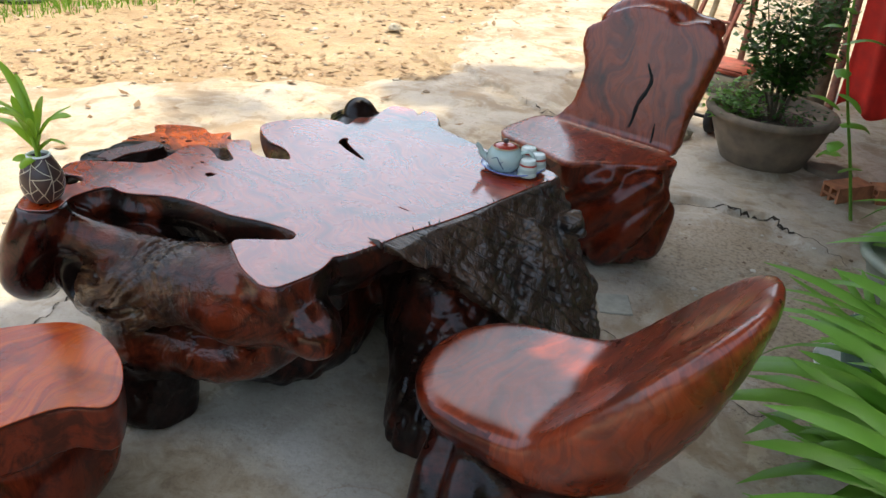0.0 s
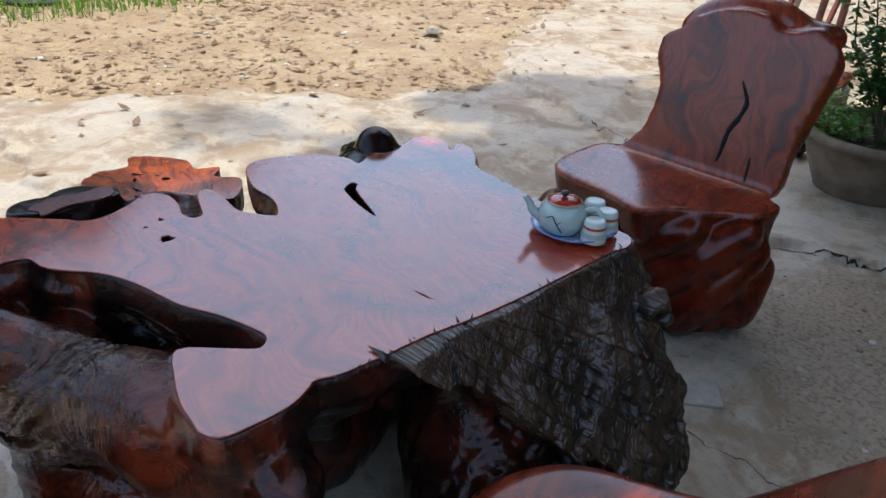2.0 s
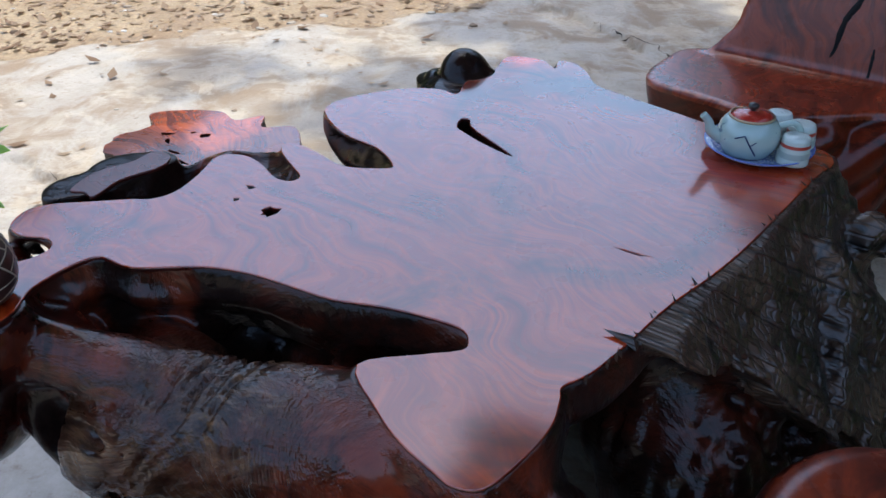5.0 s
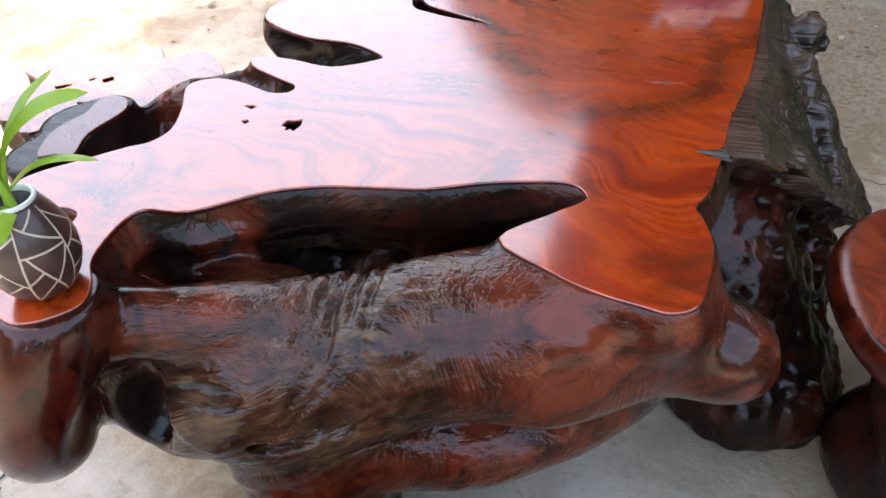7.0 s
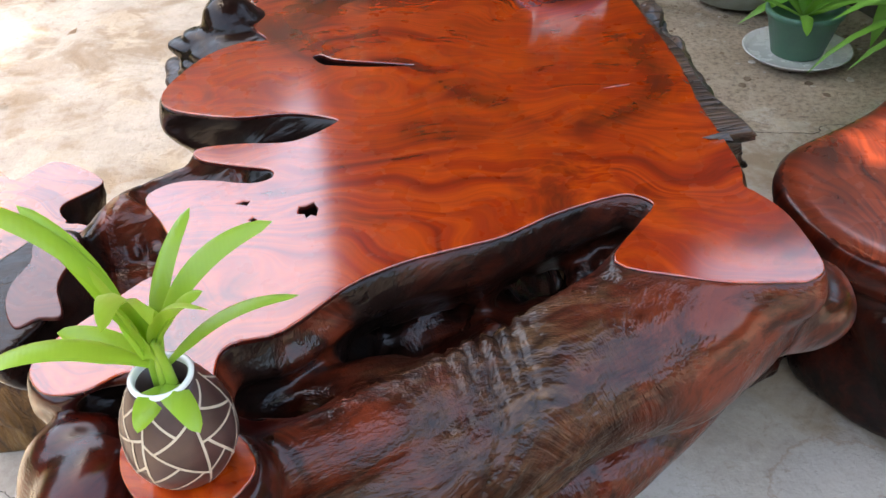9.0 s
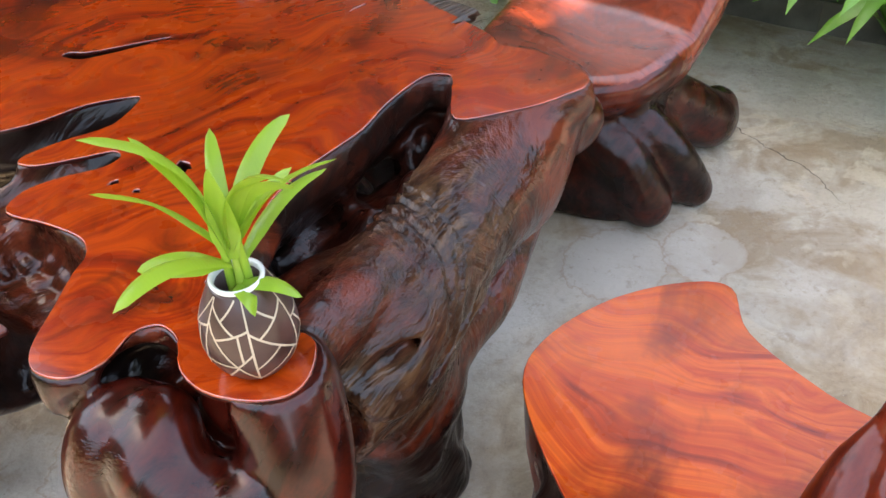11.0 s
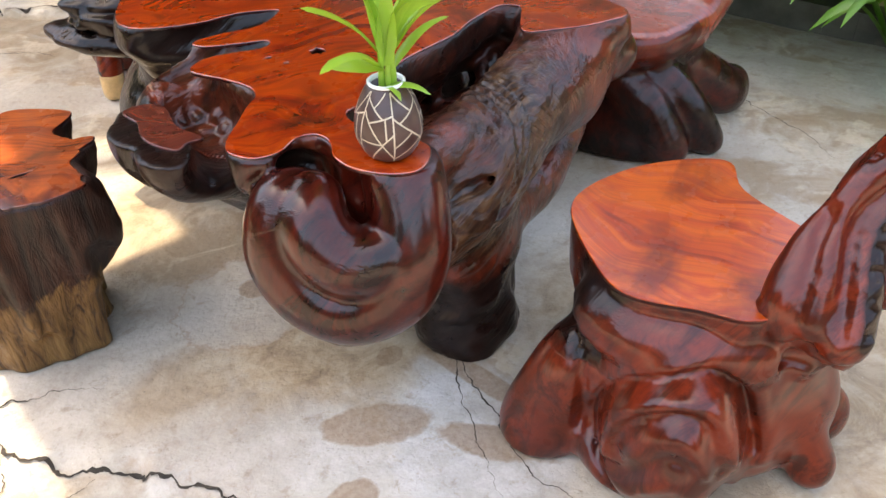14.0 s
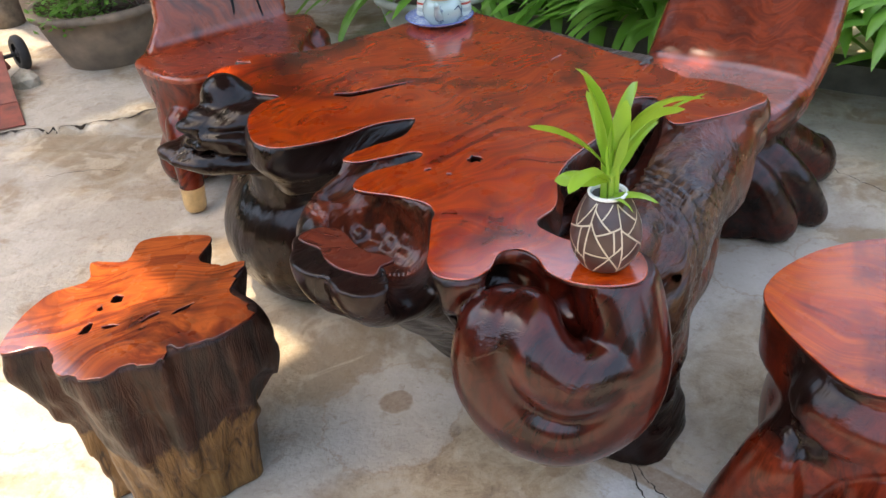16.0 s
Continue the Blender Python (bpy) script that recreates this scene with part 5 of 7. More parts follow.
def east_chair():
    cx, cy = 0.87, 2.37
    out = np.array([0.945, 0.327])                  # outwards, the way the back leans
    S = 0.365
    plan = spline([(-0.205, 0.0), (-0.19, -0.10), (-0.13, -0.185), (-0.03, -0.225), (0.08, -0.240), (0.22, -0.275), (0.36, -0.265), (0.46, -0.19), (0.495, -0.04), (0.475, 0.10),
                   (0.40, 0.19), (0.24, 0.225), (0.08, 0.225), (-0.07, 0.21), (-0.17, 0.12)], 4)
    cl = Clay((0.55, 1.93, -0.03), (1.52, 2.90, 0.84), 0.009)
    # footing
    cl.limb([(0.93, 2.36, 0.20, 0.12), (0.92, 2.31, 0.13, 0.13), (0.91, 2.27, 0.04, 0.15)], 0.04)
    cl.blob((0.97, 2.22, 0.06), (0.12, 0.12, 0.11), 0.02)
    cl.limb([(0.80, 2.30, 0.22, 0.05), (0.83, 2.19, 0.16, 0.05), (0.86, 2.13, 0.05, 0.06)], 0.012)
    cl.limb([(0.90, 2.22, 0.22, 0.04), (0.94, 2.13, 0.14, 0.045), (0.99, 2.10, 0.04, 0.05)], 0.010)
    cl.blob((0.79, 2.34, 0.05), (0.065, 0.09, 0.10), 0.03)
    cl.limb([(0.86, 2.20, 0.15, 0.04), (0.90, 2.16, 0.09, 0.045), (0.99, 2.14, 0.07, 0.04)], 0.015)
    cl.limb([(1.02, 2.30, 0.20, 0.08), (1.15, 2.25, 0.12, 0.07), (1.22, 2.225, 0.065, 0.070), (1.30, 2.25, 0.055, 0.055)], 0.012)

    def scoop(x, y, z):
        u, w = (x - cx) * out[0] + (y - cy) * out[1], -(x - cx) * out[1] + (y - cy) * out[0]
        d = u + 0.30 * np.maximum(-w - 0.06, 0) - 0.15 * np.maximum(w + 0.02, 0) - 0.150
        rise = 1.12 * 0.5 * (d + np.sqrt(d * d + 0.0012))
        pd = poly_dist(u[:, :, 0], w[:, :, 0], plan)[:, :, None]
        tall = 0.11 + 0.55 * np.clip(u, 0, 0.30) - 0.35 * np.clip(u - 0.30, 0, 1)
        tall = tall * np.clip(0.62 - pd / 0.16, 0.55, 1)
        slope = np.sqrt(1 + (1.12 * np.clip((d + 0.05) / 0.1, 0, 1)) ** 2)
        top = S + rise
        return -smin(smin(-(z - top) / slope, -pd * 0.9 + 0 * z, 0.045), -(top - tall - z) / slope, 0.06)
    cl.put(scoop, (0.58, 1.98, 0.18), (1.46, 2.82, 0.82), 0.03)
    cl.rough(0.005, 8, 21, lambda x, y, z: np.clip((S - 0.03 - z) / 0.05, 0, 1) + 0 * (x + y))
    cl.above(0.0)
    v, q = cl.mesh(relax=5)
    chair = thing("root_chair", "dark red root chair with round scooped seat and low flaring back", "chair", "root chairs round the table", at=(0.95, 2.32, 0))
    # the base is set blacker below 0.27 m
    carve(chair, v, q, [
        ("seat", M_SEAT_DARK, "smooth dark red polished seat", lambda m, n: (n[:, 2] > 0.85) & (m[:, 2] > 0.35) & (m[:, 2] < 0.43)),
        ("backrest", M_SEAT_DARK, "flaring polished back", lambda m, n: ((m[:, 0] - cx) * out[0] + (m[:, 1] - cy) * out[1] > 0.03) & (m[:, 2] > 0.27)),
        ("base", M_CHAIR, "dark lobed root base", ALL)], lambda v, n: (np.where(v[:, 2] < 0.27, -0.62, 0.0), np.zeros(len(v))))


M_SPLIT = plain("black_split", (0.004, 0.003, 0.003), 0.9, vary=0.3)


def north_chair():
    S = 0.398
    seat = spline([(-0.09, 3.67), (-0.075, 3.55), (-0.03, 3.49), (0.06, 3.47), (0.16, 3.46), (0.30, 3.43), (0.36, 3.50), (0.45, 3.58), (0.545, 3.68),
                   (0.56, 3.76), (0.49, 3.80), (0.30, 3.86), (0.05, 3.86), (-0.07, 3.80)], 5)
    back = spline([(0.022, -0.03), (0.055, 0.09), (0.064, 0.21), (0.028, 0.30), (0.037, 0.362), (0.088, 0.394), (0.134, 0.44), (0.24, 0.476), (0.33, 0.472),
                   (0.386, 0.44), (0.475, 0.462), (0.533, 0.433), (0.555, 0.38), (0.536, 0.278), (0.513, 0.153), (0.469, -0.03)], 5)
    cl = Clay((-0.2, 3.32, -0.03), (0.72, 4.22, 0.98), 0.009)
    cl.put(prism(seat, 0.30, S + 0.03, -0.2), (-0.1, 3.4, 0.3), (0.58, 3.9, S + 0.03), 0.03)
    cl.blob((0.36, 3.70, 0.16), (0.19, 0.17, 0.24), 0.05)
    cl.blob((0.08, 3.66, 0.22), (0.16, 0.14, 0.18), 0.05)
    cl.blob((0.02, 3.74, 0.06), (0.10, 0.10, 0.12), 0.04)
    cl.limb([(0.51, 3.65, 0.33, 0.050), (0.43, 3.575, 0.25, 0.052), (0.33, 3.54, 0.14, 0.052), (0.27, 3.55, 0.02, 0.055)], 0.022)
    cl.limb([(0.53, 3.69, 0.27, 0.045), (0.485, 3.61, 0.17, 0.050), (0.41, 3.56, 0.06, 0.055)], 0.022)
    cl.limb([(0.40, 3.555, 0.33, 0.042), (0.31, 3.525, 0.27, 0.044), (0.22, 3.53, 0.17, 0.046), (0.19, 3.55, 0.04, 0.05)], 0.022)
    cl.limb([(0.53, 3.74, 0.20, 0.05), (0.52, 3.68, 0.08, 0.06)], 0.015)
    cl.blob((0.18, 3.48, 0.30), (0.05, 0.03, 0.05), 0.015, cut=True)
    cl.below(S, 0.01)
    # leaning back panel
    lean = radians(14)
    m = (Matrix.Translation((0.0, 3.80, 0.40)) @ Matrix.Rotation(-lean, 4, "X")).inverted()
    r = np.array(m)

    def panel(x, y, z):
        u = r[0][0] * x + r[0][1] * y + r[0][2] * z + r[0][3]
        d = r[1][0] * x + r[1][1] * y + r[1][2] * z + r[1][3]
        w = r[2][0] * x + r[2][1] * y + r[2][2] * z + r[2][3]
        return np.maximum(poly_dist(u, w, back), np.abs(d - 0.024) - 0.024)
    cl.put(panel, (-0.14, 3.7, 0.36), (0.66, 4.12, 0.95), 0.02)
    inv = m.inverted()
    roll = [inv @ Vector(p) for p in ((0.09, 0.066, 0.40), (0.14, 0.07, 0.452), (0.24, 0.07, 0.487), (0.34, 0.07, 0.480), (0.42, 0.07, 0.45), (0.50, 0.066, 0.445))]
    cl.limb([(*p, 0.036) for p in roll], 0.012)
    edge = [inv @ Vector(p) for p in ((0.455, 0.04, 0.0), (0.500, 0.04, 0.16), (0.525, 0.04, 0.29), (0.540, 0.04, 0.38))]
    cl.limb([(*p, 0.022) for p in edge], 0.012)
    cl.limb([(-0.06, 3.56, 0.25, 0.05), (-0.10, 3.50, 0.10, 0.034), (-0.112, 3.49, 0.0, 0.028)], 0.02)
    cl.rough(0.004, 12, 31, lambda x, y, z: np.clip((S - 0.02 - z) / 0.03, 0, 1) + 0 * (x + y))
    cl.above(0.0)
    v, q = cl.mesh(flat_z=S)
    chair = thing("root_chair", "tall-backed dark red root chair with split plank back", "chair", "root chairs round the table", at=(0.25, 3.7, 0))
    carve(chair, v, q, [
        ("seat", M_SEAT_DARK, "polished red-brown seat", lambda m, n: (m[:, 2] > S - 0.016) & (m[:, 2] < S + 0.004) & ((n[:, 2] > 0.5) | (m[:, 1] < 3.70))),
        ("backrest", M_SEAT_DARK, "wavy-topped plank back with a long split", lambda m, n: (m[:, 2] > S - 0.01) & (m[:, 1] > 3.72)),
        ("front_foot", M_PALE, "pale yellow sapwood foot", lambda m, n: (m[:, 0] < -0.075) & (m[:, 1] < 3.55) & (m[:, 2] < 0.085)),
        ("base", M_CHAIR, "deep red folded root base", ALL)], lambda v, n: np.zeros(len(v)))
    rng = random.Random(9)
    for path, wide in (([(0.318, 0.285), (0.332, 0.262), (0.350, 0.226), (0.340, 0.18), (0.322, 0.136), (0.318, 0.072), (0.312, 0.045)], 0.0105), ([(0.408, 0.085), (0.411, 0.054), (0.415, -0.02)], 0.005)):
        bm = bmesh.new()
        rows = []
        pts = spline(path, 6, closed=False)
        for i, (u, w) in enumerate(pts):
            e = wide * math.sin(math.pi * min(1, (i + 0.3) / len(pts))) ** 0.6 * rng.uniform(0.65, 1.1)
            rows.append([bm.verts.new(inv @ Vector((u + sg * e, dd, w)) - chair.location) for sg, dd in ((-1, 0.002), (-0.8, -0.0015), (0.8, -0.0015), (1, 0.002))])
        for a, b in zip(rows[:-1], rows[1:]):
            for j in range(3):
                bm.faces.new((a[j], a[j + 1], b[j + 1], b[j]))
        part("split", bm, M_SPLIT, chair, "long black split")


def stump_stool():
    S = 0.40
    rim = spline([(-0.83, 2.65), (-0.75, 2.70), (-0.68, 2.69), (-0.648, 2.745), (-0.60, 2.70), (-0.54, 2.745), (-0.445, 2.66), (-0.50, 2.60), (-0.485, 2.55),
                  (-0.447, 2.52), (-0.515, 2.46), (-0.515, 2.375), (-0.615, 2.362), (-0.67, 2.385), (-0.70, 2.372), (-0.745, 2.402), (-0.79, 2.41),
                  (-0.825, 2.47), (-0.812, 2.55), (-0.87, 2.59)], 4)
    cl = Clay((-0.96, 2.26, -0.03), (-0.36, 2.84, 0.46), 0.007)
    c = np.array((-0.645, 2.52))

    def trunk(x, y, z):
        s = 1.0 - 0.37 * np.clip((S - 0.06 - z) / 0.34, 0, 1) ** 0.9 + 0.05 * np.clip((0.06 - z) / 0.06, 0, 1)
        sh = np.broadcast_shapes(x.shape, y.shape, z.shape)
        xx, yy = np.broadcast_to((x - c[0]) / s, sh), np.broadcast_to((y - c[1]) / s, sh)
        ang = np.arctan2(yy, xx)
        return poly_dist(xx + c[0], yy + c[1], rim) * s * 0.9 + 0.005 * np.sin(ang * 9 + z * 9) * np.clip((S - z) / 0.1, 0, 1)
    cl.put(trunk, (-0.9, 2.3, -0.02), (-0.4, 2.8, 0.44), 0.01)
    cl.blob((-0.53, 2.43, 0.28), (0.065, 0.06, 0.11), 0.05)
    for p in ((-0.745, 2.545), (-0.712, 2.522), (-0.655, 2.495), (-0.668, 2.59), (-0.60, 2.475), (-0.702, 2.585)):
        cl.blob((p[0], p[1], S), (0.026, 0.026, 0.045), 0.003, cut=True)
    cl.limb([(-0.46, 2.60, 0.41, 0.018), (-0.50, 2.60, 0.36, 0.02)], 0.008, cut=True)
    cl.limb([(-0.54, 2.36, 0.25, 0.02), (-0.50, 2.40, 0.18, 0.03)], 0.01, cut=True)
    cl.rough(0.012, (15, 15, 2), 43, lambda x, y, z: np.clip((S - 0.03 - z) / 0.03, 0, 1) + 0 * (x + y), True)
    cl.rough(0.005, 30, 41, lambda x, y, z: np.clip((S - 0.015 - z) / 0.03, 0, 1) + 0 * (x + y))
    cl.rough(0.003, (70, 70, 8), 42, lambda x, y, z: np.clip((S - 0.008 - z) / 0.02, 0, 1) * np.clip(z / 0.08, 0.15, 1) + 0 * (x + y))
    cl.below(S - 0.003, 0.002)
    cl.above(0.0)
    v, q = cl.mesh(flat_z=S - 0.003, relax=1)
    st = thing("stump_stool", "tree stump stool with jagged polished top and raw brown trunk", "stool", at=(-0.645, 2.52, 0))
    carve(st, v, q, [
        ("trunk", M_BARK, "weathered brown trunk with dark rim", ALL)],
        lambda v, n: (np.clip((0.32 - v[:, 2]) / 0.2, 0.05, 1), np.maximum(np.clip((S - v[:, 2] - 0.002) / 0.006, 0, 1), 0.8 * np.clip(1.2 + poly_dist(v[:, 0], v[:, 1], rim) / 0.06, 0, 1))))
    rng = np.random.RandomState(6)
    chipped = spline([(-0.83, 2.65), (-0.75, 2.70), (-0.68, 2.69), (-0.648, 2.745), (-0.60, 2.70), (-0.54, 2.745), (-0.445, 2.66), (-0.50, 2.60), (-0.485, 2.55),
                      (-0.447, 2.52), (-0.515, 2.46), (-0.515, 2.375), (-0.615, 2.362), (-0.67, 2.385), (-0.70, 2.372), (-0.745, 2.402), (-0.79, 2.41),
                      (-0.825, 2.47), (-0.812, 2.55), (-0.87, 2.59)], 10)
    bite = np.zeros(len(chipped))
    for i in range(0, len(chipped), 3):
        bite[i:i + 3] = rng.choice((0.0, 0.002, 0.006, 0.015), p=(0.45, 0.25, 0.2, 0.1))
    bite *= np.clip((2.60 - chipped[:, 1]) / 0.15, 0.15, 1)
    chipped += (c - chipped) / np.linalg.norm(c - chipped, axis=1, keepdims=True) * bite[:, None]
    worm = []
    for hx, hy, ha, hb, turn in ((-0.745, 2.545, 0.020, 0.009, 0.5), (-0.712, 2.522, 0.016, 0.006, 2.6), (-0.655, 2.495, 0.020, 0.006, 0.1), (-0.668, 2.590, 0.016, 0.012, 1.2), (-0.60, 2.475, 0.022, 0.006, 0.0),
                                 (-0.702, 2.585, 0.010, 0.006, 0.8)):
        worm.append([(hx + ha * q * math.cos(b) * math.cos(turn) - hb * q * math.sin(b) * math.sin(turn), hy + ha * q * math.cos(b) * math.sin(turn) + hb * q * math.sin(b) * math.cos(turn))
                     for b, q in zip(np.linspace(0, 2 * math.pi, 11)[:-1], rng.uniform(0.65, 1.15, 10))])
    plate("seat", chipped, worm, S, 0.006, M_STOOL, st, "polished orange-brown top with worm holes", 0.0009)


south_chair()
east_chair()
north_chair()
stump_stool()


# ---- small kit for loose things ----
def lathe(profile, segs=32, cap=True):
    """A turned body from (radius, height) points."""
    bm = bmesh.new()
    rings = []
    for r, z in profile:
        rings.append([bm.verts.new((r * math.cos(2 * math.pi * i / segs), r * math.sin(2 * math.pi * i / segs), z)) for i in range(segs)])
    for a, b in zip(rings[:-1], rings[1:]):
        for i in range(segs):
            bm.faces.new((a[i], a[(i + 1) % segs], b[(i + 1) % segs], b[i]))
    if cap:
        bm.faces.new(rings[0][::-1])
        bm.faces.new(rings[-1])
    return bm


def tube(bm, pts, segs=8, closed=False):
    """A round bar through (x, y, z, radius) points, added to bm."""
    p = spline(pts, 5, closed=False)
    rings = []
    for i, a in enumerate(p):
        d = Vector(p[min(i + 1, len(p) - 1)][:3]) - Vector(p[max(i - 1, 0)][:3])
        d.normalize()
        u = d.orthogonal().normalized() if i == 0 else (u - d * u.dot(d)).normalized()
        w = d.cross(u)
        rings.append([bm.verts.new(Vector(a[:3]) + (u * math.cos(2 * math.pi * k / segs) + w * math.sin(2 * math.pi * k / segs)) * a[3]) for k in range(segs)])
    for a, b in zip(rings[:-1], rings[1:]):
        for i in range(segs):
            bm.faces.new((a[i], a[(i + 1) % segs], b[(i + 1) % segs], b[i]))
    bm.faces.new(rings[0][::-1])
    bm.faces.new(rings[-1])
    return bm


def blade(bm, base, az, lift, length, width, droop, fold=0.25, n=9, twist=0.0):
    """An arching strap leaf. az, lift, droop in degrees; it starts at lift and bends down by droop."""
    side = Vector((-math.sin(radians(az)), math.cos(radians(az)), 0))
    out = Vector((math.cos(radians(az)), math.sin(radians(az)), 0))
    p, rows = Vector(base), []
    for i in range(n + 1):
        t = i / n
        e = radians(lift - droop * t ** 1.4)
        d = out * math.cos(e) + Vector((0, 0, math.sin(e)))
        up = d.cross(side) * -1
        w = width * 0.5 * (min(1.0, 0.45 + 1.9 * t) if t < 0.3 else math.sqrt(max(0.0, 1 - ((t - 0.3) / 0.7) ** 2.2)) + 0.02)
        s = (side * math.cos(twist * t) + up * math.sin(twist * t))
        rows.append([bm.verts.new(p - s * w + up * w * fold), bm.verts.new(p), bm.verts.new(p + s * w + up * w * fold)])
        p = p + d * (length / n)
    for a, b in zip(rows[:-1], rows[1:]):
        for k in (0, 1):
            bm.faces.new((a[k], a[k + 1], b[k + 1], b[k]))
    return p


def leaflet(bm, c, az, lift, size, rng):
    """A small pointed leaf of two bent halves."""
    side = Vector((-math.sin(az), math.cos(az), 0))
    d = Vector((math.cos(az) * math.cos(lift), math.sin(az) * math.cos(lift), math.sin(lift)))
    up = d.cross(side) * -1
    c = Vector(c)
    a, b, e, f, g = (bm.verts.new(v) for v in (c, c + d * size * 0.5 + side * size * 0.28 + up * size * 0.08, c + d * size,
                                               c + d * size * 0.5 - side * size * 0.28 + up * size * 0.08, c + d * size * 0.5))
    bm.faces.new((a, g, e, b))
    bm.faces.new((a, f, e, g))


# ---- vase with a young plant ----
M_WHITE = plain("white_glaze", (0.78, 0.76, 0.70), 0.25, coat=0.6, vary=0.04)
M_VASE = plain("dark_brown_glaze", (0.052, 0.023, 0.019), 0.40, coat=0.25, vary=0.3, scale=30)
M_INLAY = plain("cream_line", (0.50, 0.41, 0.30), 0.5, vary=0.1, scale=60)
VASE = (-0.199, 1.892, T)
vase = thing("vase", "round dark brown vase with cream crackle lines, holding a young plant", "vase", at=VASE)
prof = spline([(0.022, 0.0), (0.034, 0.005), (0.046, 0.026), (0.0500, 0.048), (0.0465, 0.074), (0.0365, 0.098), (0.0270, 0.115)], 4, closed=False)
part("body", lathe([*prof, (0.022, 0.112), (0.022, 0.06)], 40), M_VASE, vase)
part("rim", lathe([(0.0270, 0.1145), (0.0278, 0.1182), (0.0250, 0.1198), (0.0226, 0.1180), (0.0226, 0.110)], 40, cap=False), M_WHITE, vase, "thin white rim")


def shards(poly, rng, out):
    """Splits a cell of the vase's unrolled skin again and again; collects the lines between the pieces."""
    c = sum(poly, Vector((0, 0))) / len(poly)
    area = 0.5 * abs(sum(p.x * q.y - p.y * q.x for p, q in zip(poly, poly[1:] + poly[:1])))
    if area < 0.00080 * rng.uniform(0.8, 1.8):
        return
    far = max(poly, key=lambda p: (p - c).length)
    a = math.atan2(far.y - c.y, far.x - c.x) + math.pi / 2 + rng.uniform(-0.55, 0.55)
    c = c + (far - c) * rng.uniform(-0.25, 0.25)
    nrm = Vector((-math.sin(a), math.cos(a)))
    sides, cut = ([], []), []
    for p, q in zip(poly, poly[1:] + poly[:1]):
        dp, dq = (p - c).dot(nrm), (q - c).dot(nrm)
        sides[dp > 0].append(p)
        if dp * dq < 0:
            m = p + (q - p) * (dp / (dp - dq))
            cut.append(m)
            sides[0].append(m)
            sides[1].append(m)
    if len(cut) == 2:
        out.append(cut)
        for side in sides:
            shards(side, rng, out)


rng = random.Random(12)
cols, WRAP, lines = 6, 0.30, []
xs = [(i * WRAP / cols + rng.uniform(-0.006, 0.006), i * WRAP / cols + rng.uniform(-0.014, 0.014)) for i in range(cols)]
xs.append((xs[0][0] + WRAP, xs[0][1] + WRAP))
for (b0, t0), (b1, t1) in zip(xs[:-1], xs[1:]):
    cell = [Vector((b0, 0.006)), Vector((b1, 0.006)), Vector((t1, 0.112)), Vector((t0, 0.112))]
    lines.append((cell[0], cell[3]))
    shards(cell, rng, lines)
bm = bmesh.new()
pr, pz = np.array(prof)[:, 0], np.array(prof)[:, 1]
for p, q in lines:
    side = Vector((-(q - p).y, (q - p).x)).normalized() * 0.00115
    rows = []
    for i in range(9):
        row = []
        for sg in (-1, 1):
            m = p + (q - p) * (i / 8) + side * sg
            r, a = float(np.interp(m.y, pz, pr)) + 0.0006, m.x / WRAP * 2 * math.pi
            row.append(bm.verts.new((r * math.cos(a), r * math.sin(a), m.y)))
        rows.append(row)
    for u, w in zip(rows[:-1], rows[1:]):
        bm.faces.new((u[0], w[0], w[1], u[1]))
tagged(part("crackle", bm, M_INLAY, vase), "cream painted crackle lines", kind="stuff")
plant = thing("potted_plant", "fresh lime-green young plant with arching strap leaves", "plant", at=(VASE[0], VASE[1], T + 0.107))
rng = random.Random(5)
bm = bmesh.new()
for dx, dy, lean in ((-0.006, 0.004, 0.006), (0.010, -0.006, -0.004), (0.0, -0.002, 0.010)):
    tube(bm, [(dx, dy, -0.05, 0.0052), (dx + lean * 0.3, dy, 0.02, 0.0048), (dx + lean, dy + lean, 0.06, 0.0034)])
part("stem", bm, M_LEAF, plant, "three pale green stems")
# azimuth, lift, length, width, droop, height of the root on the stem
LEAVES = [(190, 90, 0.235, 0.025, 74, 0.04), (176, 84, 0.165, 0.024, 36, 0.05), (278, 78, 0.200, 0.020, 85, 0.05), (292, 82, 0.155, 0.027, 95, 0.05), (310, 64, 0.175, 0.021, 55, 0.045),
          (250, 85, 0.135, 0.028, 22, 0.035), (140, 56, 0.14, 0.019, 62, 0.05), (195, 50, 0.155, 0.029, 85, 0.03), (160, 30, 0.09, 0.026, 45, 0.03), (300, 22, 0.075, 0.024, 75, 0.006),
          (255, 28, 0.06, 0.022, 75, 0.004), (20, 62, 0.16, 0.020, 78, 0.05), (60, 66, 0.13, 0.018, 60, 0.045), (330, 70, 0.12, 0.017, 50, 0.04), (5, 48, 0.15, 0.020, 70, 0.02)]
for az, lift, ln, wd, dr, h in LEAVES:
    bm = bmesh.new()
    blade(bm, (0.004 * math.cos(radians(az)), 0.004 * math.sin(radians(az)), h), az, lift, ln * 0.93, wd, dr, 0.45, 14, rng.uniform(-1.3, 1.3))
    part("leaf", bm, M_LEAF, plant)

# ---- tea set ----
M_BLUEDISH = Mat("blue_white_dish")
k = M_BLUEDISH
M_DISH = k.done(k.mix(k.ramp(k.voronoi(130, vec=k.at()), (0.10, 0.7), (0.22, 0.0)), (0.62, 0.67, 0.74), (0.10, 0.17, 0.50)), 0.2, coat=0.5)
M_DISHRIM = plain("blue_rim", (0.14, 0.20, 0.50), 0.25, coat=0.5)


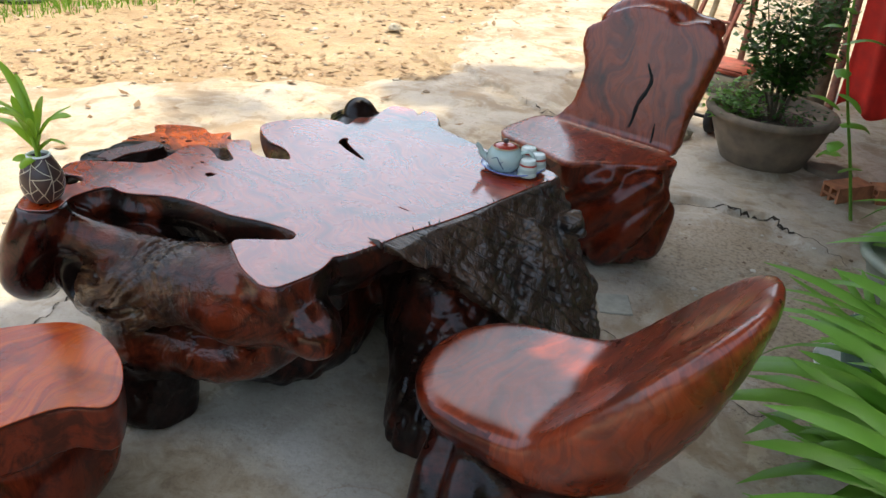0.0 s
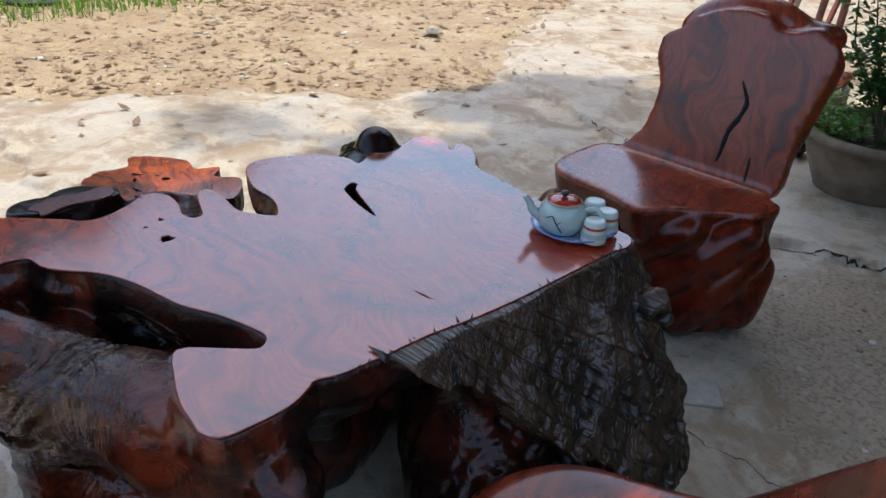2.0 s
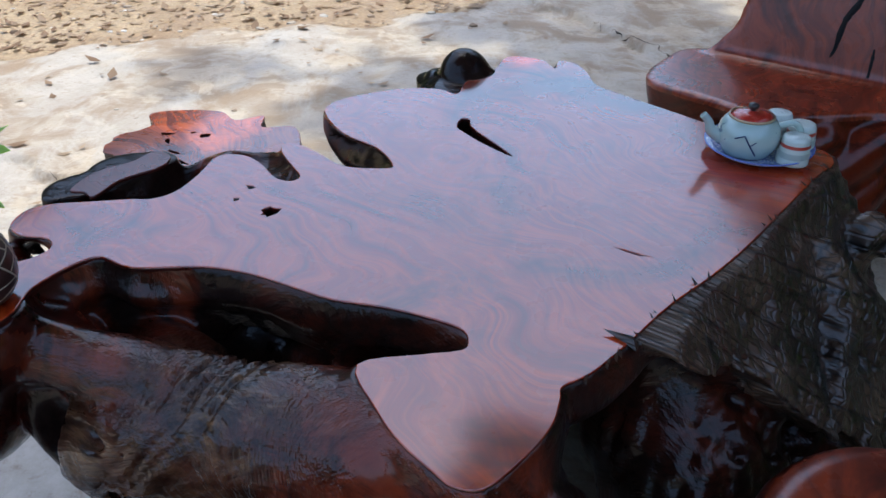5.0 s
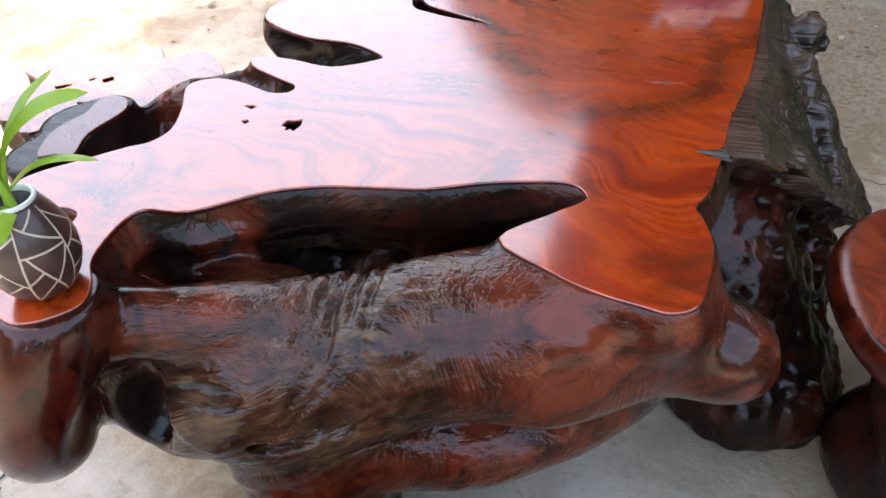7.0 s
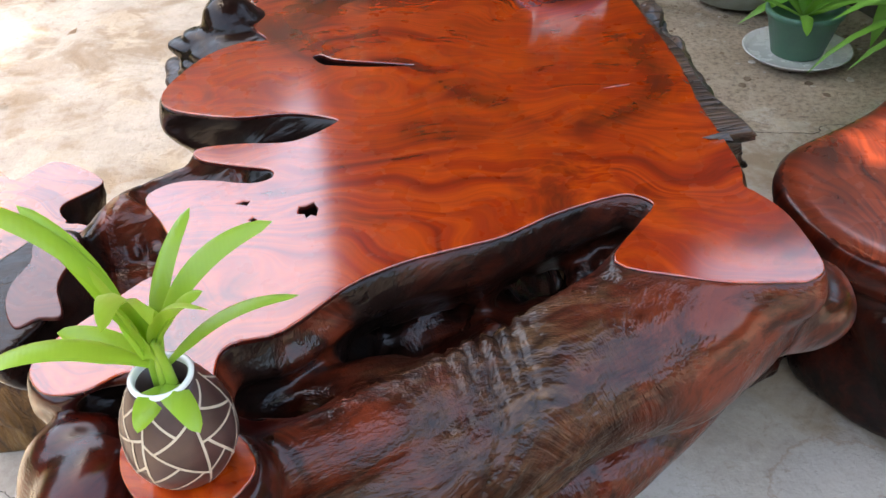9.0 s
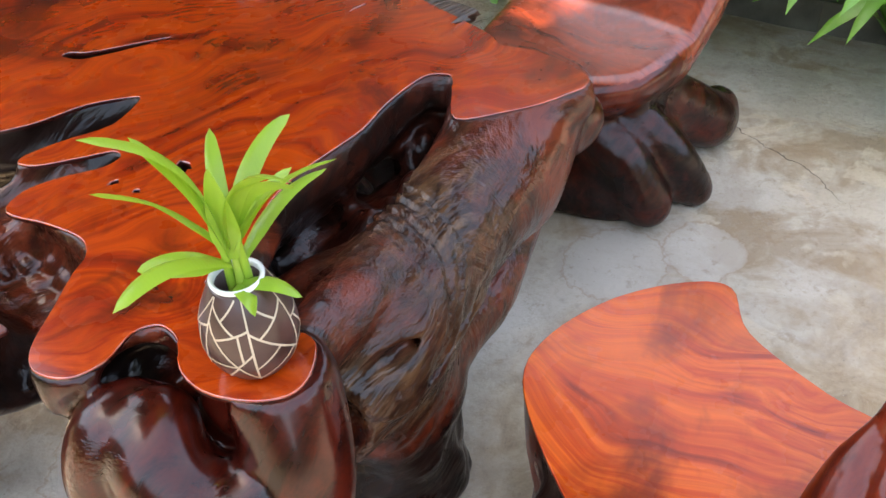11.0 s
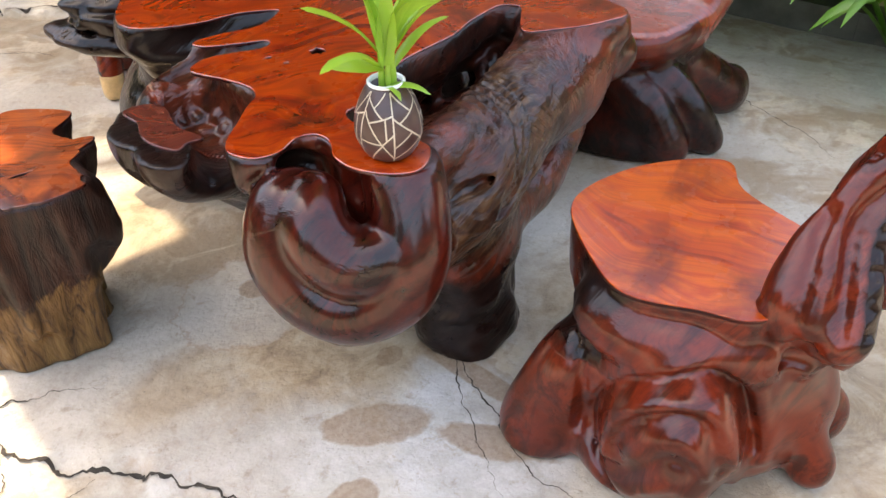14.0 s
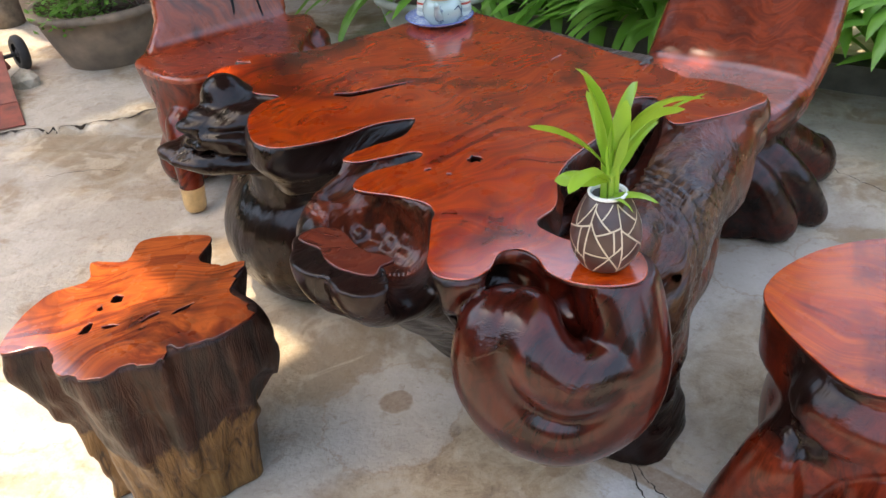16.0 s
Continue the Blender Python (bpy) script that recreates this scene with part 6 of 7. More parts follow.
def pot_mat():
    k = Mat("celadon_glaze")
    spots = k.ramp(k.noise(55, 2, 0.5, 0.3), (0.66, 0.0), (0.70, 0.75))
    c = k.mix(spots, (0.42, 0.52, 0.47), (0.10, 0.13, 0.20))
    return k.done(c, 0.22, k.bump(k.noise(40, 2), 0.03, 0.002), coat=0.7)


M_POT = pot_mat()
M_CUP = plain("cream_cup_glaze", (0.60, 0.64, 0.57), 0.25, coat=0.6, vary=0.05)
M_REDLID = plain("red_painted_lid", (0.45, 0.035, 0.02), 0.25, coat=0.7, vary=0.25, scale=60)
M_KNOB = plain("dark_knob", (0.02, 0.015, 0.015), 0.3, coat=0.5)
M_BAND = plain("red_band", (0.45, 0.05, 0.03), 0.3, coat=0.5)
DISH = (0.432, 2.925, T)
dish = thing("dish", "blue and white patterned porcelain dish", "dish", at=DISH)
part("bowl", lathe([(0.045, 0.0), (0.055, 0.001), (0.075, 0.008), (0.0885, 0.0165), (0.0885, 0.0185), (0.074, 0.0115), (0.05, 0.006), (0.001, 0.006)], 48), M_DISH, dish)
part("edge", lathe([(0.0880, 0.0162), (0.0905, 0.0176), (0.0905, 0.0192), (0.0880, 0.0192)], 48, cap=False), M_DISHRIM, dish, "blue painted edge")
POT = (0.420, 2.898, T + 0.0065)
teapot = thing("teapot", "small pale green teapot with painted spray and red lid", "teapot", at=POT)
part("body", lathe([(0.034, 0.0), (0.046, 0.006), (0.057, 0.026), (0.0595, 0.042), (0.055, 0.060), (0.046, 0.073), (0.040, 0.0765), (0.037, 0.0765)], 40), M_POT, teapot)
lid = part("lid", lathe([(0.039, 0.076), (0.039, 0.079), (0.030, 0.0845), (0.016, 0.088), (0.004, 0.089)], 32), M_REDLID, teapot, "red domed lid")
part("knob", lathe([(0.005, 0.088), (0.005, 0.091), (0.010, 0.096), (0.010, 0.101), (0.004, 0.104)], 16), M_KNOB, lid, "dark knob")
part("collar", lathe([(0.0400, 0.075), (0.0425, 0.077), (0.0425, 0.0795), (0.0395, 0.0805)], 32, cap=False), plain("gold_collar", (0.45, 0.30, 0.16), 0.35, coat=0.4), teapot, "brown collar")
sp, hd = Vector((-0.80, -0.60, 0)), Vector((0.92, 0.39, 0))
bm = bmesh.new()
tube(bm, [(*(sp * 0.050 + Vector((0, 0, 0.032))), 0.015), (*(sp * 0.072 + Vector((0, 0, 0.048))), 0.011), (*(sp * 0.080 + Vector((0, 0, 0.066))), 0.008), (*(sp * 0.092 + Vector((0, 0, 0.080))), 0.0075)], 12)
part("spout", bm, M_POT, teapot)
bm = bmesh.new()
tube(bm, [(*(hd * 0.052 + Vector((0, 0, 0.062))), 0.0065), (*(hd * 0.078 + Vector((0, 0, 0.070))), 0.006), (*(hd * 0.092 + Vector((0, 0, 0.050))), 0.006),
          (*(hd * 0.080 + Vector((0, 0, 0.024))), 0.006), (*(hd * 0.054 + Vector((0, 0, 0.016))), 0.006)], 10)
part("handle", bm, M_POT, teapot)
bm = bmesh.new()
spray = Vector((0.35, -0.94, 0))
for a0, z0, a1, z1, w in ((-0.15, 0.058, 0.25, 0.020, 0.0014), (-0.15, 0.058, -0.45, 0.050, 0.0012), (0.05, 0.040, 0.22, 0.048, 0.001)):
    pts = []
    for i in range(4):
        t = i / 3
        a, z = math.atan2(spray.y, spray.x) + a0 + (a1 - a0) * t, z0 + (z1 - z0) * t
        r = 0.0600 - 0.16 * max(0, z - 0.045) - 0.10 * max(0, 0.036 - z)
        pts.append((r * math.cos(a), r * math.sin(a), z, w))
    tube(bm, pts, 6)
part("painted_spray", bm, plain("dark_blue_paint", (0.02, 0.04, 0.12), 0.3), teapot, "dark blue painted spray")
teapot.scale = (0.88, 0.88, 0.86)
cup = thing("tea_cup", "small upturned pale tea cup with a red band", "cup", "tea cups on the dish", at=(0.496, 2.905, T + 0.009))
part("body", lathe([(0.0265, 0.0), (0.0265, 0.004), (0.0225, 0.040), (0.0205, 0.0455), (0.017, 0.0465)], 28), M_CUP, cup)
part("band", lathe([(0.0242, 0.030), (0.0236, 0.0355)], 28, cap=False), M_BAND, cup, "thin red band")
part("mark", lathe([(0.0258, 0.012), (0.0247, 0.022)], 28, cap=False), plain("grey_print", (0.38, 0.42, 0.38), 0.3), cup, "faint printed band")
for x, y in ((0.487, 2.962), (0.440, 2.985)):
    copy_thing(cup, Matrix.Translation((x, y, T + 0.009)))

# ---- big pots and shrubs ----
M_CLAY = plain("old_clay", (0.20, 0.145, 0.10), 0.85, vary=0.4, scale=7, bump=0.4)
M_GREYPOT = plain("grey_green_pot", (0.30, 0.31, 0.24), 0.8, vary=0.3, scale=7, bump=0.3)
M_EARTH = plain("pot_earth", (0.06, 0.04, 0.025), 0.95, vary=0.4, scale=40, bump=0.9)
M_STEM = plain("shrub_stem", (0.12, 0.09, 0.06), 0.8, vary=0.3, scale=40, bump=0.5)
POT_PROFILE = [(0.175, 0.0), (0.185, 0.004), (0.205, 0.05), (0.235, 0.12), (0.262, 0.19), (0.275, 0.235), (0.298, 0.243), (0.304, 0.258), (0.297, 0.272), (0.270, 0.276),
               (0.262, 0.262), (0.255, 0.22)]


def big_pot(label, at, scale, mat, group="garden pots"):
    p = thing("plant_pot", label, "pot", group, at=at)
    part("body", lathe([(r * scale, z * scale) for r, z in POT_PROFILE], 48), mat, p)
    part("earth", lathe([(0.26 * scale, 0.212 * scale), (0.18 * scale, 0.222 * scale), (0.02, 0.225 * scale)], 24), M_EARTH, p, "dark potting earth")
    return p


def leaf_cloud(bm, centres, count, size, rng):
    for _ in range(count):
        c, r = rng.choice(centres)
        v = Vector((rng.gauss(0, 1), rng.gauss(0, 1), rng.gauss(0, 1))).normalized() * r * rng.random() ** 0.4
        leaflet(bm, Vector(c) + v, rng.uniform(0, 6.28), rng.uniform(-0.6, 0.7), size * rng.uniform(0.6, 1.3), rng)


def shrub(label, at, branches, count, size, seed, mat=M_SHRUB):
    rng = random.Random(seed)
    s = thing("shrub", label, "shrub", at=at)
    bm = bmesh.new()
    centres = []
    for b in branches:
        tube(bm, b, 6)
        for i in range(1, len(b)):
            centres.append((b[i][:3], 0.05 + 0.03 * i))
            mid = [(b[i][j] + b[i - 1][j]) / 2 for j in range(3)]
            if i > 1:
                centres.append((mid, 0.09))
    part("stem", bm, M_STEM, s, "thin brown stems")
    bm = bmesh.new()
    leaf_cloud(bm, centres, count, size, rng)
    part("foliage", bm, mat, s)
    return s


POT1 = (0.37, 5.15, -0.025)
big_pot("wide weathered clay pot with rolled rim", POT1, 1.03, M_CLAY)
br = []
rng = random.Random(11)
for i in range(9):
    a = i * 0.7 + rng.uniform(-0.2, 0.2)
    sp1 = rng.uniform(0.06, 0.2)
    br.append([(0.02 * math.cos(a), 0.02 * math.sin(a), 0.0, 0.008), (sp1 * 0.5 * math.cos(a), sp1 * 0.5 * math.sin(a), 0.2, 0.006),
               (sp1 * math.cos(a), sp1 * math.sin(a), 0.38, 0.004), (sp1 * 1.25 * math.cos(a + 0.3), sp1 * 1.25 * math.sin(a + 0.3), 0.55 + rng.uniform(-0.05, 0.2), 0.002)])
shrub("dark green small-leaved bush rising from the clay pot", (POT1[0] + 0.02, POT1[1], 0.20), br, 2600, 0.046, 3)
br = [[(0, 0, 0, 0.004), (0.05 * math.cos(a), 0.05 * math.sin(a), 0.06, 0.003), (0.11 * math.cos(a), 0.11 * math.sin(a), 0.08, 0.002)] for a in (0.3, 1.5, 2.8, 4.0, 5.2)]
shrub("low bright green herb at the edge of the clay pot", (POT1[0] - 0.15, POT1[1] - 0.08, 0.2), br, 600, 0.034, 4, leaf_mat("herb_leaf", (0.07, 0.20, 0.02), (0.16, 0.34, 0.05)))
shrub("low green weed at the edge of the clay pot", (POT1[0] + 0.14, POT1[1] - 0.10, 0.19), br[:3], 160, 0.03, 5)
POT2 = (1.40, 4.05, 0.0)
big_pot("grey-green round garden pot", POT2, 0.86, M_GREYPOT)
br = [[(0.06 * math.cos(a), 0.06 * math.sin(a), 0.0, 0.011), (0.10 * math.cos(a), 0.10 * math.sin(a), 0.2, 0.009), (0.15 * math.cos(a), 0.15 * math.sin(a), 0.5, 0.005)] for a in (0.5, 2.0, 3.4, 5.0)]
shrub("green shrub with woody stems in the grey-green pot", (POT2[0], POT2[1], 0.19), br, 300, 0.05, 6)
pot3 = thing("plant_pot", "small green glazed pot standing in a white saucer", "pot", "garden pots", at=(1.36, 3.56, 0))
M_GREENPOT = plain("green_plastic", (0.06, 0.16, 0.10), 0.4, vary=0.2)
part("saucer", lathe([(0.10, 0.0), (0.13, 0.004), (0.155, 0.026), (0.160, 0.026), (0.135, 0.010), (0.05, 0.008)], 40), M_WHITE, pot3, "white saucer")
part("body", lathe([(0.07, 0.009), (0.075, 0.012), (0.105, 0.13), (0.112, 0.135), (0.112, 0.15), (0.100, 0.15), (0.098, 0.12)], 36), M_GREENPOT, pot3)
aloe = thing("potted_plant", "toothed green rosette of fleshy leaves in a green pot", "plant", at=(1.36, 3.56, 0.12))
rng = random.Random(8)
for i in range(12):
    bm = bmesh.new()
    blade(bm, (0, 0, 0), i * 137.5 % 360, rng.uniform(25, 65), rng.uniform(0.22, 0.34), 0.035, rng.uniform(20, 55), 0.45, 8)
    part("leaf", bm, M_STRAP, aloe)

# ---- strap-leaved plants in the bed to the east ----
bm = bmesh.new()
kerb = [(1.70, 4.3), (1.78, 3.6), (1.86, 3.0), (1.97, 2.45), (2.10, 2.0), (2.35, 1.3)]
kp = spline(kerb, 4, closed=False)
for (ax, ay), (bx, by) in zip(kp[:-1], kp[1:]):
    d = Vector((bx - ax, by - ay, 0)).normalized()
    s = Vector((-d.y, d.x, 0)) * 0.05
    vs = []
    for px, py in ((ax, ay), (bx, by)):
        for sg, z in ((-1, -0.02), (-1, 0.10), (1, 0.10), (1, -0.02)):
            vs.append(bm.verts.new((px + sg * s.x, py + sg * s.y, z)))
    for f in ((0, 1, 5, 4), (1, 2, 6, 5), (2, 3, 7, 6), (0, 3, 2, 1), (4, 5, 6, 7)):
        bm.faces.new([vs[i] for i in f])
bmesh.ops.remove_doubles(bm, verts=bm.verts, dist=0.001)
tagged(part("kerb", bm, plain("mossy_kerb", (0.11, 0.10, 0.075), 0.9, vary=0.4, scale=9, bump=0.5), smooth=False), "low mossy concrete kerb of the planting bed", "kerb", kind="structure")
rng = random.Random(21)
CLUMPS = [(2.06, 1.84), (1.98, 2.06), (2.12, 2.34), (2.24, 1.98), (2.12, 2.66), (1.93, 2.92), (2.02, 3.22), (1.88, 3.50), (1.95, 3.85), (1.80, 4.15), (2.3, 2.35), (2.35, 3.0), (2.3, 3.6), (2.25, 4.2), (2.15, 4.6), (1.75, 4.55), (2.4, 1.9)]
for n, (x, y) in enumerate(CLUMPS):
    cl_ = thing("strap_leaf_plant", "clump of long arching green strap leaves", "plant", "strap-leaved plants along the kerb", at=(x, y, 0.02))
    for i in range(26 if y < 2.5 else 24):
        west = i % 5 < 3 and x < 2.3
        az = rng.gauss(188, 34) if west else rng.uniform(0, 360)
        near = y < 3.1
        lift = rng.uniform(58, 84) if west and near else rng.uniform(34, 72) if west else rng.uniform(48, 82)
        bm = bmesh.new()
        blade(bm, (0.03 * math.cos(radians(az)), 0.03 * math.sin(radians(az)), 0.0), az, lift, rng.uniform(0.62, 0.90) if west and near else rng.uniform(0.55, 0.85), rng.uniform(0.048, 0.075), rng.uniform(80, 122) if near else rng.uniform(60, 125), 0.3, 10, rng.uniform(-0.3, 0.3))
        part("leaf", bm, M_STRAP, cl_)
for x, y in ((1.86, 2.62), (1.84, 2.84), (1.80, 3.12)):
    cl_ = thing("strap_leaf_plant", "clump of long arching green strap leaves leaning over the kerb", "plant", "strap-leaved plants along the kerb", at=(x, y, 0.09))
    for i in range(17):
        bm = bmesh.new()
        blade(bm, (0, 0, 0), rng.gauss(192, 26), rng.uniform(40, 78), rng.uniform(0.58, 0.86), rng.uniform(0.046, 0.070), rng.uniform(62, 118), 0.3, 11, rng.uniform(-0.35, 0.35))
        part("leaf", bm, M_STRAP, cl_)
# ---- yard litter and grass ----
rng = random.Random(31)
M_LITTER = leaf_mat("dry_leaf", (0.16, 0.075, 0.03), (0.55, 0.42, 0.28), 0.8)
nr = np.random.RandomState(31)
bm = bmesh.new()
LX, LY = nr.uniform(-6.0, -0.9, 24000), nr.uniform(2.4, 9.5, 24000)
keep = nr.rand(24000) < 0.03 + 0.5 * soil_amount(LX, LY) * (0.35 + 0.65 * (np.sin(LX * 2.1 + 1) * np.cos(LY * 1.7) > -0.1))
for x, y, z in zip(LX[keep], LY[keep], ground_height(LX, LY)[keep]):
    leaflet(bm, (x, y, z + 0.008), rng.uniform(0, 6.28), rng.uniform(-0.1, 0.35), rng.choice((0.025, 0.03, 0.035, 0.05, 0.075)), rng)
tagged(part("leaf_litter", bm, M_LITTER), "dry fallen leaves scattered over the soil", "leaves", kind="stuff")
M_PEBBLE = Mat("pebble")
k = M_PEBBLE
isl = k.n("ShaderNodeNewGeometry").outputs["Random Per Island"]
M_PEBBLES = k.done(k.ramp(isl, (0.0, (0.14, 0.09, 0.055)), (0.4, (0.30, 0.22, 0.15)), (0.75, (0.40, 0.35, 0.28)), (0.93, (0.45, 0.41, 0.35)), (1.0, (0.66, 0.62, 0.56))), 0.9)


def pebble(bm, x, y, z, r, rng):
    vs = []
    for k_, (ct, cz) in enumerate(((1.0, 0.0), (0.75, 0.45))):
        for i in range(6):
            a = i * math.pi / 3 + rng.uniform(-0.25, 0.25)
            q = r * ct * rng.uniform(0.75, 1.2)
            vs.append(bm.verts.new((x + q * math.cos(a), y + q * math.sin(a), z + r * cz * rng.uniform(0.7, 1.1))))
    for i in range(6):
        j = (i + 1) % 6
        bm.faces.new((vs[i], vs[j], vs[6 + j], vs[6 + i]))
    bm.faces.new(vs[6:])


bm = bmesh.new()
PX, PY = nr.uniform(-5.0, 1.6, 16000), nr.uniform(1.6, 8.0, 16000)
W, ST = soil_amount(PX, PY), side_of(PX, PY, STEP_LIP)
worn = ((ST > -0.75) & (ST < 0.03) & (PX > 0.2) & (PY > 3.1)) * 0.8
keep = nr.rand(16000) < 0.012 + 0.35 * W * np.where(W < 0.98, 1.0, 0.45) + worn
keep &= ~((PX > -1.0) & (PX < 0.8) & (PY < 3.4)) | (nr.rand(16000) < 0.01)
for x, y, z in zip(PX[keep], PY[keep], ground_height(PX, PY)[keep]):
    pebble(bm, x, y, z - 0.002, rng.choice((0.005, 0.007, 0.009, 0.012, 0.016, 0.024)) * (0.6 if x > 0.7 and y > 3.3 else 0.35 if x > -1.2 else 1.0), rng)
tagged(part("gravel", bm, M_PEBBLES, smooth=False), "loose pebbles and broken bits of concrete", "gravel", kind="stuff")
bm = bmesh.new()
for i in range(15000):
    y = rng.uniform(2.2, 9.0)
    x = rng.uniform(-7.5, -4.35 + 0.06 * (y - 4) + rng.gauss(0, 0.08))
    a = rng.uniform(0, 6.28)
    h = rng.uniform(0.04, 0.13)
    b0, t0 = Vector((x, y, -0.03)), Vector((x + rng.gauss(0, 0.03), y + rng.gauss(0, 0.03), h))
    s = Vector((math.cos(a), math.sin(a), 0)) * 0.006
    bm.faces.new([bm.verts.new(v) for v in (b0 - s, b0 + s, t0)])
tagged(part("grass", bm, M_GRASS, smooth=False), "ragged green grass along the far side of the yard", "grass", kind="stuff")


# ---- cracks in the concrete ----
M_CRACK = plain("crack_dirt_shade", (0.035, 0.026, 0.018), 1.0, vary=0.4, scale=60, bump=0.8)


def crack(line, width, seed, rough=0.16):
    rng = random.Random(seed)
    p = [Vector(q) for q in spline(line, 2, closed=False)]
    for _ in range(4):
        q = [p[0]]
        for a, b in zip(p[:-1], p[1:]):
            d = b - a
            q += [(a + b) / 2 + Vector((-d.y, d.x)) * rng.gauss(0, rough), b]
        p = q
    bm = bmesh.new()
    rows, w = [], width
    for i, c in enumerate(p):
        d = (p[min(i + 1, len(p) - 1)] - p[max(i - 1, 0)]).normalized()
        s = Vector((-d.y, d.x))
        w = 0.7 * w + 0.3 * width * rng.choice((0.1, 0.3, 0.6, 1.0, 1.8))
        e = w * min(1.0, 4 * i / len(p) + 0.1, 4 * (len(p) - 1 - i) / len(p) + 0.1)
        rows.append([bm.verts.new((v.x, v.y, float(ground_height(np.array([v.x]), np.array([v.y]))[0]) + 0.0035)) for v in (c - s * e, c + s * e)])
    for a, b in zip(rows[:-1], rows[1:]):
        bm.faces.new((a[0], b[0], b[1], a[1]))
    tagged(part("crack", bm, M_CRACK, smooth=False), "jagged dark crack in the concrete floor", "crack", kind="structure")


# widened dark strip: the crack plus the shade of the broken slab lip
crack(SLAB_LIP[1:], 0.0045, 1, 0.12)
crack([(-0.84, 2.40), (-0.70, 2.36), (-0.62, 2.30)], 0.0015, 2)
crack([(-0.80, 2.30), (-0.86, 2.20), (-0.80, 2.12), (-0.70, 2.13)], 0.0012, 3, 0.12)
crack(STEP_LIP[1:-1], 0.0045, 4, 0.12)
crack([(0.55, 3.17), (0.64, 3.188), (0.75, 3.189), (0.93, 3.19), (1.2, 3.12), (1.45, 3.14)], 0.0018, 5, 0.1)
crack([(0.0, 1.98), (-0.05, 1.90), (-0.08, 1.80), (-0.12, 1.66), (-0.11, 1.52)], 0.0018, 6, 0.1)
crack([(-0.02, 1.96), (-0.085, 1.88), (-0.13, 1.78), (-0.20, 1.62)], 0.0012, 7, 0.1)
crack([(1.42, 2.30), (1.335, 2.236), (1.30, 2.10), (1.29, 1.98), (1.20, 1.82)], 0.0012, 8, 0.1)
crack([(-0.35, 4.15), (-0.20, 4.05), (-0.15, 3.95)], 0.0015, 9)

bm = bmesh.new()
box(bm, (-0.055, -0.062, -0.02), (0.055, 0.062, 0.003), Matrix.Translation((0.60, 3.36, 0)) @ Matrix.Rotation(radians(38), 4, "Z"))
bmesh.ops.bevel(bm, geom=list(bm.edges), offset=0.002, segments=1, affect="EDGES")
tagged(part("floor_patch", bm, plain("pale_mortar", (0.40, 0.39, 0.33), 0.8, vary=0.2, scale=30, bump=0.3), smooth=False), "small square pale mortar patch in the floor", "patch", kind="structure")

# ---- tree whose crown shades the yard ----
tree = thing("tree", "slender tree with an open leafy crown beside the yard", "tree", at=(0.22, 6.15, 0))
M_BARKT = plain("grey_brown_bark", (0.20, 0.15, 0.10), 0.9, vary=0.4, scale=25, bump=0.8)
bm = bmesh.new()
tube(bm, [(0, 0, -0.05, 0.10), (-0.02, 0.03, 1.0, 0.09), (-0.10, 0.0, 2.4, 0.08), (-0.35, -0.05, 3.8, 0.065), (-0.8, -0.2, 5.0, 0.045), (-1.5, -0.4, 6.0, 0.02)], 12)
tube(bm, [(-0.35, -0.05, 3.8, 0.045), (-0.9, 0.35, 4.9, 0.03), (-1.9, 0.5, 5.9, 0.012)], 8)
tube(bm, [(-0.8, -0.2, 5.0, 0.035), (-1.0, -0.8, 5.6, 0.022), (-1.3, -1.2, 6.0, 0.010)], 8)
tube(bm, [(-0.35, -0.05, 3.8, 0.045), (0.1, 0.2, 4.8, 0.03), (0.3, 0.2, 5.8, 0.012)], 8)
part("trunk", bm, M_BARKT, tree)
rng = random.Random(77)
cents = [((rng.uniform(-2.1, -0.5), rng.uniform(-1.35, 0.5), rng.uniform(5.6, 6.4)), rng.uniform(0.25, 0.42)) for _ in range(40)]
cents += [((rng.uniform(-3.2, -2.1), rng.uniform(-1.2, 0.9), rng.uniform(5.6, 6.4)), rng.uniform(0.2, 0.34)) for _ in range(13)]
cents += [((rng.uniform(-0.5, 0.5), rng.uniform(-0.6, 0.6), rng.uniform(5.4, 6.2)), rng.uniform(0.25, 0.40)) for _ in range(8)]
bm = bmesh.new()
leaf_cloud(bm, cents, 5600, 0.15, rng)
part("crown", bm, M_SHRUB, tree)


# ---- hand trolley, gate bars, block, banner and rubble at the north end ----
M_REDIRON = plain("worn_red_paint", (0.22, 0.055, 0.035), 0.6, vary=0.5, scale=14, bump=0.3)
M_TYRE = plain("grey_rubber", (0.035, 0.033, 0.032), 0.8, vary=0.3, scale=30)
M_POLE = plain("pale_peeled_pole", (0.42, 0.33, 0.22), 0.8, vary=0.3, scale=22, bump=0.3)
M_RUST = plain("red_brown_pole", (0.30, 0.12, 0.08), 0.75, vary=0.4, scale=18, bump=0.3)


def slab_part(name, corners, thick, mat, parent, label=""):
    """A plate through four corners, with thickness and slightly eased edges."""
    bm = bmesh.new()
    c = [Vector(q) for q in corners]
    nrm = (c[1] - c[0]).cross(c[3] - c[0]).normalized() * thick
    lo, hi = [bm.verts.new(q) for q in c], [bm.verts.new(q + nrm) for q in c]
    bm.faces.new(lo[::-1])
    bm.faces.new(hi)
    for i in range(4):
        bm.faces.new((lo[i], lo[(i + 1) % 4], hi[(i + 1) % 4], hi[i]))
    bmesh.ops.bevel(bm, geom=list(bm.edges), offset=thick * 0.3, segments=1, affect="EDGES")
    return part(name, bm, mat, parent, label, smooth=False)


def bar_part(name, pts, mat, parent, label="", segs=8):
    bm = bmesh.new()
    tube(bm, pts, segs)
    return part(name, bm, mat, parent, label)


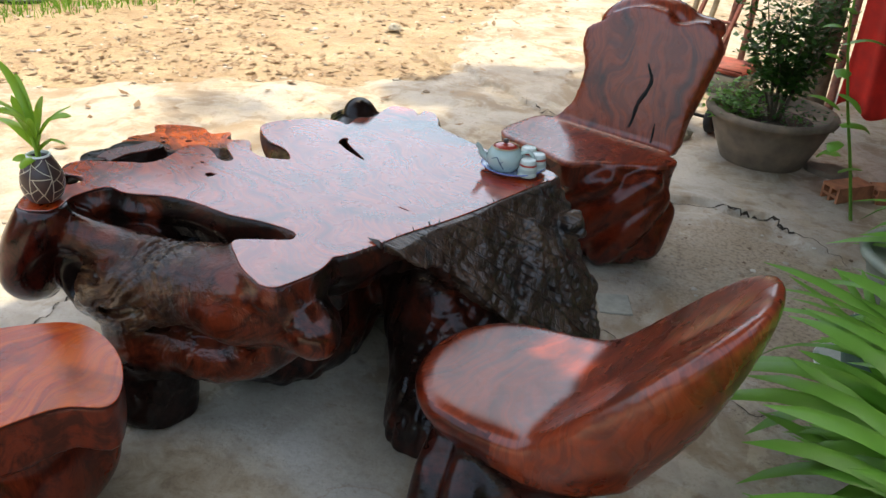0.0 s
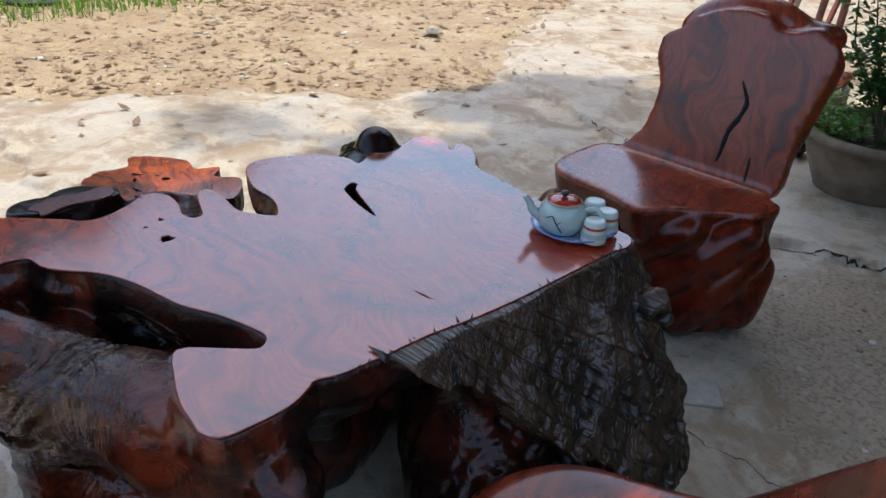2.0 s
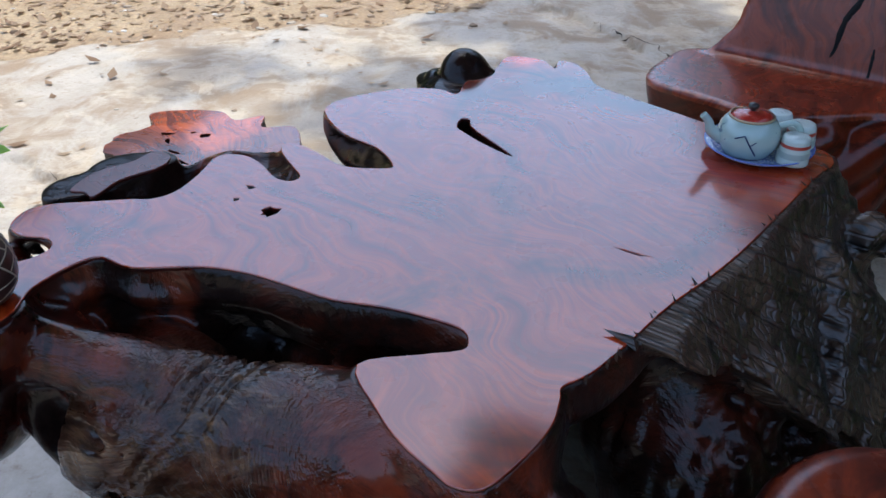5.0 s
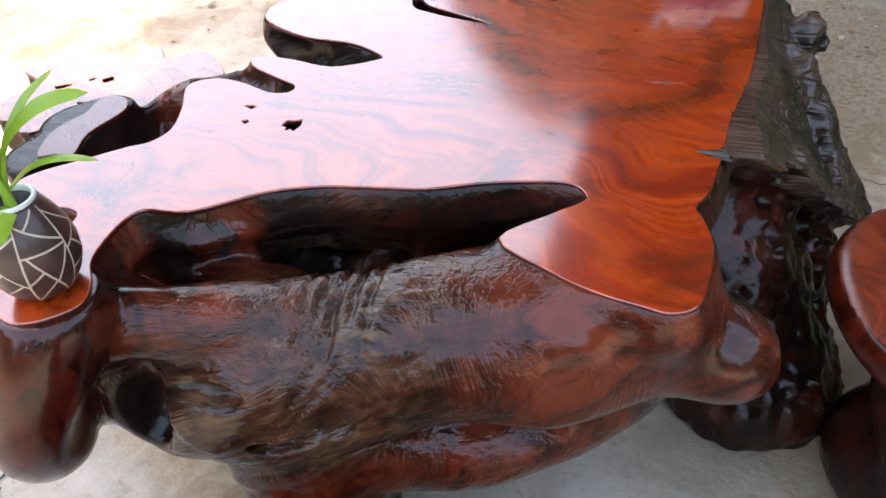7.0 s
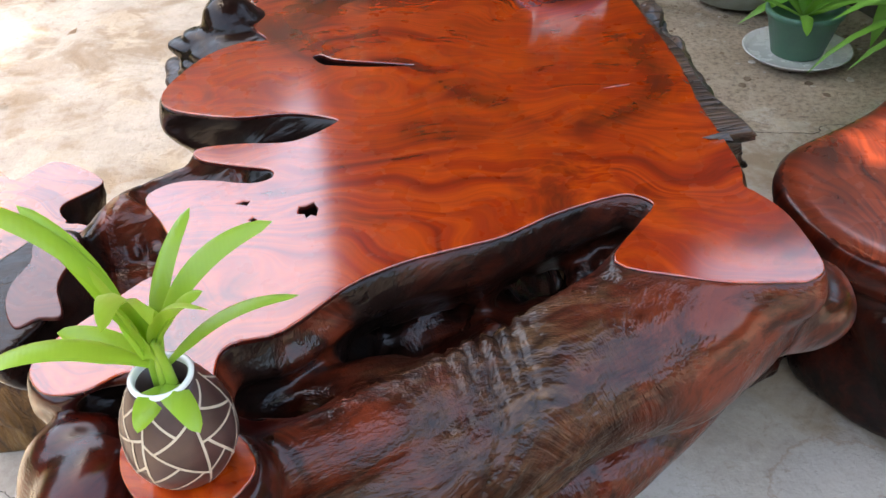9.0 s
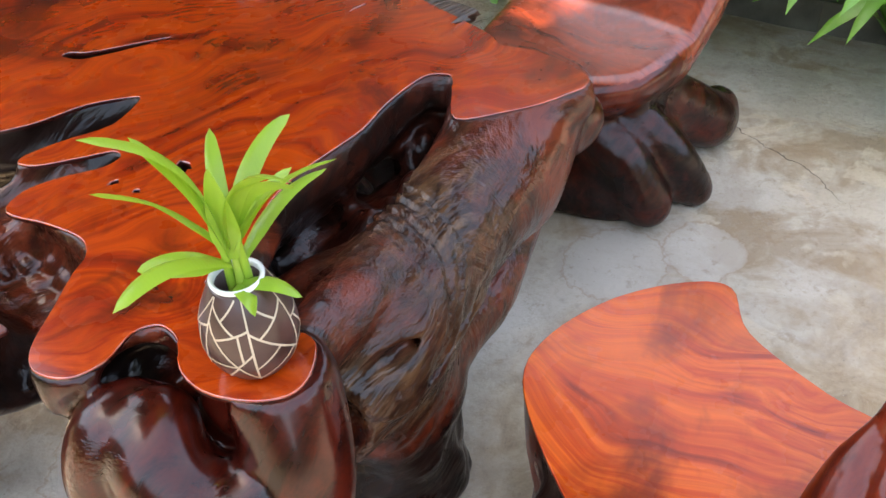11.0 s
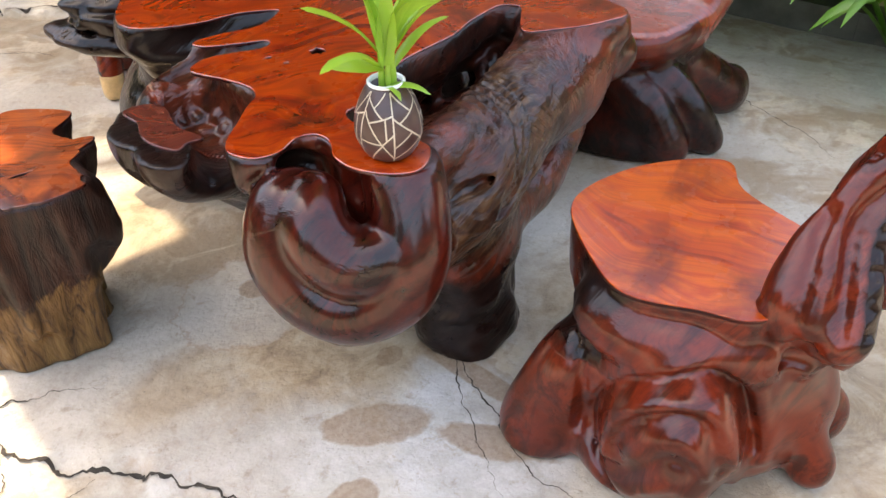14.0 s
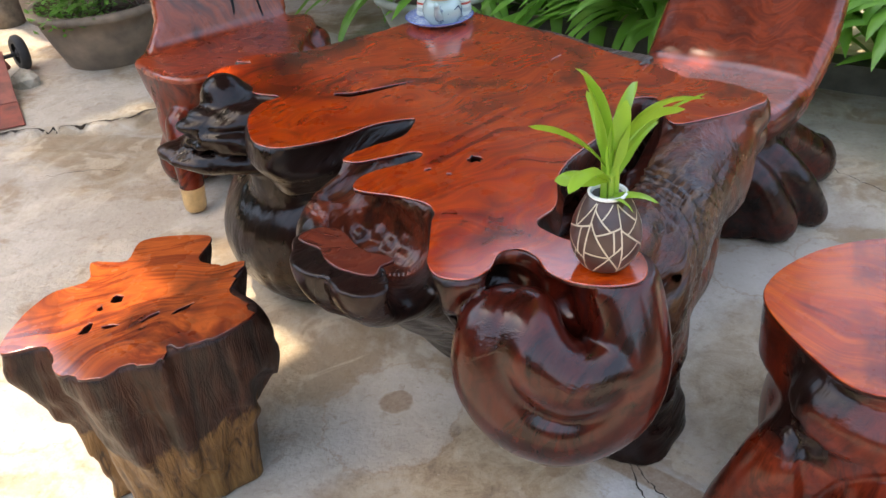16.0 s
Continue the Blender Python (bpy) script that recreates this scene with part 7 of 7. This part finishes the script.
trolley = thing("hand_trolley", "old red iron hand trolley with flat toe plate", "trolley", at=(0, 0.07, 0))
slab_part("toe_plate", [(-0.46, 4.63, 0.002), (-0.225, 4.555, 0.002), (-0.165, 4.80, 0.010), (-0.40, 4.88, 0.010)], 0.006, M_REDIRON, trolley, "flat red toe plate")
slab_part("back_plate", [(-0.40, 4.885, 0.012), (-0.165, 4.805, 0.012), (-0.095, 5.06, 0.15), (-0.33, 5.14, 0.15)], 0.006, M_REDIRON, trolley, "red back plate")
for dx in (0.0, -0.21):
    bar_part("rail", [(-0.11 + dx, 5.0 - 0.3 * dx, 0.10, 0.014), (-0.12 + dx, 5.3, 0.22, 0.014), (-0.14 + dx, 5.6, 0.44, 0.014), (-0.16 + dx, 5.9, 0.80, 0.014)], M_REDIRON, trolley)
for y, z in ((5.35, 0.25), (5.65, 0.49)):
    bar_part("crossbar", [(-0.34, y, z, 0.010), (-0.12, y, z, 0.010)], M_REDIRON, trolley)
bar_part("axle", [(-0.36, 5.24, 0.075, 0.010), (0.03, 5.24, 0.075, 0.010)], M_TYRE, trolley)
for x in (0.02, -0.36):
    bm = lathe([(0.045, -0.018), (0.066, -0.022), (0.078, -0.012), (0.080, 0.0), (0.078, 0.012), (0.066, 0.022), (0.045, 0.018)], 28, cap=False)
    for v in bm.verts:
        v.co = Matrix.Rotation(radians(90), 3, "Y") @ v.co + Vector((x, 5.24, 0.078))
    wheel = part("wheel", bm, M_TYRE, trolley, "grey rubber wheel")
    bm = lathe([(0.010, -0.02), (0.018, -0.015), (0.018, 0.015), (0.010, 0.02)], 14)
    for i in range(5):
        a = i * 2 * math.pi / 5
        tube(bm, [(0.012 * math.cos(a), 0.012 * math.sin(a), 0, 0.008), (0.050 * math.cos(a), 0.050 * math.sin(a), 0, 0.008)], 6)
    for v in bm.verts:
        v.co = Matrix.Rotation(radians(90), 3, "Y") @ v.co + Vector((x, 5.24, 0.078))
    part("hub", bm, M_TYRE, wheel, "five-spoked hub")

fence = thing("pole_fence", "row of slanting pale poles tied with wire", "fence")
for x, mat, lean in ((-1.09, M_POLE, 0.10), (-0.96, M_POLE, 0.20), (-0.83, M_POLE, 0.24), (-0.50, M_RUST, 0.12), (-0.36, M_RUST, 0.05)):
    y = 6.9 if mat is M_POLE else 6.5
    bar_part("pole", [(x, y, -0.05, 0.022), (x + lean * 0.5, y, 0.7, 0.021), (x + lean * 1.1, y, 1.5, 0.018)], mat, fence)
bar_part("wire", [(-1.15, 6.88, 0.16, 0.004), (-0.9, 6.87, 0.20, 0.004), (-0.45, 6.6, 0.30, 0.004)], M_TYRE, fence)
block = thing("concrete_block", "square concrete block with flaking red paint on top", "block")
bm = bmesh.new()
box(bm, (-0.44, 6.02, -0.03), (-0.14, 6.32, 0.13))
bmesh.ops.bevel(bm, geom=list(bm.edges), offset=0.012, segments=2, affect="EDGES")
part("body", bm, plain("mossy_concrete", (0.20, 0.19, 0.15), 0.9, vary=0.4, scale=12, bump=0.5), block)
bm = bmesh.new()
box(bm, (-0.445, 6.015, 0.13), (-0.135, 6.325, 0.165))
bmesh.ops.bevel(bm, geom=list(bm.edges), offset=0.01, segments=2, affect="EDGES")
part("painted_top", bm, plain("flaking_red_paint", (0.30, 0.07, 0.05), 0.7, vary=0.6, scale=16, bump=0.4), block, "flaking red painted top")

banner = thing("cloth_banner", "bright red cloth hanging in loose folds", "cloth")
bm = bmesh.new()
rows = []
for i in range(49):
    u = i / 48
    row = []
    for j in range(17):
        w = j / 16
        fold_ = 0.035 * math.sin(u * 21 + 1.5 * w) * (0.4 + 0.6 * (1 - w)) + 0.012 * math.sin(u * 47 + 5 * w)
        row.append(bm.verts.new((0.44 + 0.75 * u, 5.95 - 0.10 * u + fold_, 0.13 + 0.03 * math.sin(u * 17) + 1.15 * w)))
    rows.append(row)
for a, b in zip(rows[:-1], rows[1:]):
    for j in range(16):
        bm.faces.new((a[j], b[j], b[j + 1], a[j + 1]))
cloth = part("cloth", bm, plain("red_cloth", (0.62, 0.022, 0.012), 0.85, vary=0.25, scale=8, bump=0.15), banner)
sol = cloth.modifiers.new("thick", "SOLIDIFY")
sol.thickness = 0.004
bar_part("pole", [(0.36, 5.96, 1.28, 0.016), (1.25, 5.86, 1.28, 0.016)], M_RUST, banner, "brown hanging pole")
for x, y in ((0.40, 5.97), (1.22, 5.87)):
    bar_part("post", [(x, y, -0.05, 0.024), (x, y, 1.34, 0.022)], M_RUST, banner, "brown post")

weed = thing("tall_weed", "tall thin weed with large drooping green leaves", "plant", at=(0.95, 4.72, -0.02))
bar_part("stem", [(0, 0, 0, 0.008), (-0.07, 0.0, 0.25, 0.007), (-0.15, -0.04, 0.55, 0.006), (-0.20, -0.10, 0.85, 0.005), (-0.19, -0.14, 1.15, 0.003)], M_GRASS, weed)
rng = random.Random(15)
for i in range(14):
    z = 0.22 + 0.065 * i
    x = -0.06 - 0.16 * min(1, z / 0.8)
    bm = bmesh.new()
    blade(bm, (x, -0.12 * z / 1.1, z), i * 137.5 % 360, rng.uniform(5, 40), rng.uniform(0.10, 0.19), rng.uniform(0.045, 0.07), rng.uniform(50, 90), 0.35, 8, rng.uniform(-0.4, 0.4))
    part("leaf", bm, M_STRAP, weed)

M_BRICK = plain("orange_hollow_brick", (0.40, 0.15, 0.07), 0.9, vary=0.3, scale=25, bump=0.4)


def hollow_brick(at, turn):
    br_ = thing("hollow_brick", "orange hollow clay brick lying by the plants", "brick", "hollow bricks by the bed", at=at)
    bm = bmesh.new()
    ys, zs, L = (0, 0.012, 0.044, 0.056, 0.088, 0.10), (0, 0.012, 0.039, 0.051, 0.078, 0.09), 0.20
    solid = {(i, j) for i in range(5) for j in range(5) if i % 2 == 0 or j % 2 == 0}
    vs = {(e, i, j): bm.verts.new((L * e, ys[i], zs[j])) for e in (0, 1) for i in range(6) for j in range(6)}
    for i, j in solid:
        ring = ((i, j), (i + 1, j), (i + 1, j + 1), (i, j + 1))
        bm.faces.new([vs[(1, *p)] for p in ring])
        bm.faces.new([vs[(0, *p)] for p in ring[::-1]])
        for k_, step in enumerate(((0, -1), (1, 0), (0, 1), (-1, 0))):
            if (i + step[0], j + step[1]) not in solid:
                p, q = ring[k_], ring[(k_ + 1) % 4]
                bm.faces.new((vs[(0, *p)], vs[(0, *q)], vs[(1, *q)], vs[(1, *p)]))
    bm.transform(Matrix.Rotation(radians(turn), 4, "Z"))
    part("body", bm, M_BRICK, br_, smooth=False)


hollow_brick((0.84, 4.85, -0.02), 62)
hollow_brick((0.97, 4.98, -0.02), 40)


def rock(label, at, r, seed, mat):
    rng = random.Random(seed)
    st = thing("stone", label, "stone", at=at)
    bm = bmesh.new()
    bmesh.ops.create_icosphere(bm, subdivisions=2, radius=1.0)
    ph = [rng.uniform(0, 6) for _ in range(3)]
    for v in bm.verts:
        q = 1 + 0.18 * math.sin(3 * v.co.x + ph[0]) + 0.14 * math.sin(4 * v.co.y + ph[1]) + 0.1 * math.sin(5 * v.co.z + ph[2])
        v.co = Vector((v.co.x * r[0] * q, v.co.y * r[1] * q, max(-0.2, v.co.z) * r[2] * q + 0.2 * r[2]))
    part("body", bm, mat, st, smooth=False)


M_STONE = plain("pale_stone", (0.36, 0.32, 0.25), 0.9, vary=0.4, scale=18, bump=0.6)
rock("rough pale stone beside the clay pot", (-0.06, 5.10, -0.01), (0.075, 0.06, 0.055), 1, M_STONE)
rock("broken brown clay lump beside the pot", (0.67, 5.20, -0.01), (0.11, 0.07, 0.05), 2, M_CLAY)
rock("small white stone on the dry soil", (-2.6, 5.6, 0.0), (0.06, 0.05, 0.03), 3, M_STONE)
rock("dark grey boulder at the edge of the grass", (-4.95, 3.95, -0.02), (0.24, 0.18, 0.15), 4, plain("grey_boulder", (0.12, 0.12, 0.11), 0.9, vary=0.4, scale=12, bump=0.5))
